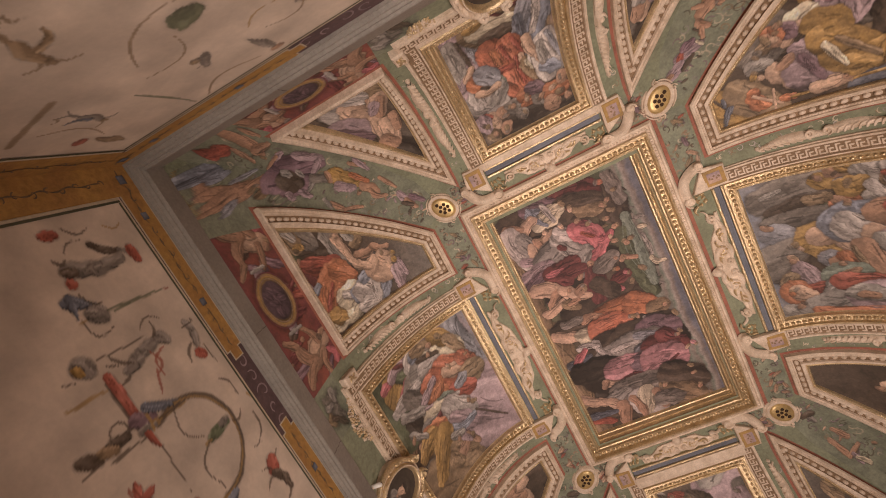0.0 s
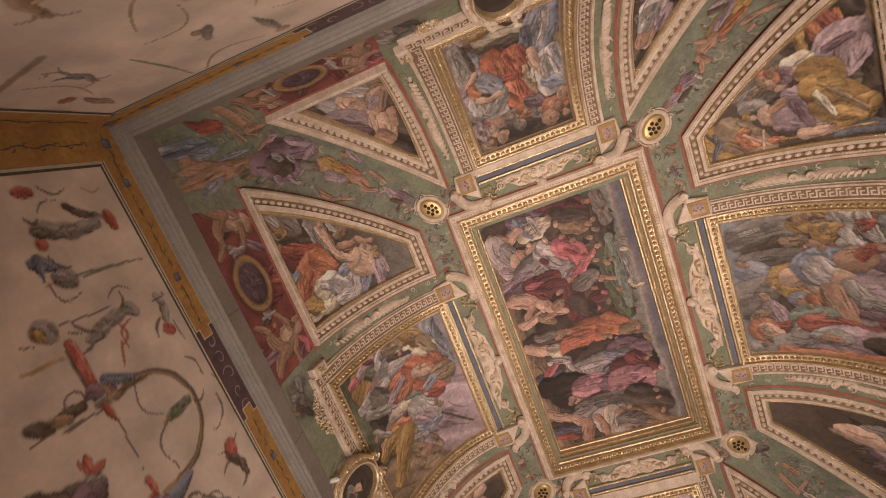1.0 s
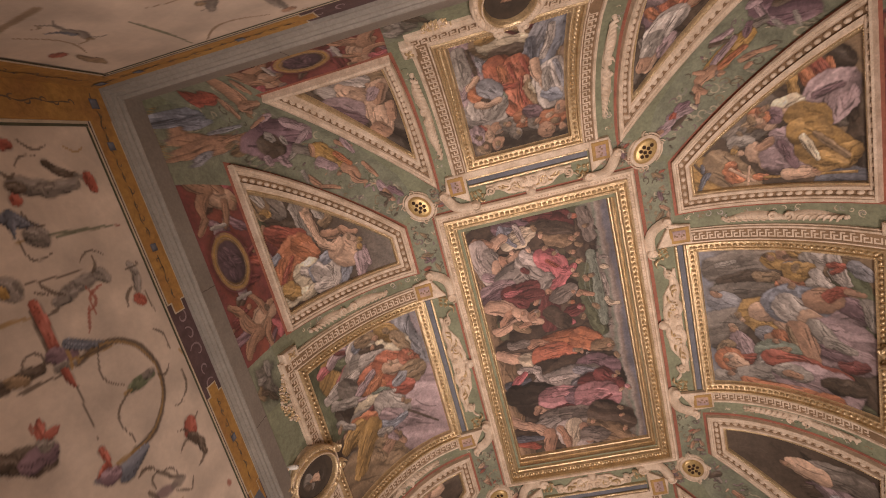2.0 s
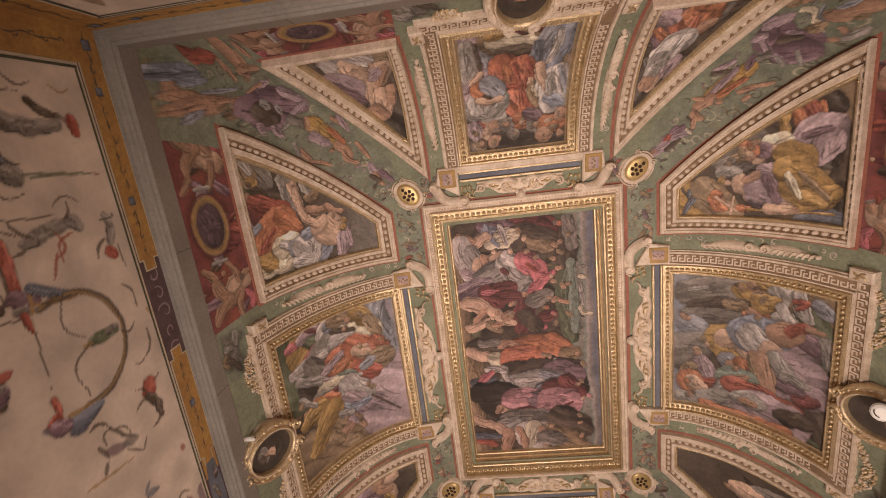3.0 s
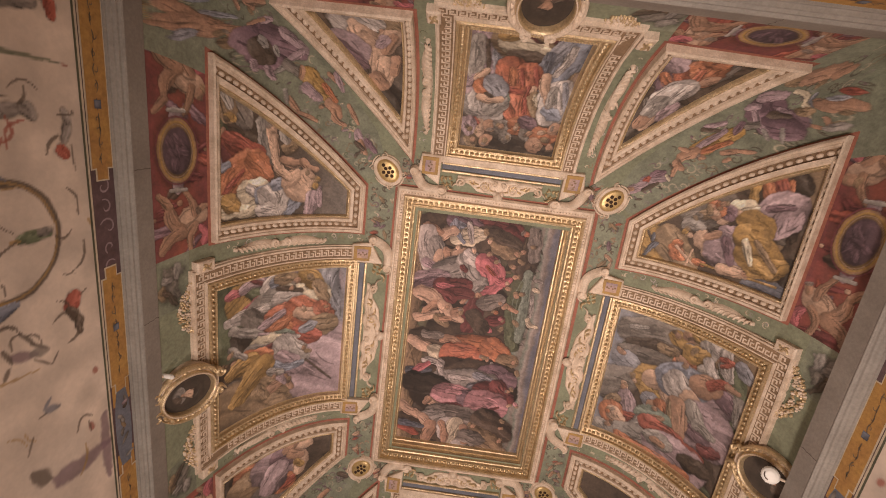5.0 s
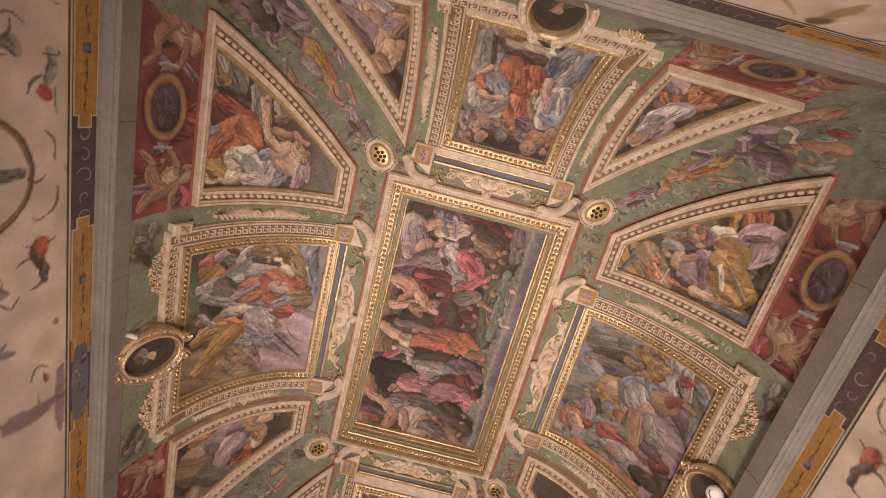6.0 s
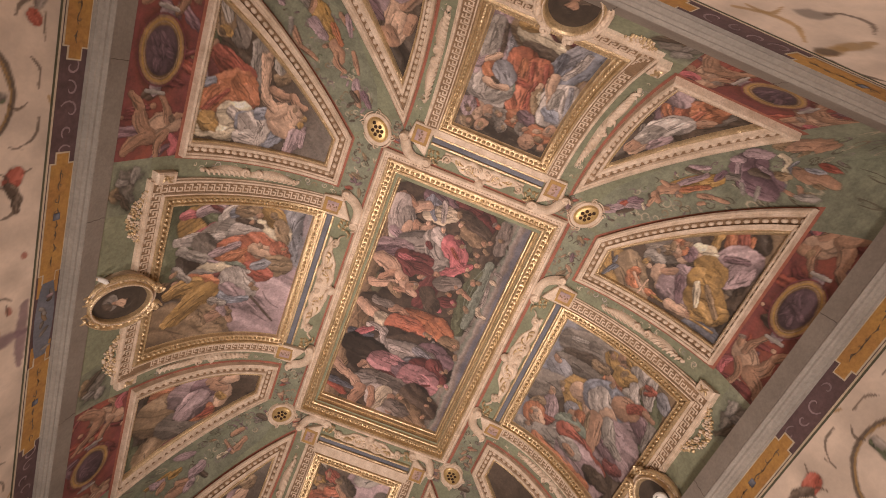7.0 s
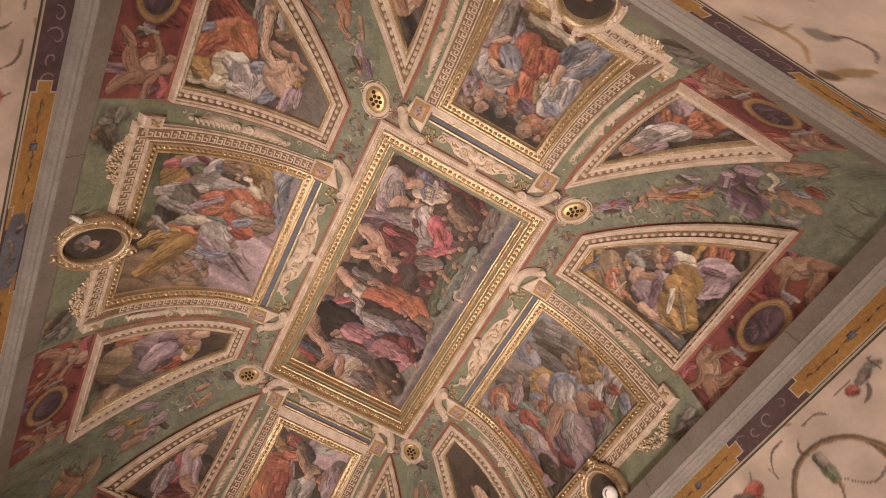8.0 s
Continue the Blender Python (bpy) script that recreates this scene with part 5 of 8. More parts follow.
ORANGE_CLOTH = (((0.79, 0.168, 0.747, 0.377, 0.237, 0.251, 0, "D"), (0.915, 0.113, 0.79, 0.209, 0.175, 0.151, 0, "n"), (0.792, 0.336, 0.469, 0.367, 0.092, 0.085, 0, "N"), (0.748, 0.398, 0.466, 0.41, 0.075, 0.066, 0, "n"), (0.952, 0.034, 0.109, -0.037, 0.114, 0.094, 0, "g"), (0.993, 0.049, 0.81, 0.086, 0.151, 0.117, 0, "t"), (0.973, 0.056, 0.894, 0.099, 0.07, 0.053, 0, "N"), (0.81, 0.078, 0.798, 0.118, 0.063, 0.055, 0, "y"), (0.706, 0.046, 0.579, 0.047, 0.046, 0.036, 0, "f"),)
    + ((0.581, 0.022, 0.473, 0.031, 0.045, 0.037, 0, "P"), (0.576, 0.092, 0.5, 0.238, 0.202, 0.168, 0, "c"), (0.642, 0.076, 0.521, 0.282, 0.122, 0.17, 0, "r"), (0.436, 0.191, 0.35, 0.363, 0.166, 0.13, -0.18, "r"), (0.22, 0.093, 0.428, 0.278, 0.278, 0.254, -0.1, "o"), (0.272, 0.053, 0.395, 0.146, 0.138, 0.109, 0, "o"), (0.322, 0.186, 0.348, 0.385, 0.101, 0.088, 0, "o"), (0.227, 0.05, 0.39, 0.189, 0.046, 0.036, 0, "r"), (0.408, 0.027, 0.446, 0.085, 0.059, 0.043, 0, "b"),)
    + ((0.476, 0.259, 0.374, 0.355, 0.131, 0.115, 0, "o"), (0.119, 0.021, 0.104, 0.219, 0.14, 0.157, 0, "e"), (0.156, 0.067, 0.116, 0.153, 0.121, 0.108, 0, "y"), (0.182, 0.179, 0.117, 0.287, 0.075, 0.069, 0, "t"), (0.08, 0.218, 0.134, 0.332, 0.13, 0.141, 0, "e"), (0.222, 0.225, 0.256, 0.337, 0.159, 0.135, 0, "e"), (0.243, 0.248, 0.183, 0.334, 0.077, 0.061, 0, "w"), (0.18, 0.356, 0.133, 0.534, 0.193, 0.202, 0.09, "b"), (0.177, 0.378, 0.064, 0.465, 0.179, 0.163, 0, "w"),)
    + ((0.268, 0.448, 0.289, 0.493, 0.102, 0.083, 0, "b"), (0.052, 0.554, 0.15, 0.624, 0.1, 0.079, 0, "b"), (0.06, 0.329, 0.042, 0.442, 0.107, 0.092, 0, "w"), (0.186, 0.513, 0.036, 0.486, 0.088, 0.069, 0, "w"), (0.309, 0.56, 0.2, 0.647, 0.165, 0.186, 0, "F"), (0.311, 0.538, 0.357, 0.606, 0.122, 0.103, 0, "F"), (0.415, 0.453, 0.335, 0.548, 0.08, 0.064, 0, "F"), (0.632, 0.425, 0.44, 0.453, 0.07, 0.057, 0.05, "F"), (0.725, 0.41, 0.632, 0.425, 0.084, 0.065, 0, "F"),)
    + ((0.486, 0.498, 0.481, 0.652, 0.066, 0.05, 0.1, "f"), (0.481, 0.652, 0.413, 0.752, 0.06, 0.047, 0.15, "f"), (0.167, 0.736, 0.009, 0.712, 0.107, 0.089, 0, "P"), (0.245, 0.781, 0.083, 0.794, 0.048, 0.038, 0, "P"), (0.582, 0.523, 0.63, 0.589, 0.106, 0.062, 0, "t"), (0.702, 0.504, 0.654, 0.512, 0.084, 0.065, 0, "N"), (0.379, 0.681, 0.3, 0.715, 0.104, 0.094, 0, "F"),))
ORANGE_TIPS = (((0.362, 0.716, "F"), (0.324, 0.769, "y"), (0.272, 0.751, "y"), (0.729, 0.411, "F"), (0.811, 0.094, "y"),))
# D and d rows along the foot (v near 0) include painted lip shadow
OCHRE_CLOTH = (((0.187, 0.993, 0.045, 0.891, 0.265, 0.179, 0, "y"), (0.219, 0.839, -0.007, 0.685, 0.215, 0.219, 0, "t"), (0.505, 0.695, 0.586, 0.527, 0.266, 0.213, 0, "n"), (0.981, 0.266, 0.835, 0.109, 0.132, 0.13, 0, "d"), (0.517, 0.039, 0.105, -0.022, 0.169, 0.174, 0, "D"), (0.256, 0.046, 0.038, 0.03, 0.105, 0.092, 0, "d"), (0.793, 0.393, 0.817, 0.232, 0.2, 0.153, 0, "D"), (0.001, 0.234, 0.024, 0.062, 0.142, 0.119, 0, "B"), (0.838, 0.394, 0.663, 0.367, 0.072, 0.057, 0, "y"),)
    + ((0.826, 0.316, 0.684, 0.254, 0.081, 0.068, 0, "o"), (0.866, 0.178, 0.783, 0.177, 0.042, 0.056, 0, "o"), (0.858, 0.241, 0.701, 0.16, 0.079, 0.067, 0, "r"), (0.426, 0.719, 0.472, 0.616, 0.108, 0.087, 0, "n"), (0.373, 0.729, 0.369, 0.634, 0.09, 0.07, 0, "N"), (0.492, 0.638, 0.526, 0.589, 0.096, 0.078, 0, "t"), (0.265, 1.004, 0.143, 0.938, 0.018, 0.017, 0, "D"), (0.087, 0.946, 0.14, 0.906, 0.042, 0.028, 0, "B"), (0.135, 0.925, 0.004, 0.974, 0.04, 0.023, 0, "B"),)
    + ((0.17, 0.942, 0.223, 0.943, 0.03, 0.021, 0, "B"), (0.127, 0.777, 0.076, 0.73, 0.106, 0.089, 0, "o"), (0.171, 0.773, 0.187, 0.749, 0.074, 0.046, 0, "o"), (0.155, 0.771, 0.035, 0.634, 0.022, 0.018, 0, "F"), (0.16, 0.655, -0.004, 0.678, 0.016, 0.016, 0, "F"), (0.066, 0.62, 0.058, 0.562, 0.055, 0.045, 0, "o"), (0.055, 0.572, 0.066, 0.072, 0.018, 0.016, 0, "y"), (0.274, 0.611, 0.197, 0.523, 0.144, 0.126, 0, "F"), (0.195, 0.529, 0.192, 0.455, 0.176, 0.173, 0, "F"),)
    + ((0.205, 0.494, 0.191, 0.381, 0.217, 0.195, 0, "P"), (0.351, 0.412, 0.156, 0.338, 0.152, 0.155, 0, "P"), (0.075, 0.433, 0.077, 0.286, 0.087, 0.067, 0, "F"), (0.086, 0.288, 0.142, 0.175, 0.05, 0.036, 0, "f"), (0.379, 0.489, 0.373, 0.416, 0.093, 0.075, 0, "P"), (0.314, 0.459, 0.139, 0.39, 0.07, 0.055, 0, "p"), (0.305, 0.586, 0.347, 0.52, 0.061, 0.052, 0, "f"), (0.55, 0.26, 0.664, 0.135, 0.238, 0.268, 0, "P"), (0.506, 0.167, 0.63, 0.095, 0.152, 0.127, 0, "P"),)
    + ((0.639, 0.261, 0.687, 0.124, 0.048, 0.038, 0, "p"), (0.477, 0.194, 0.568, 0.18, 0.11, 0.11, 0, "P"), (0.577, 0.455, 0.619, 0.358, 0.142, 0.098, 0, "e"), (0.467, 0.524, 0.558, 0.433, 0.076, 0.058, 0, "F"), (0.528, 0.358, 0.465, 0.242, 0.155, 0.167, 0, "y"), (0.267, 0.289, 0.255, 0.181, 0.245, 0.238, 0, "y"), (0.391, 0.349, 0.37, 0.257, 0.162, 0.174, 0, "y"), (0.175, 0.147, 0.219, 0.088, 0.133, 0.115, 0, "y"), (0.156, 0.266, 0.148, 0.159, 0.124, 0.096, 0, "y"),)
    + ((0.365, 0.273, 0.187, 0.115, 0.045, 0.037, 0, "t"), (0.346, 0.34, 0.179, 0.271, 0.052, 0.038, 0, "e"), (0.563, 0.523, 0.525, 0.48, 0.117, 0.094, 0, "p"), (0.565, 0.588, 0.535, 0.546, 0.104, 0.088, 0, "o"), (0.546, 0.61, 0.493, 0.564, 0.071, 0.063, 0, "f"),))
OCHRE_TIPS = (((0.277, 0.702, "F"), (0.304, 0.737, "y"), (0.589, 0.564, "o"), (0.518, 0.58, "F"), (0.608, 0.539, "f"), (0.459, 0.679, "n"), (0.544, 0.621, "t"),))
WINDED = (((0.284, 0.989, 0.403, 0.815, 0.214, 0.164, 0, "d"), (0.342, 0.352, 0.627, 0.455, 0.232, 0.183, 0, "D"), (0.671, 0.088, 0.864, 0.044, 0.26, 0.199, 0, "D"), (0.129, 0.243, 0.195, 0.419, 0.111, 0.088, 0, "p"), (0.671, 0.088, 0.668, 0.211, 0.139, 0.116, 0, "n"), (0.355, 0.138, 0.572, 0.278, 0.148, 0.135, 0, "o"), (0.501, 0.098, 0.516, 0.251, 0.216, 0.194, 0, "o"), (0.256, 0.205, 0.412, 0.318, 0.098, 0.079, -0.11, "R"), (0.098, 0.245, 0.311, 0.353, 0.058, 0.041, -0.13, "o"),)
    + ((0.474, 0.037, 0.586, 0.062, 0.136, 0.114, 0, "o"), (0.468, 0.162, 0.499, 0.343, 0.051, 0.041, 0, "R"), (0.023, 0.065, 0.18, 0.149, 0.142, 0.14, 0, "P"), (0.428, 0.377, 0.27, 0.474, 0.207, 0.155, 0, "w"), (0.388, 0.409, 0.305, 0.619, 0.19, 0.154, -0.11, "w"), (0.42, 0.584, 0.344, 0.675, 0.149, 0.113, 0, "P"), (0.491, 0.373, 0.411, 0.526, 0.093, 0.069, 0, "w"), (0.602, 0.277, 0.666, 0.242, 0.088, 0.076, 0, "f"), (0.24, 0.681, 0.242, 0.795, 0.107, 0.088, 0, "F"),)
    + ((0.206, 0.74, 0.17, 0.798, 0.087, 0.065, 0, "f"), (0.279, 0.533, 0.221, 0.652, 0.132, 0.098, 0, "N"),))
VEILED = (((0.838, 0.097, 0.745, 0.255, 0.291, 0.229, 0, "D"), (0.678, 0.081, 0.615, 0.186, 0.195, 0.169, 0, "n"), (0.257, 0.797, 0.062, 1.034, 0.204, 0.151, 0, "d"), (0.025, 0.178, 0.042, 0.456, 0.157, 0.126, 0, "D"), (0.103, 0.075, -0.035, 0.2, 0.167, 0.131, 0, "t"), (0.595, 0.114, 0.476, 0.199, 0.269, 0.239, 0, "w"), (0.483, 0.158, 0.483, 0.311, 0.177, 0.164, 0, "F"), (0.461, 0.281, 0.433, 0.401, 0.145, 0.107, 0.12, "F"), (0.42, 0.025, 0.276, 0.122, 0.147, 0.119, 0, "w"),)
    + ((0.465, 0.391, 0.603, 0.418, 0.09, 0.068, 0, "f"), (0.734, 0.336, 0.58, 0.441, 0.241, 0.199, 0, "P"), (0.845, 0.375, 0.572, 0.537, 0.146, 0.116, 0, "p"), (0.238, 0.174, 0.289, 0.304, 0.045, 0.035, 0, "f"), (0.121, 0.217, 0.298, 0.374, 0.133, 0.115, 0, "F"), (0.318, 0.403, 0.405, 0.621, 0.104, 0.085, 0, "F"), (0.227, 0.502, 0.307, 0.683, 0.139, 0.129, 0, "F"), (0.109, 0.222, 0.247, 0.39, 0.065, 0.05, 0, "f"), (0.107, 0.435, 0.164, 0.59, 0.072, 0.059, 0, "f"),)
    + ((0.219, 0.255, 0.309, 0.334, 0.08, 0.062, 0, "P"), (0.411, 0.654, 0.326, 0.712, 0.122, 0.099, 0, "f"),))
corner_panel("L", -1, "corner fresco with orange and white drapery shapes", PENT_OUT, PENT_CAN, (), ((0.2, 0.1, 0.9, 0.6, 20, 0.07, "nDntD"),), ((0, "n"), (0.5, "D"), (1, "D")), 31, ORANGE_CLOTH, ORANGE_TIPS)
corner_panel("R", -1, "corner fresco with yellow and violet drapery shapes", PENT_OUT, PENT_CAN, (), ((0.1, 0.0, 0.9, 0.6, 20, 0.07, "DnDt"),), ((0, "D"), (0.25, "D"), (0.6, "D"), (0.85, "t"), (1, "t")), 32, OCHRE_CLOTH, OCHRE_TIPS)
ROSE_CLOTH = (((0.123, 0.894, 0.154, 1.1, 0.422, 0.427, 0, "D"), (0.077, -0.016, 0.89, 0.098, 0.219, 0.188, 0, "g"), (-0.028, 0.045, 0.606, 0.116, 0.112, 0.124, 0, "d"), (0.757, 0.269, 0.986, 0.214, 0.33, 0.296, 0, "t"), (0.115, 0.205, 0.209, 0.336, 0.223, 0.204, 0, "o"), (0.326, 0.182, 0.507, 0.438, 0.413, 0.368, 0, "t"), (0.185, 0.409, 0.302, 0.618, 0.342, 0.286, 0, "P"), (0.556, 0.351, 0.707, 0.566, 0.287, 0.302, 0, "n"), (0.464, 0.607, 0.506, 0.562, 0.194, 0.166, 0, "o"),)
    + ((0.145, 0.665, 0.133, 0.529, 0.224, 0.194, 0, "p"), (0.034, 0.664, 0.059, 0.793, 0.128, 0.1, 0.21, "F"), (0.079, 0.606, 0.026, 0.667, 0.106, 0.09, 0, "f"), (0.209, 0.735, 0.39, 0.719, 0.137, 0.116, 0, "F"), (0.144, 0.643, 0.193, 0.731, 0.108, 0.082, 0, "f"), (0.51, 0.585, 0.47, 0.654, 0.099, 0.081, 0, "r"), (0.86, 0.506, 0.909, 0.374, 0.214, 0.183, 0, "c"), (0.288, 0.517, 0.45, 0.461, 0.223, 0.233, 0, "P"), (0.266, 0.692, 0.324, 0.742, 0.069, 0.059, 0, "y"),))
SOUTH_VEIL = (((0.177, 0.497, 0.012, 0.466, 0.139, 0.138, 0, "D"), (0.411, 0.439, 0.528, 0.171, 0.226, 0.164, 0, "k"), (0.434, 0.552, 0.259, 0.291, 0.16, 0.125, 0, "P"), (0.475, 0.127, 0.139, 0.207, 0.169, 0.15, 0, "c"), (0.398, 0.549, 0.317, 0.643, 0.091, 0.08, 0, "F"), (0.259, 0.291, -0.025, 0.245, 0.132, 0.114, 0, "f"), (0.604, 0.335, 0.606, 0.151, 0.132, 0.108, 0, "P"), (0.657, 0.379, 0.572, 0.061, 0.032, 0.031, 0, "w"), (0.364, 0.716, 0.3, 0.77, 0.126, 0.104, 0, "t"),)
    + ((0.287, 0.499, 0.146, 0.329, 0.074, 0.052, 0, "P"),))
corner_panel("L", 1, "corner fresco with pink and brown drapery shapes", PENT_OUT, PENT_CAN, (), ((0.1, 0.1, 0.7, 0.7, 24, 0.07, "Dtdp"),), ((0, "d"), (0.2, "D"), (0.5, "D"), (1, "n")), 33, ROSE_CLOTH)
corner_panel("R", 1, "corner fresco with grey and violet drapery shapes", PENT_OUT, PENT_CAN, (),
    ((0.1, 0.05, 0.7, 0.5, 30, 0.06, "Dtdp"),), ((0, "D"), (0.5, "D"), (1, "D")), 34, (
    (0.45, 0.1, 0.3, 0.4, 0.24, 0.2, 0.1, "P"), (0.2, 0.12, 0.25, 0.40, 0.22, 0.2, 0, "n"), (0.3, 0.38, 0.26, 0.56, 0.16, 0.14, 0, "F"), (0.55, 0.1, 0.48, 0.28, 0.16, 0.12, 0, "s")),
    ((0.28, 0.62, "f"),))
for face, sign, seed, key, label in (("T", -1, 41, "k", "triangular fresco with pale violet drapery shapes"), ("T", 1, 42, "o", "triangular fresco with salmon drapery shapes"), ("B", -1, 43, "k", "triangular fresco with pink drapery shapes"), ("B", 1, 44, "n", "triangular fresco with grey drapery shapes")):
    figures = SOUTH_VEIL if face == "B" else WINDED if key == "o" else VEILED
    corner_panel(face, sign, label, TRI_OUT, TRI_CAN, (), ((0.0, 0.0, 0.9, 0.6, 16, 0.06, "DtnD"),), ((0, "n"), (0.5, "D"), (1, "D")), seed, figures)

# ---------------------------------------------------------------- red fields with cameos at the foot of each corner panel


NUDES = ((0.17, 0.20, 0.10, 0.52, 0.15, 0.13, 0.15, "F"), (0.10, 0.50, 0.24, 0.70, 0.11, 0.06, -0.15, "f"), (0.09, 0.52, 0.01, 0.86, 0.10, 0.06, 0.1, "f"), (0.18, 0.26, 0.31, 0.42, 0.06, 0.04, 0.1, "f"), (0.12, 0.24, 0.00, 0.34, 0.06, 0.045, 0.2, "f"), (0.24, 0.70, 0.30, 0.88, 0.06, 0.04, 0, "f"), (0.02, 0.10, 0.10, 0.14, 0.07, 0.05, 0.3, "k"))


def red_field(face, sign, a0, a1, d0, seed):
    ob = thing("red_fresco_field", "red fresco field with an ochre-framed oval cameo and pale painted shapes", "fresco", "red fields at the vault's foot")
    paint = field(face, (sign * a0, sign * a1, d0), (sign * (a0 - 0.04), sign * (a1 + 0.12), 80), 0.006, seed)
    l0, l1 = arc(face, d0), arc(face, 80)
    paint.back(((0, "c"), (0.5, "x"), (1, "c")), (paint.y - l0) / (l1 - l0))
    def to(u, v):
        return sign * (a0 + (a1 - a0) * u), l0 + (l1 - l0) * v
    paint.scene((), ((0.0, 0.1, 1.0, 0.95, 22, 0.08, "crcDpc"),), to)
    for flip in (0, 1):
        rows = [(abs(flip - r[0]), r[1], abs(flip - r[2]), r[3], r[4], r[5], -r[6] if flip else r[6], r[7]) for r in NUDES]
        paint.limbs(rows, to, 0.92, 0.82)
        paint.tips(((abs(flip - 0.21), 0.12, "f"),), to, 0.055)
    half_a, half_l = (0.2, 0.152) if face in "LR" else (0.17, 0.125)
    ca, cl = sign * (a0 + a1 + 0.03) / 2, l0 + (l1 - l0) * 0.53
    for e in (-1, 1):
        paint.limb((ca + e * (half_a - 0.01), cl), (ca + e * (half_a + 0.035), cl), 0.09, 0.06, 0, "P", 0.3, 1.15)
        paint.limb((ca + e * (half_a + 0.04), cl - 0.06), (ca + e * (half_a + 0.04), cl + 0.06), 0.025, 0.025, 0, "N", 0.3, 1.2)
    paint.patch(ca, cl, half_a, half_l, 0, "y", 0.3, 0.5, 0.05, 1.5)
    paint.patch(ca, cl, half_a - 0.02, half_l - 0.018, 0, "t", 0.3, 0.3, 0.05, 0.7)
    paint.patch(ca, cl, half_a - 0.028, half_l - 0.026, 0, "y", 0.3, 0.3, 0.05, 1.2)
    paint.patch(ca, cl, half_a - 0.045, half_l - 0.04, 0, "p", 0.5, 0.5, 0.05, 0.5)
    r = half_l
    for k in range(9):
        paint.patch(ca + paint.rng.uniform(-0.09, 0.09), cl + paint.rng.uniform(-0.4, 0.4) * r, 0.05, 0.025, paint.rng.uniform(0, 180), "p", 1.0, 0.2, 0.5, paint.rng.uniform(0.45, 0.9), 0.7)
    for grow, wide, key, gain in ((0.004, 0.012, "k", 0.4), (-0.019, 0.028, "y", 1.1), (-0.013, 0.008, "f", 0.9), (-0.039, 0.007, "F", 0.7)):
        ring = [(ca + (half_a + grow) * math.cos(k * math.pi / 24), cl + (half_l + grow) * math.sin(k * math.pi / 24)) for k in range(49)]
        paint.stroke(ring, wide, key, 0.95, False, gain)
    paint.sheet("painted_ground", face, 0.002, place, ob, "dark red ground with pale shapes and a violet cameo")
    return ob


for k, (face, sign) in enumerate((("L", -1), ("L", 1), ("R", -1), ("R", 1))):
    red_field(face, sign, 1.0, 2.24, 63.9, 60 + k)
for k, (face, sign) in enumerate((("T", -1), ("T", 1), ("B", -1), ("B", 1))):
    red_field(face, sign, 0.74, 1.64, 66.0, 70 + k)

# ---------------------------------------------------------------- grotesque figures along the four groins


def groin(corner, d, lat, h):
    """A point near a groin: d down its length from the crown, lat across it."""
    sx, sy = corner
    th, table = GROIN
    m = math.sin(float(np.interp(max(0.0, d), table, th)))
    lx, ly = AY / math.hypot(AX, AY), -AX / math.hypot(AX, AY)
    x, y = X0 + AX * m + lx * lat + min(0, d) * ly * -1, Y0 + AY * m + ly * lat + min(0, d) * lx
    mm = min(0.995, max((x - X0) / AX, (y - Y0) / AY, 0))
    z = -BZ * (1 - math.sqrt(1 - mm * mm))
    t = math.asin(mm)
    side = (x - X0) / AX > (y - Y0) / AY
    no, nz = -BZ * math.sin(t), -AX * math.cos(t)
    k = math.hypot(no, nz)
    no, nz = no / k * h, nz / k * h
    return (sx * (x + (no if side else 0)), sy * (y + (0 if side else no)), ZC + z + nz)


th_g = np.linspace(0, np.pi / 2, STEPS)
ds_g = np.hypot(math.hypot(AX, AY) * np.cos(th_g), BZ * np.sin(th_g))
GROIN = (th_g, np.concatenate([[0], np.cumsum((ds_g[1:] + ds_g[:-1]) / 2 * np.diff(th_g))]))

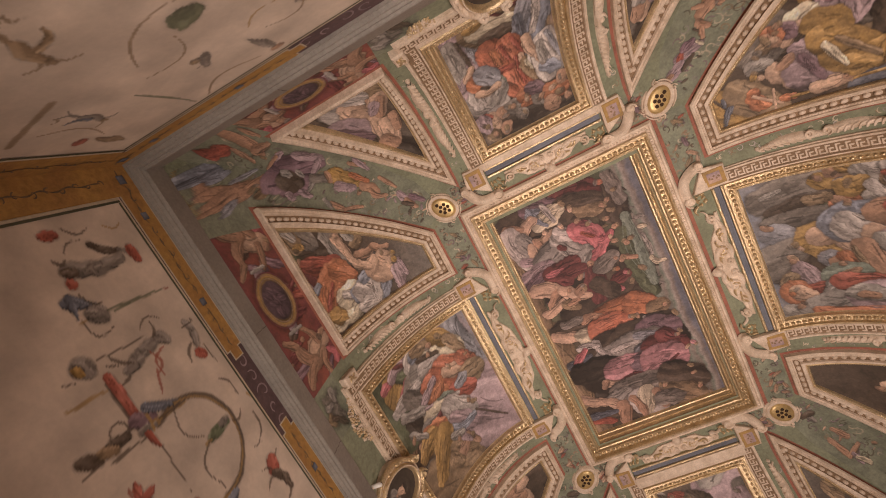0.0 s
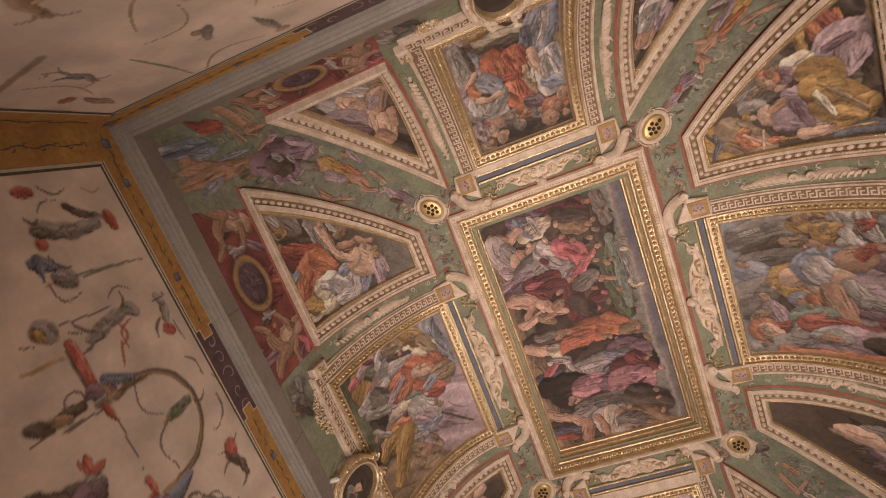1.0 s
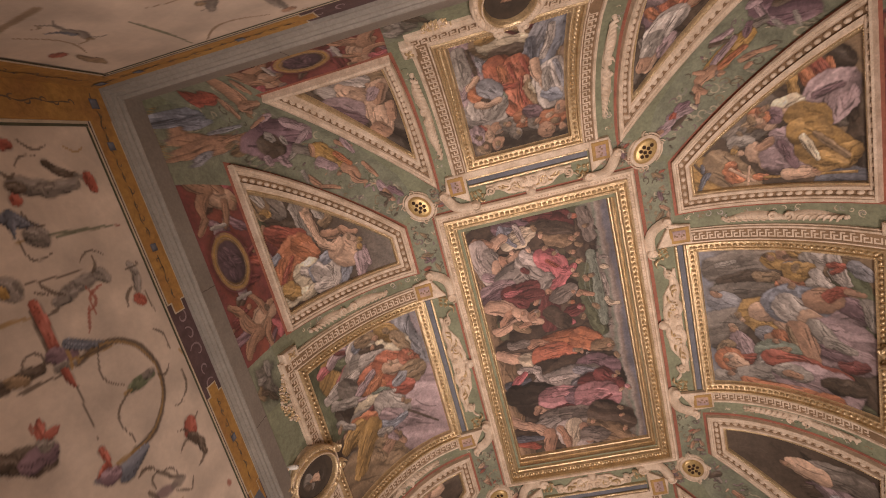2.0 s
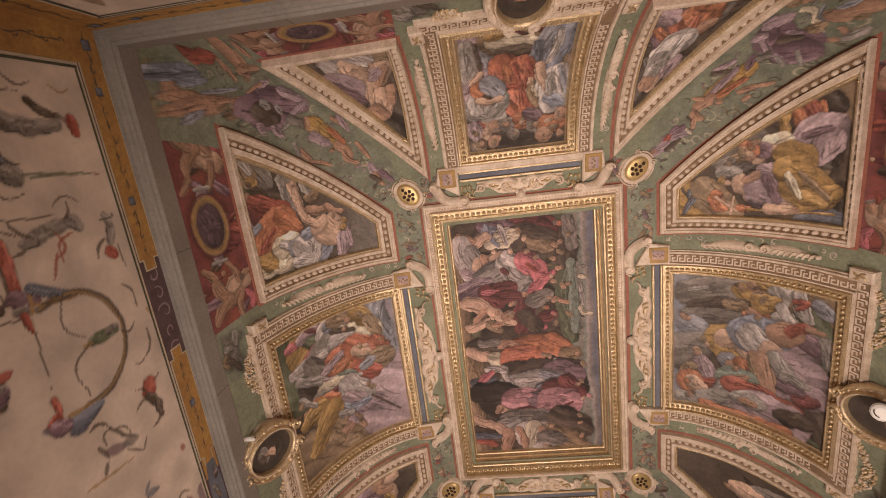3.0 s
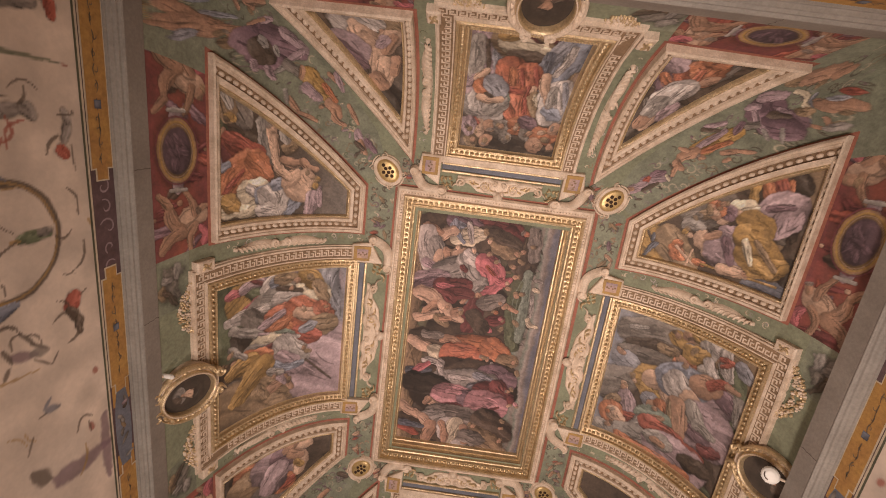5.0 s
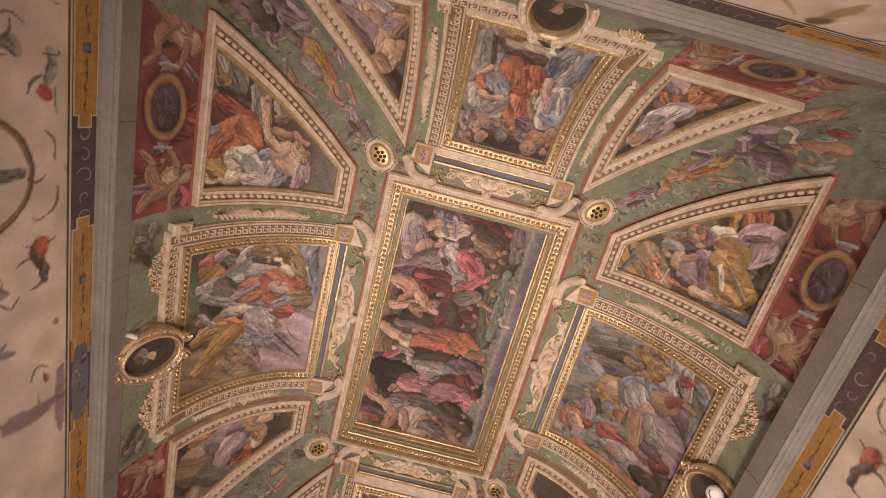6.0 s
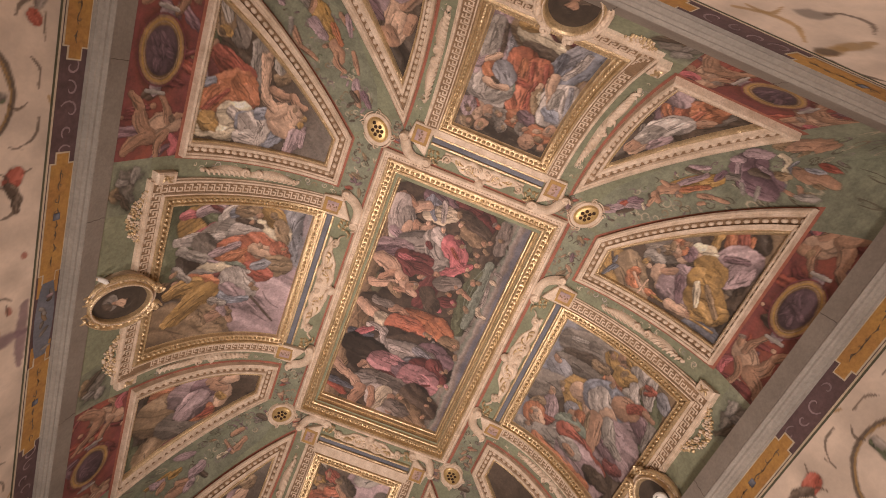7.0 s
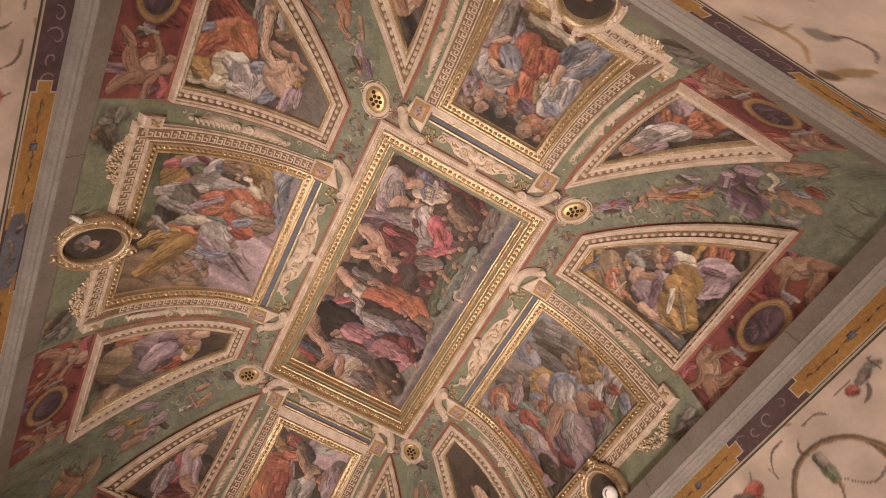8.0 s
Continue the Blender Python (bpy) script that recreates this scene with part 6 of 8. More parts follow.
CORNER_WEST = (((2.198, 0.019, 1.654, 0.252, 0.004, 0.003, 0, "y"), (2.034, 0.049, 1.85, 0.063, 0.143, 0.092, -0.07, "b"), (1.963, 0.089, 1.944, 0.047, 0.082, 0.06, 0, "B"), (1.892, 0.109, 1.782, 0.15, 0.033, 0.035, 0, "f"), (1.794, 0.142, 1.683, 0.155, 0.079, 0.099, 0, "f"), (1.694, 0.157, 1.637, 0.144, 0.142, 0.159, 0, "f"), (1.66, 0.139, 1.6, 0.135, 0.115, 0.096, 0, "f"), (1.653, 0.166, 1.64, 0.229, 0.057, 0.04, 0, "f"), (1.658, 0.216, 1.665, 0.245, 0.047, 0.036, 0, "f"),)
    + ((1.617, 0.194, 1.572, 0.251, 0.055, 0.045, 0, "s"), (1.738, 0.081, 1.667, 0.003, 0.053, 0.035, 0, "s"), (1.624, 0.102, 1.585, 0.037, 0.05, 0.041, 0, "f"), (1.503, 0.129, 1.492, 0.093, 0.107, 0.099, 0, "t"), (1.592, 0.073, 1.523, 0.094, 0.049, 0.043, 0, "f"), (1.942, -0.078, 1.755, -0.164, 0.096, 0.06, 0, "r"), (1.656, -0.266, 1.582, -0.169, 0.121, 0.105, 0, "f"), (1.621, -0.155, 1.491, -0.244, 0.064, 0.037, 0, "f"), (1.728, -0.136, 1.668, -0.076, 0.064, 0.049, 0, "f"),)
    + ((1.566, -0.318, 1.526, -0.302, 0.052, 0.039, 0, "f"), (1.48, 0.016, 1.284, 0.036, 0.246, 0.223, 0, "p"), (1.406, -0.084, 1.198, -0.173, 0.187, 0.167, 0, "p"), (1.504, -0.114, 1.436, -0.185, 0.049, 0.033, 0, "P"), (1.431, 0.021, 1.303, 0.066, 0.152, 0.098, 0, "D"), (1.452, -0.008, 1.404, 0.002, 0.073, 0.051, 0, "N"), (1.341, -0.038, 1.307, -0.016, 0.056, 0.043, 0, "N"), (1.341, -0.18, 1.159, -0.214, 0.08, 0.058, 0, "P"), (1.177, -0.182, 1.227, -0.035, 0.054, 0.042, 0, "P"),)
    + ((1.337, 0.121, 1.27, 0.151, 0.041, 0.036, 0, "P"), (1.257, 0.095, 1.172, 0.119, 0.048, 0.042, 0, "P"), (1.227, -0.035, 1.206, 0.076, 0.043, 0.034, 0, "N"), (1.48, -0.146, 1.582, -0.017, 0.026, 0.021, 0, "f"), (1.223, -0.011, 1.088, -0.045, 0.083, 0.082, 0, "n"), (1.071, -0.079, 0.953, -0.082, 0.136, 0.156, 0, "y"), (0.953, -0.082, 0.803, -0.074, 0.115, 0.084, 0, "y"), (1.005, -0.003, 0.882, -0.007, 0.094, 0.077, 0, "P"), (0.795, -0.05, 0.692, -0.047, 0.104, 0.094, 0, "f"),)
    + ((0.735, -0.025, 0.608, -0.033, 0.061, 0.042, -0.23, "f"), (0.685, -0.162, 0.543, -0.126, 0.051, 0.036, 0, "f"), (1.119, -0.083, 1.082, -0.021, 0.061, 0.051, 0, "f"), (0.917, -0.126, 0.79, -0.108, 0.062, 0.052, 0, "o"), (0.942, -0.219, 0.834, -0.246, 0.049, 0.039, 0, "f"), (0.907, -0.261, 0.8, -0.211, 0.05, 0.041, 0, "P"), (1, 0.139, 0.869, 0.16, 0.039, 0.032, 0, "f"), (0.869, 0.16, 0.755, 0.114, 0.041, 0.033, 0, "f"), (1.063, 0.116, 0.973, 0.176, 0.03, 0.024, 0, "N"),)
    + ((0.491, -0.068, 0.373, -0.045, 0.083, 0.062, 0, "P"), (0.427, -0.045, 0.329, -0.011, 0.062, 0.05, 0, "f"), (0.395, -0.091, 0.288, -0.094, 0.062, 0.051, 0, "p"), (0.437, -0.01, 0.362, -0.022, 0.05, 0.041, 0, "D"), (0.123, -0.302, 0.037, -0.294, 0.05, 0.039, 0, "P"), (0.034, -0.238, 0.039, -0.148, 0.058, 0.049, 0, "f"),))
CORNER_EAST = (((1.399, -0.242, 1.51, -0.165, 0.066, 0.049, 0, "t"), (1.497, -0.202, 1.629, -0.166, 0.113, 0.099, 0, "f"), (1.642, -0.142, 1.683, -0.148, 0.076, 0.066, 0, "f"), (1.584, 0.012, 1.575, 0.061, 0.058, 0.041, 0, "f"), (1.569, 0.056, 1.641, 0.063, 0.105, 0.098, 0, "f"), (1.617, 0.07, 1.673, 0.091, 0.103, 0.086, 0, "f"), (1.506, 0.112, 1.453, 0.173, 0.026, 0.02, 0, "f"), (1.727, 0.023, 1.757, 0.039, 0.063, 0.055, 0, "r"), (1.575, -0.038, 1.433, 0.106, 0.046, 0.014, 0, "s"),)
    + ((1.416, 0.119, 1.44, 0.164, 0.034, 0.025, 0, "f"), (1.635, 0.028, 1.69, 0.048, 0.043, 0.035, 0, "s"), (1.447, 0.169, 1.514, 0.171, 0.046, 0.038, 0, "N"), (1.449, -0.142, 1.459, 0.073, 0.034, 0.035, -0.36, "e"), (1.252, -0.135, 1.362, 0.049, 0.216, 0.208, 0, "p"), (1.277, 0.034, 1.331, 0.104, 0.181, 0.17, 0, "p"), (1.265, -0.213, 1.392, -0.142, 0.077, 0.06, 0, "P"), (1.22, -0.182, 1.236, 0.056, 0.039, 0.032, 0, "P"), (1.368, -0.048, 1.42, 0.014, 0.041, 0.035, 0, "P"),)
    + ((1.227, 0.049, 1.199, 0.107, 0.033, 0.026, 0, "N"), (1.306, 0.085, 1.228, 0.156, 0.022, 0.017, 0, "N"), (1.187, -0.184, 1.252, -0.144, 0.057, 0.048, 0, "P"), (1.453, 0.041, 1.492, 0.046, 0.064, 0.056, 0, "t"), (1.137, -0.049, 1.225, -0.007, 0.071, 0.062, 0, "n"), (1.317, -0.038, 1.389, 0.027, 0.064, 0.043, 0, "D"), (0.793, -0.056, 1.018, -0.037, 0.134, 0.164, 0, "y"), (1.018, -0.037, 1.112, -0.016, 0.118, 0.094, 0, "y"), (0.842, -0.013, 1.026, 0.024, 0.058, 0.041, 0, "o"),)
    + ((0.843, -0.072, 1.03, -0.083, 0.064, 0.054, 0, "P"), (0.709, -0.069, 0.809, -0.041, 0.104, 0.093, 0, "f"), (0.657, -0.055, 0.666, 0.015, 0.07, 0.057, 0, "f"), (0.636, -0.011, 0.58, 0.031, 0.046, 0.03, 0, "f"), (0.76, -0.084, 0.721, -0.149, 0.039, 0.03, 0, "f"), (1.096, -0.03, 1.141, -0.072, 0.063, 0.053, 0, "p"), (0.943, 0.069, 1.024, 0.106, 0.051, 0.038, 0, "f"), (1.024, 0.106, 1.076, 0.145, 0.039, 0.034, 0, "f"), (0.936, 0.119, 0.899, 0.117, 0.032, 0.024, 0, "f"),)
    + ((0.923, -0.2, 1.044, -0.151, 0.05, 0.041, 0, "P"), (0.901, -0.192, 0.997, -0.11, 0.037, 0.028, 0, "D"), (0.396, -0.07, 0.537, 0.025, 0.08, 0.064, 0, "P"), (0.384, -0.049, 0.442, -0.061, 0.052, 0.041, 0, "r"), (0.261, -0.065, 0.371, -0.028, 0.082, 0.071, 0, "P"), (0.47, -0.066, 0.548, -0.027, 0.061, 0.051, 0, "p"), (0.197, -0.092, 0.283, -0.058, 0.051, 0.041, 0, "f"), (0.349, 0.004, 0.464, 0.023, 0.043, 0.032, 0, "D"), (0.551, 0.007, 0.537, 0.055, 0.023, 0.02, 0, "e"),))
CORNER_SOUTH = (((1.518, 0.001, 1.294, -0.006, 0.04, 0.033, 0, "y"), (1.468, -0.008, 1.362, -0.035, 0.069, 0.049, 0, "P"), (1.326, -0.165, 1.18, -0.165, 0.078, 0.067, 0, "f"), (1.239, -0.119, 1.133, -0.149, 0.049, 0.039, 0, "f"), (1.049, 0.037, 1.107, 0.082, 0.12, 0.116, 0, "P"), (1.066, -0.095, 0.969, -0.217, 0.053, 0.037, 0, "D"), (1.093, -0.126, 0.98, -0.114, 0.09, 0.079, 0, "P"), (0.679, -0.166, 0.548, -0.138, 0.068, 0.058, 0, "f"), (0.703, -0.176, 0.736, -0.053, 0.048, 0.04, 0, "f"),)
    + ((0.788, -0.166, 0.718, -0.142, 0.046, 0.035, 0, "P"), (1.815, -0.12, 1.578, -0.21, 0.087, 0.067, 0, "f"), (1.642, -0.22, 1.666, -0.226, 0.077, 0.065, 0, "f"), (1.564, -0.182, 1.552, -0.159, 0.128, 0.103, 0, "t"), (1.36, -0.056, 1.41, -0.072, 0.061, 0.049, 0, "f"), (0.303, -0.025, 0.376, -0.036, 0.06, 0.047, 0, "n"), (0.837, -0.142, 0.752, -0.152, 0.043, 0.033, 0, "e"), (1.818, -0.072, 1.626, -0.185, 0.042, 0.035, 0, "f"), (0.645, -0.037, 0.529, -0.04, 0.056, 0.046, 0, "f"),)
    + ((0.32, 0.017, 0.278, -0.055, 0.071, 0.048, 0, "D"), (1.164, -0.194, 1.094, -0.19, 0.067, 0.056, 0, "P"), (1.293, -0.036, 1.192, -0.043, 0.054, 0.043, 0, "y"),))


def groin_band(corner, seed, figures):
    ob = thing("painted_band", "green fresco band with small ochre, violet and flesh painted ornaments", "fresco", "bands along the groins")
    ds = np.linspace(0.14, 2.16, 330)
    f = np.linspace(-1, 1, 121)
    wide = np.interp(ds, [0.14, 0.4, 2.16], [0.10, 0.22, 0.42])
    paint = Fresco(np.repeat(ds[:, None], 121, 1), wide[:, None] * f[None], seed)
    paint.back(((0, "m"), (1, "m")), paint.x * 0)
    rng = paint.rng
    for _ in range(120):
        d = rng.uniform(0.2, 2.0)
        lat = rng.uniform(-1, 1) * (0.10 + 0.10 * d / 1.2)
        p = spiral(d, lat, rng.uniform(0.015, 0.05), rng.uniform(0.4, 1.1), rng.uniform(0, 6), rng.choice((-1, 1)), 9)
        paint.stroke(p, 0.011, rng.choice("eDtpeNDg"), 0.75)
    for k in ((0.22, -0.09, 0.62, 0.09, 12, 0.022, "pfDPF"), (0.7, -0.2, 1.55, 0.2, 30, 0.013, "efDNp")):
        paint.crowd(*k, lambda u, v: (u, v))
    paint.limbs(figures, lambda u, v: (u, v), 0.86)
    paint.tips(((0.82, 0.02, "f"), (1.58, 0.12, "t"), (1.58, -0.12, "t")), lambda u, v: (u, v), 0.03)
    paint.sheet("painted_ground", corner, 0.0025, groin, ob, "weathered green ground with small painted figures and scrolls")


for k, corner in enumerate(((-1, -1), (1, -1), (-1, 1), (1, 1))):
    groin_band(corner, 80 + k, (CORNER_WEST, CORNER_EAST, CORNER_SOUTH, CORNER_SOUTH)[k])

# little painted ornaments on the green ground beside the frames
for k, (face, half) in enumerate((("L", 1), ("R", 1), ("T", 0), ("B", 0))):
    ob = thing("painted_border", "green fresco border with grey and brown painted ornaments", "fresco", "borders beside the frames")
    rng = random.Random(100 + k)
    bm = bmesh.new()
    lay = bm.loops.layers.float_color.new("paint")
    lane = 0.93 if half else 0.68
    for sign in (-1, 1):
        for i in range(34):
            a, l = sign * (lane + rng.uniform(-0.025, 0.025)), rng.uniform(arc(face, 8), arc(face, 60))
            ribbon(bm, spiral(a, l, rng.uniform(0.012, 0.03), rng.uniform(0.4, 1.0), rng.uniform(0, 6), rng.choice((-1, 1)), 8), 0.007, 0.0015, 0, True, lay, HUES[rng.choice("eeNgwt")])
    tagged(part("scrollwork", wrap(bm, face), PAINT, ob, "thin painted scrolls"), kind="stuff")
    at = 0.80 if half else 0.60
    for sign in (-1, 1):
        paint = field(face, (sign * (at - 0.2), sign * (at + 0.2), 70.2), (sign * (at - 0.2), sign * (at + 0.2), 80), 0.007, 110 + k)
        paint.back(((0, "m"), (1, "m")), paint.x * 0)
        l0 = arc(face, 76)
        for da, dl, r, q, t, c in ((0, -0.02, 0.12, 0.06, 30, "n"), (0.05, -0.07, 0.06, 0.05, 0, "N"), (-0.06, 0.06, 0.07, 0.05, 0, "t"), (-0.10, 0.0, 0.09, 0.03, 40, "D"), (0.02, 0.02, 0.05, 0.03, 80, "N")):
            paint.patch(sign * (at + da), l0 + dl, r, q, sign * t, c, 1.0, 0.4, 0.5, 0.9, 0.85)
        paint.sheet("painted_ground", face, 0.0015, place, ob, "grey painted creature shape")


def on_vault(face, x, y, h):
    """A point over a place in plan, near the crown."""
    mm = min(0.99, max((abs(x) - X0) / AX, (abs(y) - Y0) / AY, 0))
    return (x, y, ZC - BZ * (1 - math.sqrt(1 - mm * mm)) - h)


for k, (sx, sy) in enumerate(((-1, -1), (1, -1), (-1, 1), (1, 1))):
    ob = thing("painted_crown_corner", "green fresco strip with small pink and brown painted shapes", "fresco", "strips at the crown's corners")
    for x0, x1, y0, y1 in ((0.885, 1.10, 0.92, 1.43), (0.60, 0.86, 1.46, 1.68)):
        gx, gy = np.meshgrid(np.linspace(sx * x0, sx * x1, 50), np.linspace(sy * y0, sy * y1, 80))
        paint = Fresco(gx, gy, 150 + k)
        paint.back(((0, "m"), (1, "m")), gx * 0)
        rng = paint.rng
        for _ in range(40):
            p = spiral(sx * rng.uniform(x0, x1), sy * rng.uniform(y0, y1), rng.uniform(0.012, 0.035), rng.uniform(0.4, 1.0), rng.uniform(0, 6), rng.choice((-1, 1)), 8)
            paint.stroke(p, 0.012, rng.choice("DtDfpDe"), 0.85)
        for _ in range(9):
            cx, cy = sx * rng.uniform(x0 + 0.05, x1 - 0.03), sy * rng.uniform(y0 + 0.04, y1 - 0.04)
            r = rng.uniform(0.025, 0.05)
            paint.patch(cx, cy, r, r * 0.4, rng.uniform(0, 180), rng.choice("fftpFr"), 0.8, 0.35, 0.5, 0.95, 0.85)
        paint.sheet("painted_ground", "", 0.0015, on_vault, ob)

# ---------------------------------------------------------------- stucco work round the framed pictures


def slab(bm, pts, h0, h1, edge=0.006):
    """A raised plate over a closed flat outline, with a small bevel."""
    n = len(pts)
    rings = [[bm.verts.new((p.x, p.y, h)) for p in inset(pts, w)] for w, h in ((0, h0), (0, h1 - edge), (edge, h1))]
    for r0, r1 in zip(rings, rings[1:]):
        for i in range(n):
            bm.faces.new((r0[i], r0[(i + 1) % n], r1[(i + 1) % n], r1[i]))
    bm.faces.new(rings[-1])


def rect(a0, l0, a1, l1):
    return [Vector(p) for p in ((a0, l0), (a1, l0), (a1, l1), (a0, l1))]


def thin_slab(pts, h):
    bm = bmesh.new()
    slab(bm, pts, 0.0, h, 0.004)
    return bm


def crown_stucco(face):
    """The crest between the middle picture and a side picture: strip, volutes, scrolls, knob."""
    long = face in "LR"
    half, top = (0.70, arc(face, FRAMES[face]["canvas"][0][1]) - 0.137) if long else (0.50, arc(face, 10.2))
    ob = thing("stucco_crest", "cream and gilt stucco crest with scrolls and volutes on green", "stucco", "crests round the middle picture")
    part("blue_strip", wrap(thin_slab(rect(-half, top - 0.022, half, top + 0.022), 0.02), face), BLUE, ob, "flat blue-grey strip")
    rest = arc(face, FRAMES[face]["canvas"][0][1]) - 0.102
    if rest > top + 0.05:
        part("crown_fillet", wrap(thin_slab(rect(-half - 0.02, top + 0.045, half + 0.02, rest), 0.045), face), CREAM, ob, "cream fillet above the frame")
    for l in (top - 0.034, top + 0.034):
        part("gilt_fillet", wrap(thin_slab(rect(-half, l - 0.010, half, l + 0.010), 0.034), face), GOLD, ob, "gilded fillet")
    lo, hi = (-0.055, top - 0.06) if long else (0.035, top - 0.06)
    mid = (lo + hi) / 2
    for s in (-1, 1):
        bm = bmesh.new()
        flare = [Vector((s * a, l)) for a, l in ((half + 0.012, lo + 0.035), (half + 0.20, lo + 0.155), (half + 0.175, top + 0.10), (half + 0.012, top + 0.10))]
        slab(bm, flare, 0, 0.05, 0.01)
        block = part("corner_block", wrap(bm, face), CREAM, ob, "cream corner block")
        for name, in0, in1, l0, l1, h, keys, text in (("ochre_tablet", 0.03, 0.165, top - 0.075, top + 0.085, 0.058, "yy", "ochre painted tablet"), ("tablet_panel", 0.055, 0.140, top - 0.05, top + 0.055, 0.062, "FP", "pale pink panel of the tablet")):
            bm = bmesh.new()
            a0, a1 = sorted((s * (half + in0), s * (half + in1)))
            slab(bm, rect(a0, l0, a1, l1), 0.05, h, 0.003)
            part(name, wrap(ground(bm, ((0, keys[0]), (1, keys[1])), lambda x, y: (abs(x) - half - 0.045) / 0.095), face), PAINT, block, text)
        bm = bmesh.new()
        for i in range(5):
            dome(bm, s * (half + 0.097) + 0.012 * math.sin(i * 2.4), top - 0.035 + i * 0.018, 0.013, 0.010, 0.061, 0.004, i, 7)
        part("tablet_ornament", wrap(bm, face), TAN, block, "small brown ornament on the tablet", True)
        bm = bmesh.new()
        path = curve((s * (half + 0.225), lo + 0.14), (s * (half - 0.02), lo - 0.012), 0.24 * s, 14)
        ribbon(bm, path, 0.086, 0.02, 0.05, False)
        ribbon(bm, path, 0.03, 0.066, 0.010, False)
        for end, r in ((path[0], 0.042), (path[-1], 0.046)):
            dome(bm, end.x, end.y, r, r, 0.02, 0.06, 0, 16)
            ribbon(bm, spiral(end.x, end.y, r * 1.05, 1.4, 0, s), 0.015, 0.06, 0.022, False)
        part("volute", wrap(bm, face), CREAM, ob, "cream scrolled volute", True)
        bm = bmesh.new()
        rng = random.Random(5)
        for i in range(16):
            dome(bm, s * (half - 0.05 + rng.uniform(-0.05, 0.045)), mid + rng.uniform(-0.04, 0.04), 0.018, 0.009, 0.0, 0.03, rng.uniform(0, 3), 6)
        part("gilt_leaf", wrap(bm, face), GOLD, ob, "tuft of gilded leaves", True)
        x = s * half
        for f0, l0, f1, l1, bow, w in ((0.30, hi - 0.03, 0.66, hi - 0.035, 0.10, 0.05), (0.05, lo + 0.03, 0.30, mid + 0.02, -0.18, 0.045), (0.10, hi - 0.02, 0.34, hi - 0.03, 0.12, 0.05), (0.66, mid - 0.02, 0.80, lo + 0.03, 0.3, 0.016)):
            bm = bmesh.new()
            ribbon(bm, curve((x * f0, l0), (x * f1, l1), bow * s, 10), w, 0.016, 0.026)
            part("leaf_scroll", wrap(bm, face), CREAM, ob, "cream stucco leaf", True)
        for f, l, r, turn in ((0.24, mid, 0.052, 1.0), (0.65, mid + 0.012, 0.042, 4.0), (0.08, hi - 0.04, 0.026, 2.0)):
            bm = bmesh.new()
            ribbon(bm, spiral(x * f, l, r, 1.5, turn, s), 0.021, 0.014, 0.040)
            dome(bm, x * f, l, r * 0.3, r * 0.3, 0.016, 0.026, 0, 8)
            part("scroll", wrap(bm, face), CREAM, ob, "cream stucco scroll", True)
        for f, l, dl in ((0.14, mid, 0.03), (0.19, mid + 0.02, 0.03), (0.40, hi - 0.035, 0.018), (0.46, hi - 0.04, 0.018), (0.33, mid + 0.01, -0.03), (0.82, lo + 0.025, 0.012)):
            bm = bmesh.new()
            ribbon(bm, curve((x * (f + 0.05), l + dl), (x * (f - 0.05), l - dl), 0.3 * s, 7), 0.020, 0.026, 0.022)
            part("gilt_vein", wrap(bm, face), GOLD, ob, "gilt vein on the scroll", True)
    half_line = [(0.0, lo - 0.005), (0.07, lo + 0.01), (0.14, lo + 0.015), (0.22, mid - 0.06), (0.31, mid - 0.05), (0.37, mid - 0.02), (0.43, hi - 0.065), (0.54, hi - 0.05), (0.60, hi - 0.02), (0.60, hi)]
    plate_line = [Vector((half * f * 1.2, l)) for f, l in half_line] + [Vector((-half * f * 1.2, l)) for f, l in half_line[:0:-1]]
    bm = bmesh.new()
    slab(bm, plate_line, 0.0, 0.022, 0.006)
    part("bracket_plate", wrap(bm, face), CREAM, ob, "cream stucco bracket plate")
    bm = bmesh.new()
    dome(bm, 0, lo - 0.01, 0.042, 0.045, 0.03, 0.055, 0, 12)
    dome(bm, -0.03, lo + 0.02, 0.022, 0.03, 0.02, 0.04, 0.4, 8)
    dome(bm, 0.03, lo + 0.02, 0.022, 0.03, 0.02, 0.04, -0.4, 8)
    part("knob", wrap(bm, face), CREAM, ob, "cream stucco knob", True)


def hash_of(face, s):
    return "LRTB".index(face) * 2 + (s > 0) + 900


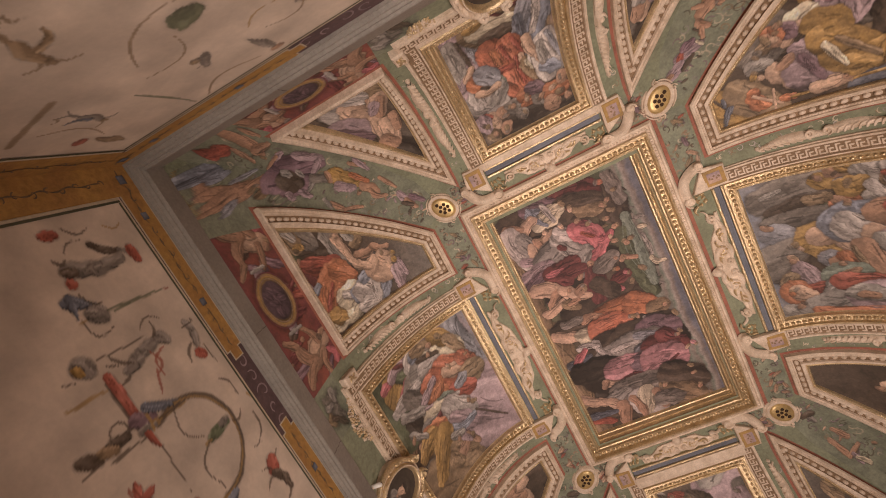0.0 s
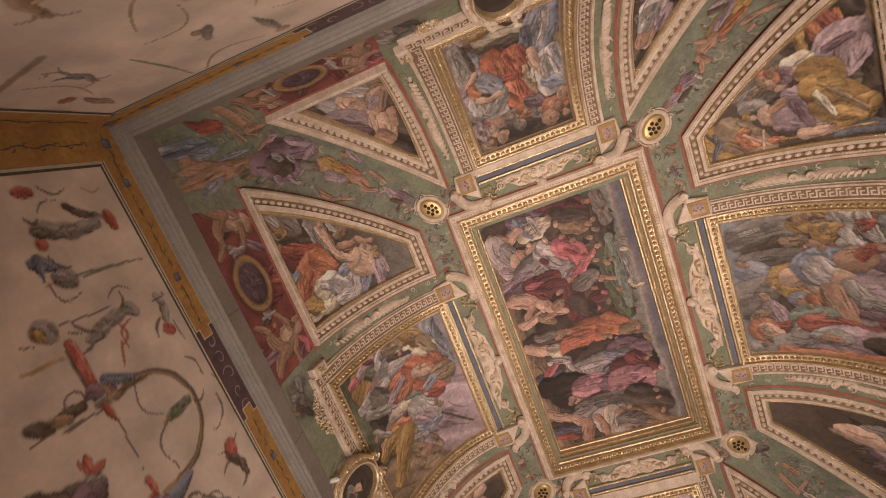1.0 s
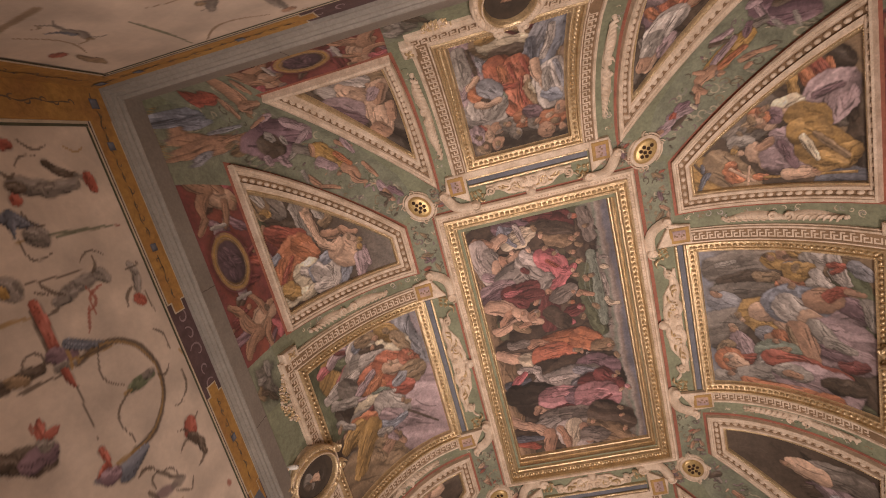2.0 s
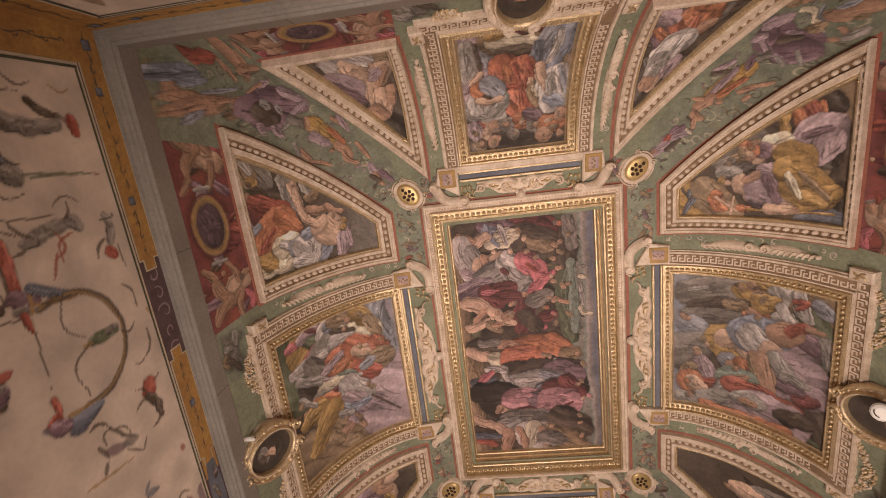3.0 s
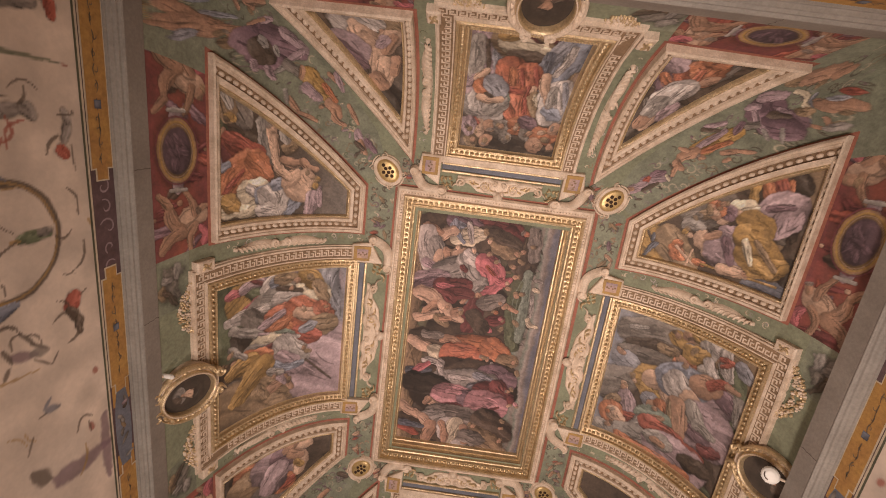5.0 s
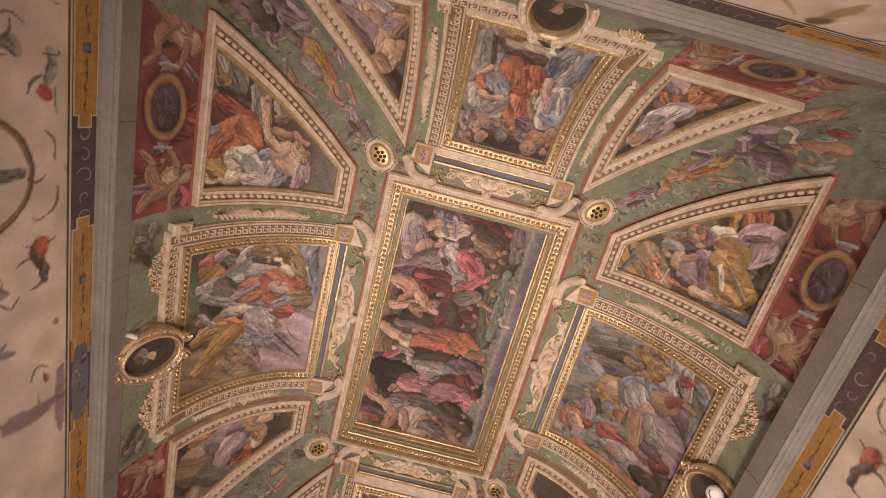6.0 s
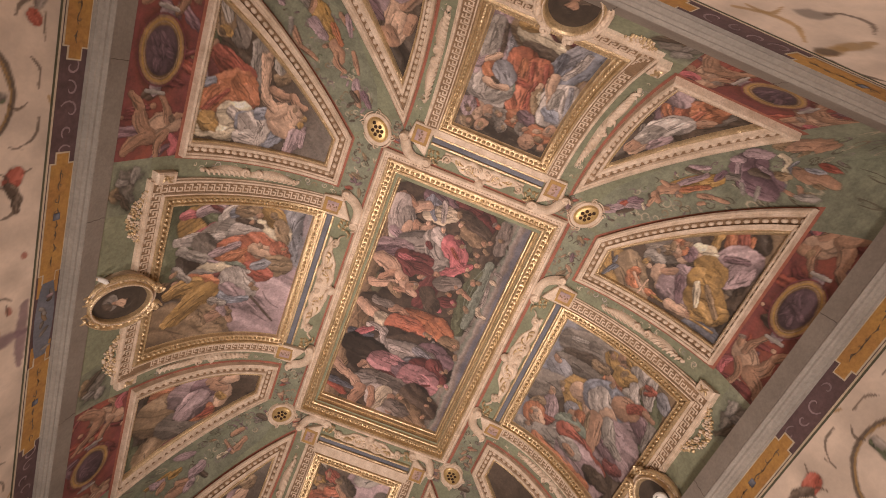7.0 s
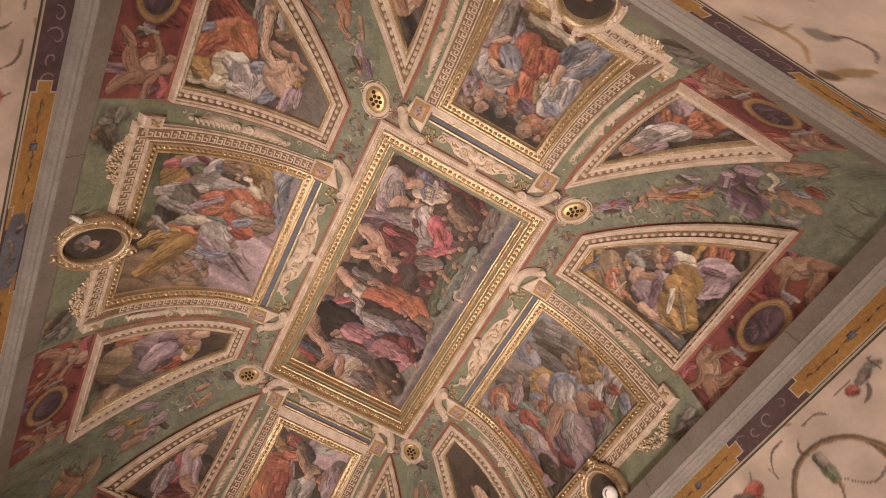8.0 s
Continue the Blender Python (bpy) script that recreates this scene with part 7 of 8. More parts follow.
def side_stucco(face):
    """Acanthus along the frame's flanks, ears at its foot, garlands beside the portrait."""
    long = face in "LR"
    wide = FRAMES[face]["wide"]
    for s in (-1, 1):
        ob = thing("acanthus_scroll", "cream stucco acanthus scroll beside a frame", "stucco", "scrolls beside the frames")
        bm = bmesh.new()
        l0, l1 = arc(face, 24 if long else 22), arc(face, 56)
        lc = (l0 + l1) / 2
        a = s * (wide + 0.03)
        for e in (-1, 1):
            ribbon(bm, curve((a, lc), (a + s * 0.004, lc + e * (l1 - l0) * 0.48), -0.05 * s * e, 14), 0.075, 0.0, 0.03)
            ribbon(bm, spiral(a + s * 0.02, lc + e * 0.05, 0.034, 1.3, 0, e), 0.02, 0.015, 0.028)
            for i in range(7):
                l = lc + e * (0.1 + (l1 - l0) * 0.052 * i)
                ribbon(bm, curve((a - s * 0.015, l), (a + s * 0.03, l + e * 0.05), 0.2, 5), 0.018, 0.02, 0.018)
            dome(bm, a + s * 0.01, lc + e * (l1 - l0) * 0.5, 0.018, 0.018, 0, 0.03)
        part("leaf", wrap(bm, face), CREAM, ob, "long cream leaf", True)
        ear = thing("frame_ear", "cream stucco ear block at a frame's foot", "stucco", "ear blocks at the frames")
        bm = bmesh.new()
        e0, e1 = arc(face, 64 if long else 65), arc(face, 69.5)
        slab(bm, rect(min(s * (wide - 0.05), s * (wide + 0.035)), e0, max(s * (wide - 0.05), s * (wide + 0.035)), e1), 0, 0.056, 0.010)
        body = part("block", wrap(bm, face), CREAM, ear)
        bm = bmesh.new()
        ca, cl = s * (wide - 0.008), (e0 + e1) / 2
        for t in range(4):
            ribbon(bm, curve((ca, cl), (ca + 0.03 * math.cos(0.8 + t * 1.57), cl + 0.05 * math.sin(0.8 + t * 1.57)), 0.2, 5), 0.02, 0.055, 0.012)
        part("rosette", wrap(bm, face), GOLD if t % 2 else CREAM, body, "small leaf rosette", True)
        gar = thing("garland", "cream and gilt stucco fruit garland hanging beside a portrait", "garland", "garlands below the frames")
        rng = random.Random(hash_of(face, s))
        cream, gold, leaf = bmesh.new(), bmesh.new(), bmesh.new()
        a0, a1 = s * (wide - 0.08), s * (0.34 if long else 0.30)
        l0 = arc(face, 69)
        for i in range(190):
            f = i / 189
            sag = math.sin(math.pi * f)
            a = a0 + (a1 - a0) * f + rng.uniform(-1, 1) * 0.02 * (0.4 + sag)
            l = l0 + 0.10 * sag + rng.uniform(-1, 1) * 0.034 * (0.35 + sag)
            r = rng.uniform(0.006, 0.0135)
            dome(gold if rng.random() < 0.6 else cream, a, l, r, r * rng.uniform(0.7, 1.0), 0.004, r * 1.7, rng.uniform(0, 3), 6)
        for i in range(5):
            f = (i + 0.5) / 5
            a = a0 + (a1 - a0) * f
            ribbon(leaf, curve((a, l0), (a + 0.01, l0 + 0.07), 0.1, 5), 0.035, 0.002, 0.006)
        tagged(part("fruit", wrap(cream, face), CREAM, gar, "clustered cream fruit", True), kind="stuff")
        tagged(part("gilt_fruit", wrap(gold, face), GOLD, gar, "gilded fruit", True), kind="stuff")
        tagged(part("leaf", wrap(leaf, face), GREEN, gar, "dark green painted leaf", True), kind="stuff")


for face in "LRTB":
    crown_stucco(face)
    side_stucco(face)

# ---------------------------------------------------------------- oval portraits at the foot of each framed picture


def oval(rx, ry, n=48):
    return [Vector((rx * math.cos(t), ry * math.sin(t))) for t in np.linspace(0, 2 * math.pi, n, endpoint=False)]


def portrait(face, a, deg, out, tilt, label, gilt, size=0.92):
    ob = thing("oval_portrait", label, "portrait", "oval portraits at the vault's foot")
    o = Vector(place(face, a, arc(face, deg), out))
    inward = {"L": Vector((1, 0, 0)), "R": Vector((-1, 0, 0)), "T": Vector((0, 1, 0)), "B": Vector((0, -1, 0))}[face]
    ez = (inward * math.cos(radians(tilt)) + Vector((0, 0, -1)) * math.sin(radians(tilt))).normalized()
    ex = Vector((0, 0, 1)).cross(ez).normalized()
    ey = ez.cross(ex)
    m = Matrix((ex, ey, ez)).transposed().to_4x4()
    m.translation = o
    def put(face_, x, y, h):
        return m @ Vector((x * size, y * size, h))
    rim = oval(0.175, 0.225)
    part("backing", wrap(sweep(rim, ((-0.085, -0.10), (-0.085, 0.0), (-0.07, 0.015), (-0.05, 0.006), (-0.04, 0.02))), face, put), CREAM, ob, "cream rim behind the frame", True)
    part("frame", wrap(sweep(rim, ((-0.04, 0.02), (-0.03, 0.045), (-0.012, 0.048), (-0.004, 0.03), (0.004, 0.0))), face, put), GOLD, ob, "gilded oval frame", True)
    tagged(part("frame_beading", wrap(beads(rim, -0.02, 0.02, 0.0075, 0.007, 0.044, 0.01), face, put), CREAM, ob, "fine beads round the oval", True), kind="stuff")
    part("canvas", wrap(ground(fill(rim, 0.004, 0.05), ((0, "d"), (1, "d")), lambda x, y: 0.5), face, put), PAINT, ob, "nearly black canvas")
    gx, gy = np.meshgrid(np.linspace(-0.12, 0.12, 44), np.linspace(-0.155, 0.155, 56))
    paint = Fresco(gx, gy, 130 + "LRTB".index(face))
    paint.back(((0, "d"), (1, "d")), gx * 0)
    paint.limbs(((-0.06, -0.13, 0.03, -0.06, 0.13, 0.08, 0.1, "n" if face == "L" else "D"), (0.05, -0.14, 0.03, -0.08, 0.10, 0.06, 0, "D"), (0.0, -0.05, 0.02, 0.0, 0.035, 0.04, 0, "f"), (0.0, 0.0, 0.03, 0.05, 0.075, 0.07, 0, "F" if face == "L" else "f"), (0.0, 0.07, 0.05, 0.06, 0.05, 0.04, 0.2, "d")), lambda u, v: (u, v), 1.0, 0.9)
    fade = (1 - ramp01(np.hypot(paint.x / 0.118, paint.y / 0.152), 0.75, 1.0))[:, None]
    paint.col = paint.col * fade + np.array(HUES["d"]) * 0.9 * (1 - fade)
    paint.sheet("painted_shape", face, 0.0055, put, ob, "pale and brown painted shape")
    rng = random.Random(77)
    for s in (-1, 1):
        bm = bmesh.new()
        for i in range(9):
            t = s * (0.5 + i * 0.24)
            x, y = 0.235 * math.sin(t), 0.285 * math.cos(t)
            dome(bm, x, y, rng.uniform(0.022, 0.036), rng.uniform(0.016, 0.024), 0.0, rng.uniform(0.03, 0.055), -t, 8)
        ribbon(bm, [Vector((0.255 * math.sin(s * t), 0.305 * math.cos(t))) for t in np.linspace(0.25, 2.7, 22)], 0.036, 0.0, 0.04)
        part("gilt_scroll", wrap(bm, face, put), GOLD if gilt else CREAM, ob, "gilded leaf scroll beside the oval", True)
        for cy, r in ((0.30, 0.05), (-0.29, 0.055)):
            bm = bmesh.new()
            ribbon(bm, spiral(s * 0.10, cy, r, 1.3, 1.5, s), 0.03, 0.0, 0.045)
            part("scroll_end", wrap(bm, face, put), GOLD if gilt else CREAM, ob, "curled end of the scroll", True)
    return ob


portrait("L", 0.025, 74.2, 0.06, 27, "gilt oval portrait with a dark canvas and pale shape", True, 0.77)
portrait("R", 0.065, 73.8, 0.03, 27, "gilt oval portrait with a nearly black canvas", True, 0.77)
portrait("T", -0.015, 77.6, 0.04, 25, "cream-framed oval portrait with a dark canvas", False, 0.76)
portrait("B", 0.0, 75.5, 0.055, 25, "cream-framed oval portrait with a dark canvas", False, 0.8)

# ---------------------------------------------------------------- brass vent grilles at the crown's corners
for sx, sy in ((-1, -1), (1, -1), (-1, 1), (1, 1)):
    ob = thing("vent_grille", "oval gilt vent plate with round holes in a cream rim", "vent", "vents at the crown")
    c, turn = Vector((sx * 0.955, sy * 1.545)), math.atan2(sy, sx)
    def on_crown(f_, x, y, h):
        u, v = c.x + x * math.cos(turn) - y * math.sin(turn), c.y + x * math.sin(turn) + y * math.cos(turn)
        mm = max((abs(u) - X0) / AX, (abs(v) - Y0) / AY, 0)
        return (u, v, ZC - BZ * (1 - math.sqrt(1 - mm * mm)) - h)
    rim = oval(0.105, 0.080)
    part("rim", wrap(sweep(rim, ((-0.034, 0.0), (-0.032, 0.02), (-0.022, 0.03), (-0.014, 0.018), (-0.008, 0.026), (-0.002, 0.012))), "", on_crown), CREAM, ob, "cream stucco rim", True)
    part("plate", wrap(sweep(rim, ((-0.002, 0.012), (0.004, 0.026), (0.02, 0.032), (0.06, 0.034), (0.07, 0.034))), "", on_crown), BRASS, ob, "domed gilt plate", True)
    for turn_at in (0.6, 2.4, 3.8, 5.5):
        bm = bmesh.new()
        x, y = 0.142 * math.cos(turn_at), 0.116 * math.sin(turn_at)
        ribbon(bm, spiral(x, y, 0.028, 1.3, turn_at, sx * sy), 0.014, 0.0, 0.028)
        ribbon(bm, [Vector((0.15 * math.cos(t), 0.122 * math.sin(t))) for t in np.linspace(turn_at + 0.15, turn_at + 1.1, 9)], 0.016, 0.0, 0.022)
        part("scroll", wrap(bm, "", on_crown), CREAM, ob, "cream stucco scroll", True)
    bm = fill(oval(0.03, 0.01, 20), 0.034, 1.0)
    part("plate_middle", wrap(bm, "", on_crown), BRASS, ob)
    for x, y in ((-0.030, 0.030), (0.008, 0.033), (-0.054, 0.002), (-0.014, 0.0), (0.026, 0.002), (0.060, 0.006), (-0.026, -0.031), (0.014, -0.033)):
        bm = bmesh.new()
        bm.faces.new([bm.verts.new((x + 0.0155 * math.cos(t), y + 0.0155 * math.sin(t), 0.0365)) for t in np.linspace(0, 6.283, 12, endpoint=False)])
        part("hole", wrap(bm, "", on_crown), DARK, ob)

# ---------------------------------------------------------------- spot lamps on the cornice


def tube(bm, p, q, r0, r1, n=16):
    p, q = Vector(p), Vector(q)
    ez = (q - p).normalized()
    ex = ez.orthogonal().normalized()
    ey = ez.cross(ex)
    rings = [[bm.verts.new(c + (ex * math.cos(t) + ey * math.sin(t)) * r) for t in np.linspace(0, 2 * math.pi, n, endpoint=False)] for c, r in ((p, r0), (q, r1))]
    for i in range(n):
        bm.faces.new((rings[0][i], rings[0][(i + 1) % n], rings[1][(i + 1) % n], rings[1][i]))
    bm.faces.new(rings[0])
    bm.faces.new(rings[1])


def spot_lamp(base, head, aim, r):
    ob = thing("spot_lamp", "small white spot lamp on a stem from the cornice", "lamp", "spot lamps on the cornice")
    base, head = Vector(base), Vector(head)
    aim = Vector(aim).normalized()
    bm = bmesh.new()
    tube(bm, base, head, 0.009, 0.009, 10)
    part("stem", bm, CREAM, ob, "thin cream stem")
    bm = bmesh.new()
    tube(bm, head - aim * 0.07, head + aim * 0.05, r * 0.92, r)
    tube(bm, head + aim * 0.05, head + aim * 0.058, r * 0.94, r * 0.86)
    can_ = part("head", bm, WHITE, ob, "white enamel lamp head", True)
    bm = bmesh.new()
    tube(bm, head + aim * 0.058, head + aim * 0.0605, r * 0.5, r * 0.5)
    part("lens_cap", bm, WHITE, can_)
    bm = bmesh.new()
    side = aim.orthogonal().normalized()
    up = aim.cross(side)
    ring = [head + aim * 0.0615 + (side * math.cos(t) + up * math.sin(t)) * r * 0.62 for t in np.linspace(0.3, 2.0, 12)]
    for p, q in zip(ring, ring[1:]):
        tube(bm, p, q, 0.003, 0.003, 6)
    part("slot", bm, DARK, can_, "dark curved slot")


spot_lamp((2.03, -0.06, ZL + 0.005), (1.93, -0.08, ZL + 0.03), (-0.75, -0.55, -0.9), 0.052)
spot_lamp((-2.105, -0.18, ZL + 0.002), (-2.085, -0.18, ZL + 0.02), (0.9, -0.1, -0.2), 0.016)

# ---------------------------------------------------------------- painted decoration of the walls
OCHRE = surface("ochre_wall_paint", (0.42, 0.24, 0.07), 0.8, fine=40, coarse=6, vary=0.3, second=(0.34, 0.18, 0.06))
PURPLE = surface("purple_wall_paint", (0.12, 0.075, 0.08), 0.8, fine=40, coarse=6, vary=0.35)
OLIVE = surface("olive_line_paint", (0.10, 0.10, 0.065), 0.8, vary=0.3, bump=0.0)
IVORY = surface("ivory_line_paint", (0.55, 0.47, 0.36), 0.8, vary=0.2, bump=0.0)
TOP, LOW = ZC - 1.549, ZC - 1.70


def plate(pts, h):
    bm = bmesh.new()
    bm.faces.new([bm.verts.new((p[0], p[1], h)) for p in pts])
    return bm


def wall_border(face, ends, stops):
    """The frieze under the cornice: ochre and purple lengths with stepped ends, and the upright ochre bands in the corners."""
    wall = WALLS[face]
    part("purple_frieze", wrap(plate(((ends[0], LOW), (ends[1], LOW), (ends[1], TOP), (ends[0], TOP)), 0.002), face, on_wall), PURPLE, wall, "dark purple painted frieze")
    rng = random.Random(len(face) + ord(face[0]))
    mid, tab = (TOP + LOW) / 2, 0.035
    for a0, a1 in stops:
        t0, t1 = (0 if a0 == ends[0] else tab), (0 if a1 == ends[1] else tab)
        def cross(g):
            return ((a0 - g, LOW + 0.012 - g), (a1 + g, LOW + 0.012 - g), (a1 + g, mid - tab - g), (a1 + t1 * 1.7 + g, mid - tab - g), (a1 + t1 * 1.7 + g, mid + tab + g), (a1 + g, mid + tab + g),
                    (a1 + g, TOP - 0.008 + g), (a0 - g, TOP - 0.008 + g), (a0 - g, mid + tab + g), (a0 - t0 * 1.7 - g, mid + tab + g), (a0 - t0 * 1.7 - g, mid - tab - g), (a0 - g, mid - tab - g))
        part("ivory_edge", wrap(plate(cross(0.008) if t0 or t1 else rect(a0, LOW + 0.004, a1, TOP), 0.004), face, on_wall), IVORY, wall, "pale edge of the ochre length")
        part("ochre_frieze", wrap(plate(cross(0.0), 0.006), face, on_wall), OCHRE, wall, "ochre painted length")
        bm = bmesh.new()
        lay = bm.loops.layers.float_color.new("paint")
        a = a0 + 0.06
        while a < a1 - 0.04:
            ribbon(bm, spiral(a, mid + rng.uniform(-0.01, 0.01), rng.uniform(0.010, 0.020), 0.6, rng.uniform(0, 6), rng.choice((-1, 1)), 8), 0.006, 0.008, 0, True, lay, tint(HUES["t"], 0.6))
            ribbon(bm, curve((a - 0.03, mid), (a + 0.03, mid), rng.uniform(-0.2, 0.2), 5), 0.008, 0.008, 0, True, lay, tint(HUES["t"], 0.55))
            a += rng.uniform(0.05, 0.09)
        for a in np.arange(a0 + 0.3, a1 - 0.1, 0.55):
            blob(bm, lay, a, mid, 0.03, 0.03, 0.78, 0.009, HUES["B"], rng, 4, 0.0)
        part("arabesque", wrap(bm, face, on_wall), PAINT, wall, "brown painted arabesque")
    bm = bmesh.new()
    lay = bm.loops.layers.float_color.new("paint")
    for a in np.arange(ends[0] + 0.05, ends[1], 0.11):
        if not any(a0 - 0.05 < a < a1 + 0.05 for a0, a1 in stops):
            ribbon(bm, spiral(a, mid + rng.uniform(-0.02, 0.02), rng.uniform(0.03, 0.06), 0.8, rng.uniform(0, 6), rng.choice((-1, 1)), 10), 0.011, 0.0035, 0, True, lay, tint(HUES["P"], rng.uniform(0.5, 0.85)))
    part("arabesque", wrap(bm, face, on_wall), PAINT, wall, "grey painted scroll")
    if face in "LR":
        bm = plate([(0.31 * math.cos(t), mid + 0.062 * math.sin(t)) for t in np.linspace(0, 2 * math.pi, 32, endpoint=False)], 0.0045)
        part("blue_medallion", wrap(bm, face, on_wall), BLUE, wall, "blue-grey painted oval in the frieze")
        for a0, a1 in ((-0.33, -0.17), (0.17, 0.33)):
            part("ochre_frieze", wrap(plate(rect(a0, LOW + 0.012, a1, TOP - 0.008), 0.003), face, on_wall), OCHRE, wall, "ochre painted length")
        bm = bmesh.new()
        lay = bm.loops.layers.float_color.new("paint")
        for k in range(9):
            blob(bm, lay, rng.uniform(-0.22, 0.22), mid + rng.uniform(-0.03, 0.03), rng.uniform(0.02, 0.05), 0.014, rng.uniform(0, 3), 0.0055 + 0.0003 * k, tint(HUES[rng.choice("tPnDN")], 0.8), rng, 10)
        part("medallion_ornament", wrap(bm, face, on_wall), PAINT, wall, "brown and grey painted ornament")
    for z, w, m in ((LOW - 0.006, 0.012, IVORY), (LOW - 0.018, 0.013, OLIVE)):
        part("border_line", wrap(plate(rect(ends[0] + 0.2, z - w / 2, ends[1] - 0.2, z + w / 2), 0.0025), face, on_wall), m, wall)
    for e, s in ((ends[0], 1), (ends[1], -1)):
        lo, hi = sorted((e, e + s * 0.17))
        part("corner_band", wrap(plate(rect(lo, 1.2, hi, TOP), 0.0045), face, on_wall), OCHRE, wall, "upright ochre band in the corner")
        for off, m in ((0.178, IVORY), (0.192, OLIVE)):
            lo, hi = sorted((e + s * (off - 0.006), e + s * (off + 0.007)))
            part("border_line", wrap(plate(rect(lo, 1.2, hi, LOW - 0.012), 0.0055), face, on_wall), m, wall)
        bm = bmesh.new()
        lay = bm.loops.layers.float_color.new("paint")
        for z in np.arange(LOW - 0.06, LOW - 1.2, -0.07):
            ribbon(bm, spiral(e + s * 0.085, z, 0.022, 0.6, z * 40, s, 8), 0.007, 0.006, 0, True, lay, tint(HUES["t"], 0.6))
            ribbon(bm, curve((e + s * 0.085, z), (e + s * 0.085, z - 0.07), 0.12 * math.sin(z * 50), 5), 0.008, 0.007, 0, True, lay, tint(HUES["t"], 0.55))
        blob(bm, lay, e + s * 0.085, (TOP + LOW) / 2, 0.035, 0.035, 0.78, 0.011, HUES["B"], rng, 4, 0.0)
        part("arabesque", wrap(bm, face, on_wall), PAINT, wall, "brown painted arabesque")


wall_border("L", (YT + 0.002, YB - 0.002), ((YT + 0.002, -1.57), (-0.97, -0.32), (0.32, 0.97), (1.57, YB - 0.002)))
wall_border("R", (YT + 0.002, YB - 0.002), ((YT + 0.002, -1.52), (-0.95, -0.32), (0.32, 0.97), (1.57, YB - 0.002)))
wall_border("T", (XL + 0.002, XR - 0.002), ((XL + 0.002, -0.99), (-0.37, 0.37), (0.97, XR - 0.002)))
wall_border("B", (XL + 0.002, XR - 0.002), ((XL + 0.002, -0.99), (-0.37, 0.37), (0.97, XR - 0.002)))


def wall_fresco(face, a0, a1, foot, seed):
    """The plaster field of a wall inside its border, painted."""
    nx, ny = int((a1 - a0) / 0.0085), int((LOW - 0.02 - foot) / 0.0085)
    gx, gy = np.meshgrid(np.linspace(a0, a1, nx), np.linspace(LOW - 0.022, foot, ny))
    paint = Fresco(gx, gy, seed)
    paint.back(((0, "q"), (1, "q")), gx * 0)
    soil = cloud(paint.x, paint.y, 0.5, seed) * 0.6 + cloud(paint.x, paint.y, 0.15, seed + 1) * 0.4
    paint.col *= (0.93 + 0.14 * soil)[:, None]
    return paint


def creature(paint, a, z, deg, size, key):
    """A winged grotesque: a bent body that ends in curling tails, a wing, thin tendrils."""
    rng = paint.rng
    c, s = math.cos(radians(deg)), math.sin(radians(deg))
    def at(u, v):
        return a + (c * u - s * v) * size, z + (s * u + c * v) * size
    flip = rng.choice((-1, 1))
    for u0, v0, u1, v1, bow, w, k in ((-0.1, 0.05, -0.62, 0.22, 0.25, 0.05, key), (-0.1, -0.05, -0.66, -0.12, -0.2, 0.05, key), (0.30, 0.04, 0.56, 0.30, -0.3, 0.035, "t"), (0.28, -0.04, 0.44, -0.34, 0.3, 0.035, key), (-0.62, 0.22, -0.50, 0.36, -0.5, 0.03, "t")):
        paint.stroke(curve(at(u0, v0 * flip), at(u1, v1 * flip), bow * flip, 8), max(0.011, w * size * 1.5), k, 0.85)
    paint.limb(at(0.34, 0), at(-0.14, 0.02 * flip), size * 0.15, size * 0.17, 0.12 * flip, key, 0.4, 1.05)
    paint.limb(at(0.10, 0.06 * flip), at(-0.22, 0.34 * flip), size * 0.13, size * 0.04, 0.2, rng.choice(("n", key, "B")), 0.8, 1.0)
    paint.patch(*at(0.44, 0.0), size * 0.09, size * 0.075, deg, "t", 0.3, 0.15, 0.4, 0.9, 0.9)


def put_all(paint, sign, patches, lines):
    for a, z, r, q, t, c in patches:
        paint.patch(sign * a, ZC + z, r, q, t * sign, c, 0.7, 0.15, 0.4, 0.95, 0.9)
    for a0, z0, a1, z1, bow, w, c in lines:
        paint.stroke(curve((sign * a0, ZC + z0), (sign * a1, ZC + z1), bow * sign, 12), w, c, 0.85, w < 0.018)


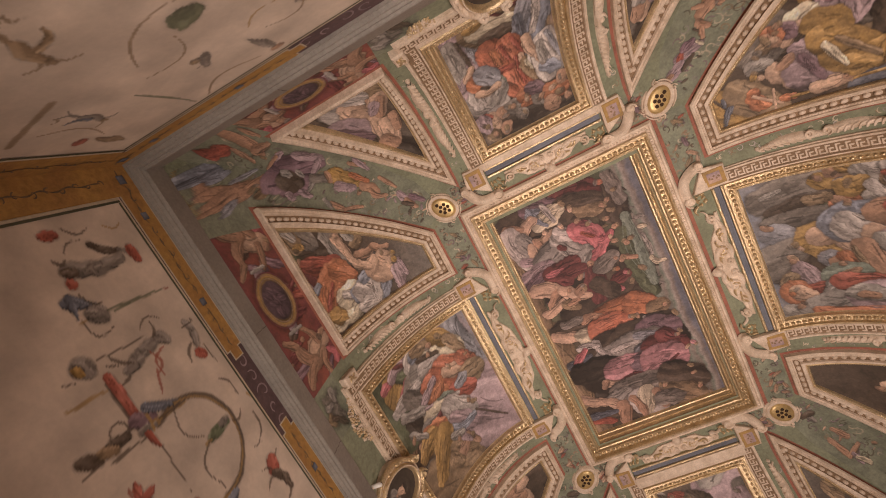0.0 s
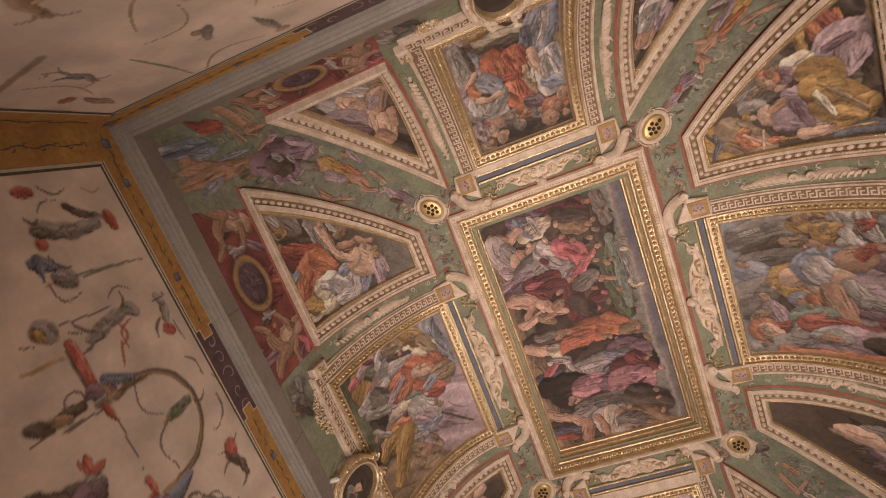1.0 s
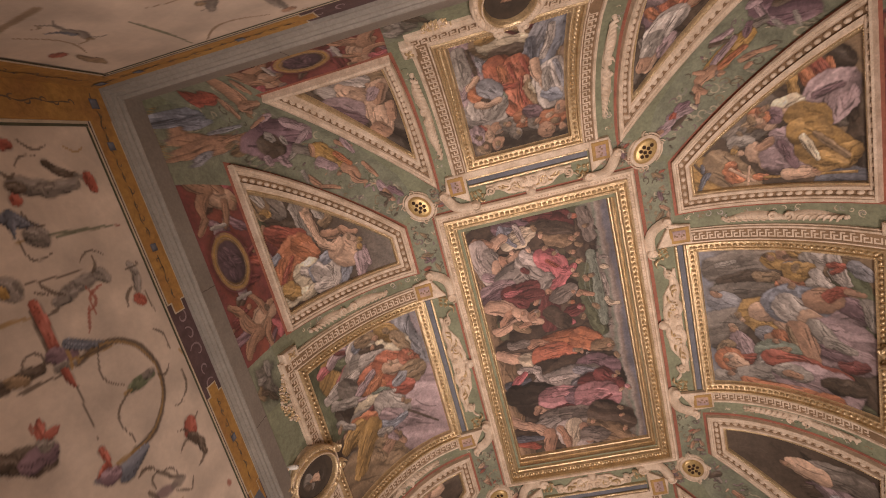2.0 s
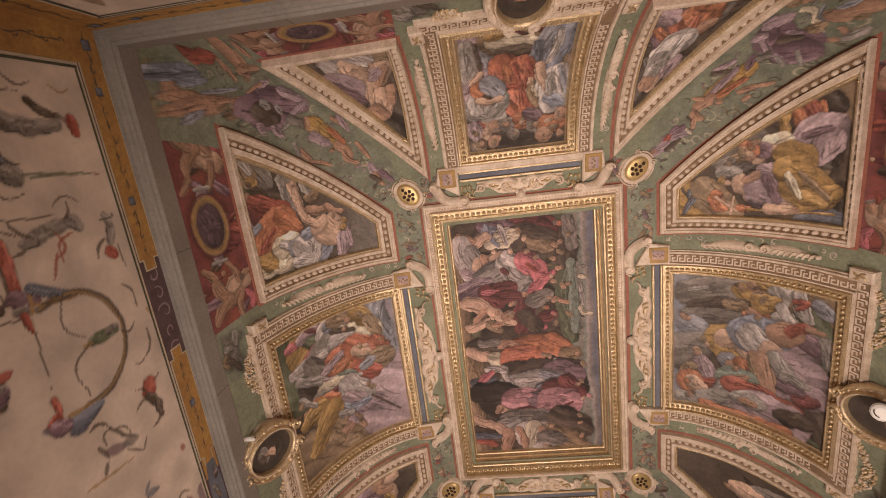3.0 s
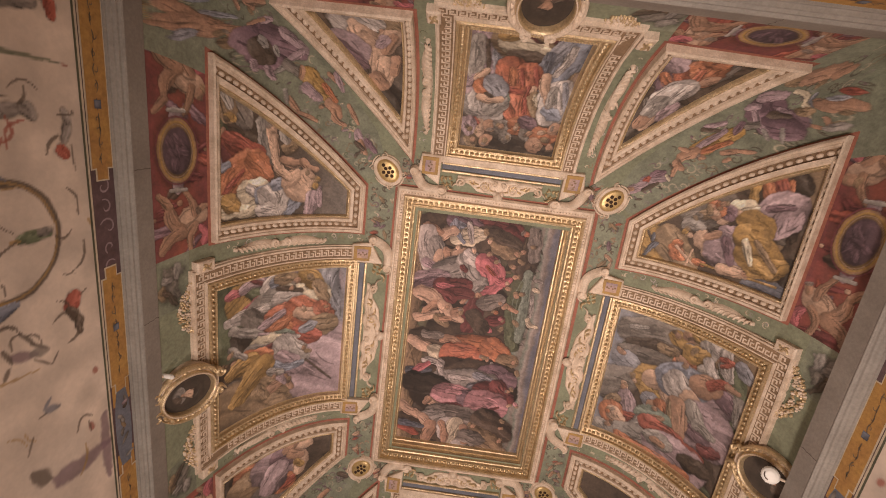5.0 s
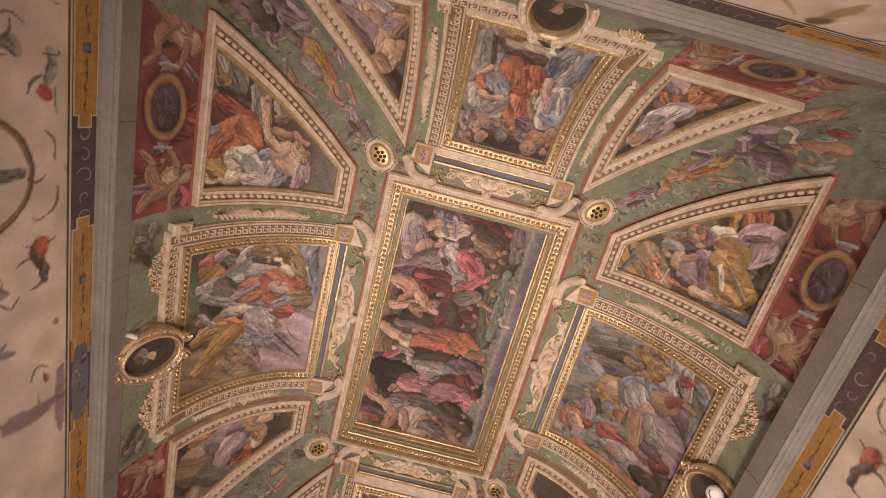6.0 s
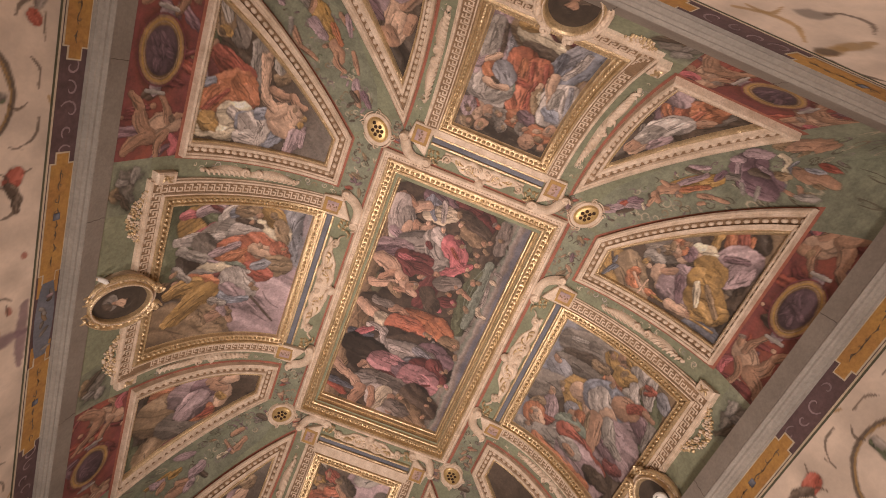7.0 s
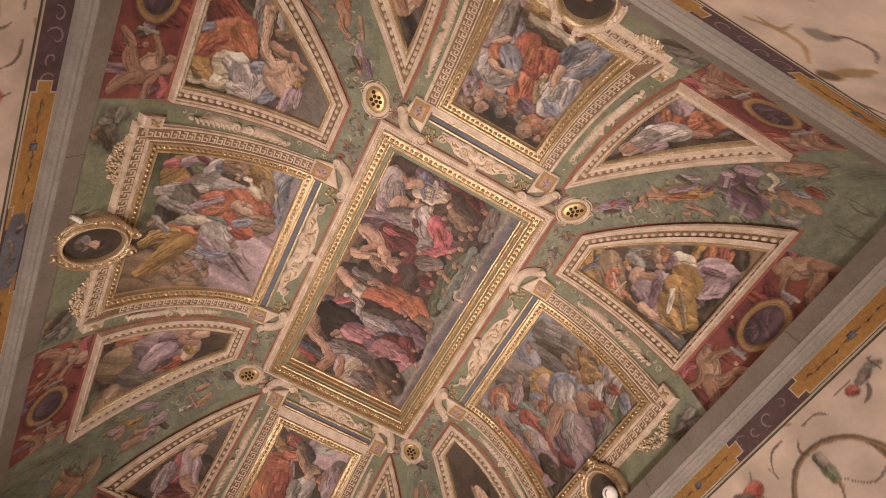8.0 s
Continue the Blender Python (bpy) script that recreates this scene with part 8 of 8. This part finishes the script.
WEST_SHAPES = (((-2.295, -2.19, -2.26, -2.042, 0.066, 0.066, 0, "n"), (-2.26, -2.042, -2.273, -1.917, 0.054, 0.052, 0, "n"), (-2.286, -2.207, -2.282, -2.161, 0.048, 0.04, 0, "D"), (-2.377, -2.02, -2.312, -1.895, 0.036, 0.026, -0.12, "D"), (-2.312, -1.895, -2.274, -1.836, 0.033, 0.027, 0, "n"), (-2.297, -1.833, -2.237, -1.824, 0.057, 0.043, 0, "r"), (-2.362, -2.155, -2.41, -2.042, 0.01, 0.009, 0.21, "D"), (-2.354, -2.217, -2.346, -2.163, 0.02, 0.015, -0.44, "D"), (-2.459, -2.19, -2.455, -2.142, 0.045, 0.041, 0, "r"),)
    + ((-2.239, -2.213, -2.232, -2.206, 0.042, 0.042, 0, "r"), (-2.477, -2.094, -2.45, -1.98, 0.014, 0.012, -0.23, "D"), (-2.449, -1.895, -2.44, -1.79, 0.012, 0.009, -0.27, "y"), (-2.176, -2.275, -2.121, -2.172, 0.064, 0.016, 0, "B"), (-2.189, -2.261, -2.097, -2.278, 0.041, 0.014, 0, "B"), (-2.091, -2.201, -2.076, -2.183, 0.078, 0.079, 0, "n"), (-2.083, -2.271, -2.007, -2.154, 0.01, 0.011, -0.46, "D"), (-2.071, -2.296, -2.075, -2.246, 0.011, 0.009, 0, "y"), (-2.189, -2.21, -2.116, -2.122, 0.013, 0.011, -0.25, "D"),)
    + ((-2.075, -2.144, -2.048, -1.804, 0.022, 0.014, 0, "g"), (-2.055, -2.114, -2.062, -2.007, 0.017, 0.013, 0, "g"), (-2.048, -1.804, -2.045, -1.768, 0.014, 0.009, 0, "r"), (-1.917, -2.331, -1.895, -2.047, 0.009, 0.008, -0.02, "D"), (-1.923, -2.396, -1.902, -2.374, 0.076, 0.068, 0, "n"), (-1.921, -2.419, -1.898, -2.409, 0.034, 0.03, 0, "y"), (-1.895, -2.494, -1.881, -2.444, 0.01, 0.006, 0, "D"), (-1.803, -2.241, -1.839, -2.105, 0.042, 0.054, 0, "n"), (-1.841, -2.11, -1.849, -2.002, 0.054, 0.052, 0, "n"),)
    + ((-1.854, -1.999, -1.822, -1.977, 0.055, 0.049, 0, "n"), (-1.894, -2.27, -1.82, -2.189, 0.022, 0.018, -0.11, "D"), (-1.87, -2.303, -1.845, -2.258, 0.014, 0.01, 0, "D"), (-1.777, -2.242, -1.767, -2.293, 0.019, 0.011, 0, "D"), (-1.867, -2.032, -1.941, -1.998, 0.02, 0.015, -0.21, "D"), (-1.935, -2.064, -1.934, -1.934, 0.01, 0.008, 0.25, "D"), (-1.819, -2.091, -1.71, -2.133, 0.019, 0.014, 0.38, "r"), (-1.801, -2.014, -1.692, -2.096, 0.02, 0.014, -0.31, "r"), (-1.731, -2.117, -1.628, -2.166, 0.019, 0.014, 0, "r"),)
    + ((-1.796, -1.805, -1.724, -1.826, 0.044, 0.043, 0, "n"), (-1.737, -1.858, -1.655, -1.922, 0.027, 0.02, -0.16, "D"), (-1.803, -1.8, -1.849, -1.82, 0.036, 0.029, 0, "n"), (-1.829, -1.852, -1.825, -1.753, 0.011, 0.009, 0, "D"), (-1.676, -1.848, -1.654, -1.829, 0.053, 0.047, 0, "r"), (-1.695, -1.794, -1.575, -1.785, 0.015, 0.011, 0, "D"), (-1.831, -1.77, -1.848, -1.772, 0.015, 0.011, 0, "D"), (-1.831, -2.329, -1.639, -2.333, 0.045, 0.05, 0, "r"), (-1.807, -2.357, -1.55, -2.361, 0.017, 0.018, 0, "D"),)
    + ((-1.805, -2.54, -1.787, -2.362, 0.018, 0.02, 0, "y"), (-1.612, -2.353, -1.588, -2.279, 0.059, 0.057, 0, "p"), (-1.558, -2.352, -1.545, -2.289, 0.042, 0.029, 0, "n"), (-1.535, -2.337, -1.455, -2.321, 0.036, 0.012, 0, "r"), (-1.455, -2.321, -1.211, -2.336, 0.007, 0.008, 0, "D"), (-1.635, -2.28, -1.526, -2.303, 0.022, 0.019, 0, "y"), (-1.629, -2.27, -1.564, -2.156, 0.052, 0.02, 0, "B"), (-1.646, -2.274, -1.565, -2.122, 0.028, 0.013, 0, "B"), (-1.596, -2.524, -1.594, -2.409, 0.042, 0.04, 0, "D"),)
    + ((-1.623, -2.613, -1.593, -2.547, 0.047, 0.045, 0, "D"), (-1.602, -2.532, -1.577, -2.478, 0.041, 0.038, 0, "t"), (-1.61, -2.472, -1.661, -2.433, 0.012, 0.01, 0.2, "D"), (-1.661, -2.433, -1.608, -2.389, 0.013, 0.011, 0.3, "D"), (-1.604, -2.403, -1.6, -2.368, 0.016, 0.014, 0, "D"), (-1.547, -2.517, -1.54, -2.413, 0.026, 0.018, 0, "D"), (-1.54, -2.413, -1.525, -2.343, 0.011, 0.007, 0, "D"), (-1.572, -2.639, -1.574, -2.578, 0.016, 0.01, 0, "D"), (-1.561, -2.28, -1.528, -2.093, 0.019, 0.021, 0, "y"),)
    + ((-1.556, -2.254, -1.532, -2.073, 0.02, 0.021, 0, "D"), (-1.304, -2.094, -1.307, -1.963, 0.047, 0.044, 0, "g"), (-1.315, -2, -1.319, -1.955, 0.037, 0.032, 0, "n"), (-1.304, -2.139, -1.3, -2.097, 0.022, 0.017, 0, "y"), (-1.541, -2.166, -1.335, -2.112, 0.011, 0.011, -0.29, "D"), (-1.3, -2.119, -1.127, -2.2, 0.016, 0.012, -0.3, "D"), (-1.141, -2.198, -1.082, -2.191, 0.011, 0.008, 0, "D"), (-1.494, -1.839, -1.391, -1.793, 0.018, 0.011, 0.21, "D"), (-1.391, -1.793, -1.357, -1.793, 0.016, 0.012, 0, "D"),)
    + ((-1.326, -1.739, -1.268, -1.702, 0.022, 0.019, 0, "y"), (-1.223, -1.776, -1.083, -1.861, 0.021, 0.012, 0.21, "D"), (-1.083, -1.91, -1.071, -1.844, 0.01, 0.01, 0, "D"), (-1.288, -1.932, -1.295, -1.835, 0.016, 0.014, -0.28, "D"), (-0.944, -1.873, -0.906, -1.88, 0.083, 0.075, 0, "r"), (-0.892, -1.895, -0.813, -1.844, 0.049, 0.045, 0, "D"), (-0.822, -1.854, -0.753, -1.849, 0.041, 0.033, 0, "D"), (-0.877, -1.89, -0.964, -1.96, 0.015, 0.011, -0.21, "D"), (-0.867, -1.886, -0.866, -1.991, 0.02, 0.015, -0.22, "D"),)
    + ((-0.79, -1.861, -0.732, -1.922, 0.023, 0.018, 0.32, "D"), (-0.949, -1.826, -0.971, -1.782, 0.013, 0.009, 0, "D"), (-1.33, -2.623, -1.275, -2.536, 0.088, 0.084, 0, "D"), (-1.302, -2.593, -1.303, -2.508, 0.076, 0.07, 0, "p"), (-1.334, -2.528, -1.335, -2.508, 0.05, 0.046, 0, "n"), (-1.376, -2.517, -1.419, -2.505, 0.041, 0.016, 0, "r"), (-1.355, -2.491, -1.361, -2.45, 0.037, 0.014, 0, "r"), (-1.397, -2.541, -1.43, -2.535, 0.024, 0.012, 0, "r"), (-1.418, -2.736, -1.353, -2.653, 0.061, 0.057, 0, "D"),)
    + ((-1.16, -2.345, -1.078, -2.337, 0.034, 0.015, 0, "r"), (-1.088, -2.363, -1.066, -2.402, 0.04, 0.028, 0, "r"), (-1.068, -2.309, -1.044, -2.158, 0.025, 0.024, 0, "y"), (-1.007, -2.277, -1.022, -2.152, 0.092, 0.033, 0, "B"), (-1.07, -2.421, -1.02, -2.339, 0.033, 0.029, 0, "B"), (-1.05, -2.371, -1.039, -2.327, 0.064, 0.054, 0, "p"), (-0.944, -2.243, -0.893, -2.155, 0.016, 0.014, 0.24, "D"), (-0.823, -2.116, -0.76, -2.043, 0.021, 0.016, 0, "D"), (-0.889, -2.158, -0.814, -2.1, 0.024, 0.02, 0, "D"),))

WEST_MIDDLE = (((-0.8, -2.206, -0.752, -2.102, 0.06, 0.058, 0, "p"), (-0.766, -2.114, -0.754, -2.046, 0.063, 0.059, 0, "n"), (-0.847, -2.236, -0.77, -2.212, 0.026, 0.023, 0, "D"), (-0.752, -2.229, -0.713, -2.255, 0.031, 0.025, 0, "D"), (-0.731, -2.106, -0.664, -2.025, 0.015, 0.013, 0, "D"), (-0.664, -2.025, -0.716, -1.982, 0.015, 0.011, 0, "D"), (-0.833, -2.2, -0.888, -2.148, 0.016, 0.013, 0.41, "D"), (-0.868, -2.138, -0.795, -2.063, 0.012, 0.01, 0.22, "D"), (-0.936, -2.256, -0.921, -2.182, 0.013, 0.011, 0.33, "D"),)
    + ((-0.712, -2.35, -0.673, -2.087, 0.014, 0.013, 0, "y"), (-0.433, -2.085, -0.431, -2.018, 0.054, 0.032, 0, "B"), (-0.454, -2.091, -0.493, -2.057, 0.035, 0.02, 0, "B"), (-0.428, -2.128, -0.427, -2.086, 0.015, 0.012, 0, "D"), (-0.496, -1.793, -0.474, -1.78, 0.043, 0.037, 0, "r"), (-0.205, -1.932, -0.23, -1.828, 0.019, 0.015, 0.5, "D"), (-0.19, -1.847, -0.149, -1.829, 0.044, 0.038, 0, "r"), (-0.218, -1.859, -0.132, -1.845, 0.012, 0.012, 0, "D"), (-0.422, -2.281, -0.333, -2.198, 0.01, 0.008, 0.13, "y"),)
    + ((-0.413, -2.198, -0.326, -2.153, 0.009, 0.007, -0.17, "y"), (-0.352, -2.164, -0.271, -2.201, 0.015, 0.011, 0, "D"), (-0.014, -2.079, 0.017, -1.739, 0.1, 0.119, 0, "p"), (-0.18, -1.763, 0.249, -1.755, 0.074, 0.085, 0, "p"), (-0.156, -2.186, -0.059, -2.106, 0.077, 0.081, 0, "D"), (0.066, -1.942, -0.097, -1.893, 0.02, 0.019, -0.14, "y"),))

for face, end in (("L", 1.9), ("R", 1.0)):
    paint = wall_fresco(face, YT + 0.198, end, ZC - 3.15, 200 + ord(face))
    for sign in (-1, 1):
        arch = [(sign * (1.305 + 0.255 * math.cos(t)), ZC - 2.165 + 0.255 * math.sin(t)) for t in np.linspace(-0.45, math.pi + 0.2, 30)]
        paint.stroke(arch, 0.034, "D", 0.92, False)
        paint.stroke([(x, z - 0.009) for x, z in arch], 0.012, "y", 0.7, False)
        for a0, z0, a1, z1, w0, w1, bow, key in WEST_SHAPES:
            line = curve((-sign * a0, ZC + z0), (-sign * a1, ZC + z1), -bow * sign, 8)
            if max(w0, w1) < 0.034:
                paint.stroke(line, max(0.010, (w0 + w1) / 2), key, 0.82)
            else:
                paint.limb((-sign * a0, ZC + z0), (-sign * a1, ZC + z1), w0, w1, -bow * sign, key, 0.8, 1.05)
    for a0, z0, a1, z1, w0, w1, bow, key in WEST_MIDDLE:
        paint.stroke(curve((a0, ZC + z0), (a1, ZC + z1), bow, 8), max(0.010, (w0 + w1) / 2), key, 0.8)
    paint.sheet("painted_plaster", face, 0.0012, on_wall, WALLS[face], "cream plaster with thin painted grotesques", PLASTER_PAINT)

BIRDS = ((1.18, -2.06, 0.07, 0.025, 60, "n"), (1.20, -2.10, 0.026, 0.026, 0, "t"), (1.0, -1.89, 0.12, 0.022, 95, "n"), (0.99, -1.78, 0.035, 0.025, 0, "f"), (1.0, -2.40, 0.08, 0.06, 30, "g"), (0.69, -2.05, 0.06, 0.04, 20, "n"), (0.73, -2.08, 0.04, 0.018, 50, "n"), (1.84, -1.92, 0.10, 0.025, 80, "t"), (1.86, -2.06, 0.04, 0.03, 0, "r"))
BIRD_LINES = ((1.21, -2.13, 1.24, -2.04, 0.5, 0.012, "n"), (1.41, -1.74, 1.08, -1.79, 0.28, 0.016, "t"), (0.95, -2.10, 0.80, -2.16, 0.2, 0.010, "y"), (1.47, -2.14, 1.48, -1.75, 0.02, 0.016, "g"), (0.52, -1.73, 0.94, -1.74, 0.22, 0.014, "y"), (0.70, -2.1, 0.93, -2.02, 0.35, 0.011, "t"), (1.88, -2.35, 1.56, -2.42, 0, 0.03, "t"), (1.80, -2.3, 1.79, -2.0, 0.2, 0.012, "t"), (0.2, -1.8, 0.36, -1.95, 0.3, 0.011, "y"), (1.3, -2.3, 0.9, -2.5, 0.2, 0.012, "t"), (1.35, -2.2, 1.1, -2.35, -0.3, 0.010, "t"))
NORTH_SHAPES = (((0.499, -1.822, 0.848, -1.782, 0.033, 0.031, -0.27, "y"), (0.516, -1.881, 0.592, -1.984, 0.031, 0.024, 0.47, "y"), (0.655, -2.022, 0.715, -2.057, 0.096, 0.071, 0, "n"), (0.702, -2.065, 0.714, -2.121, 0.027, 0.021, 0, "D"), (0.713, -2.117, 0.878, -2.081, 0.021, 0.018, -0.25, "D"), (0.955, -1.739, 0.935, -1.873, 0.091, 0.071, 0, "y"), (0.934, -1.772, 0.945, -1.821, 0.091, 0.075, 0, "D"), (0.935, -1.867, 0.924, -2.016, 0.085, 0.064, 0, "y"), (1.02, -1.718, 1.264, -1.767, 0.043, 0.03, 0.14, "D"),))
paint = wall_fresco("T", XL + 0.198, XR - 0.198, ZC - 3.4, 300)
for sign in (-1, 1):
    if sign < 0:
        put_all(paint, sign, BIRDS, BIRD_LINES)
    else:
        for a0, z0, a1, z1, w0, w1, bow, key in NORTH_SHAPES:
            paint.stroke(curve((a0, ZC + z0), (a1, ZC + z1), bow, 8), max(0.011, (w0 + w1) / 2), key, 0.8)
    for a, z, deg, size, key in ((0.40, -2.25, 60, 0.2, "n"), (1.65, -2.2, 80, 0.2, "n"), (1.3, -2.7, 70, 0.25, "t"), (0.7, -2.8, 80, 0.25, "n")):
        creature(paint, sign * a, ZC + z, deg if sign > 0 else 180 - deg, size, key)
paint.sheet("painted_plaster", "T", 0.0012, on_wall, WALLS["T"], "cream plaster with thin painted grotesques", PLASTER_PAINT)
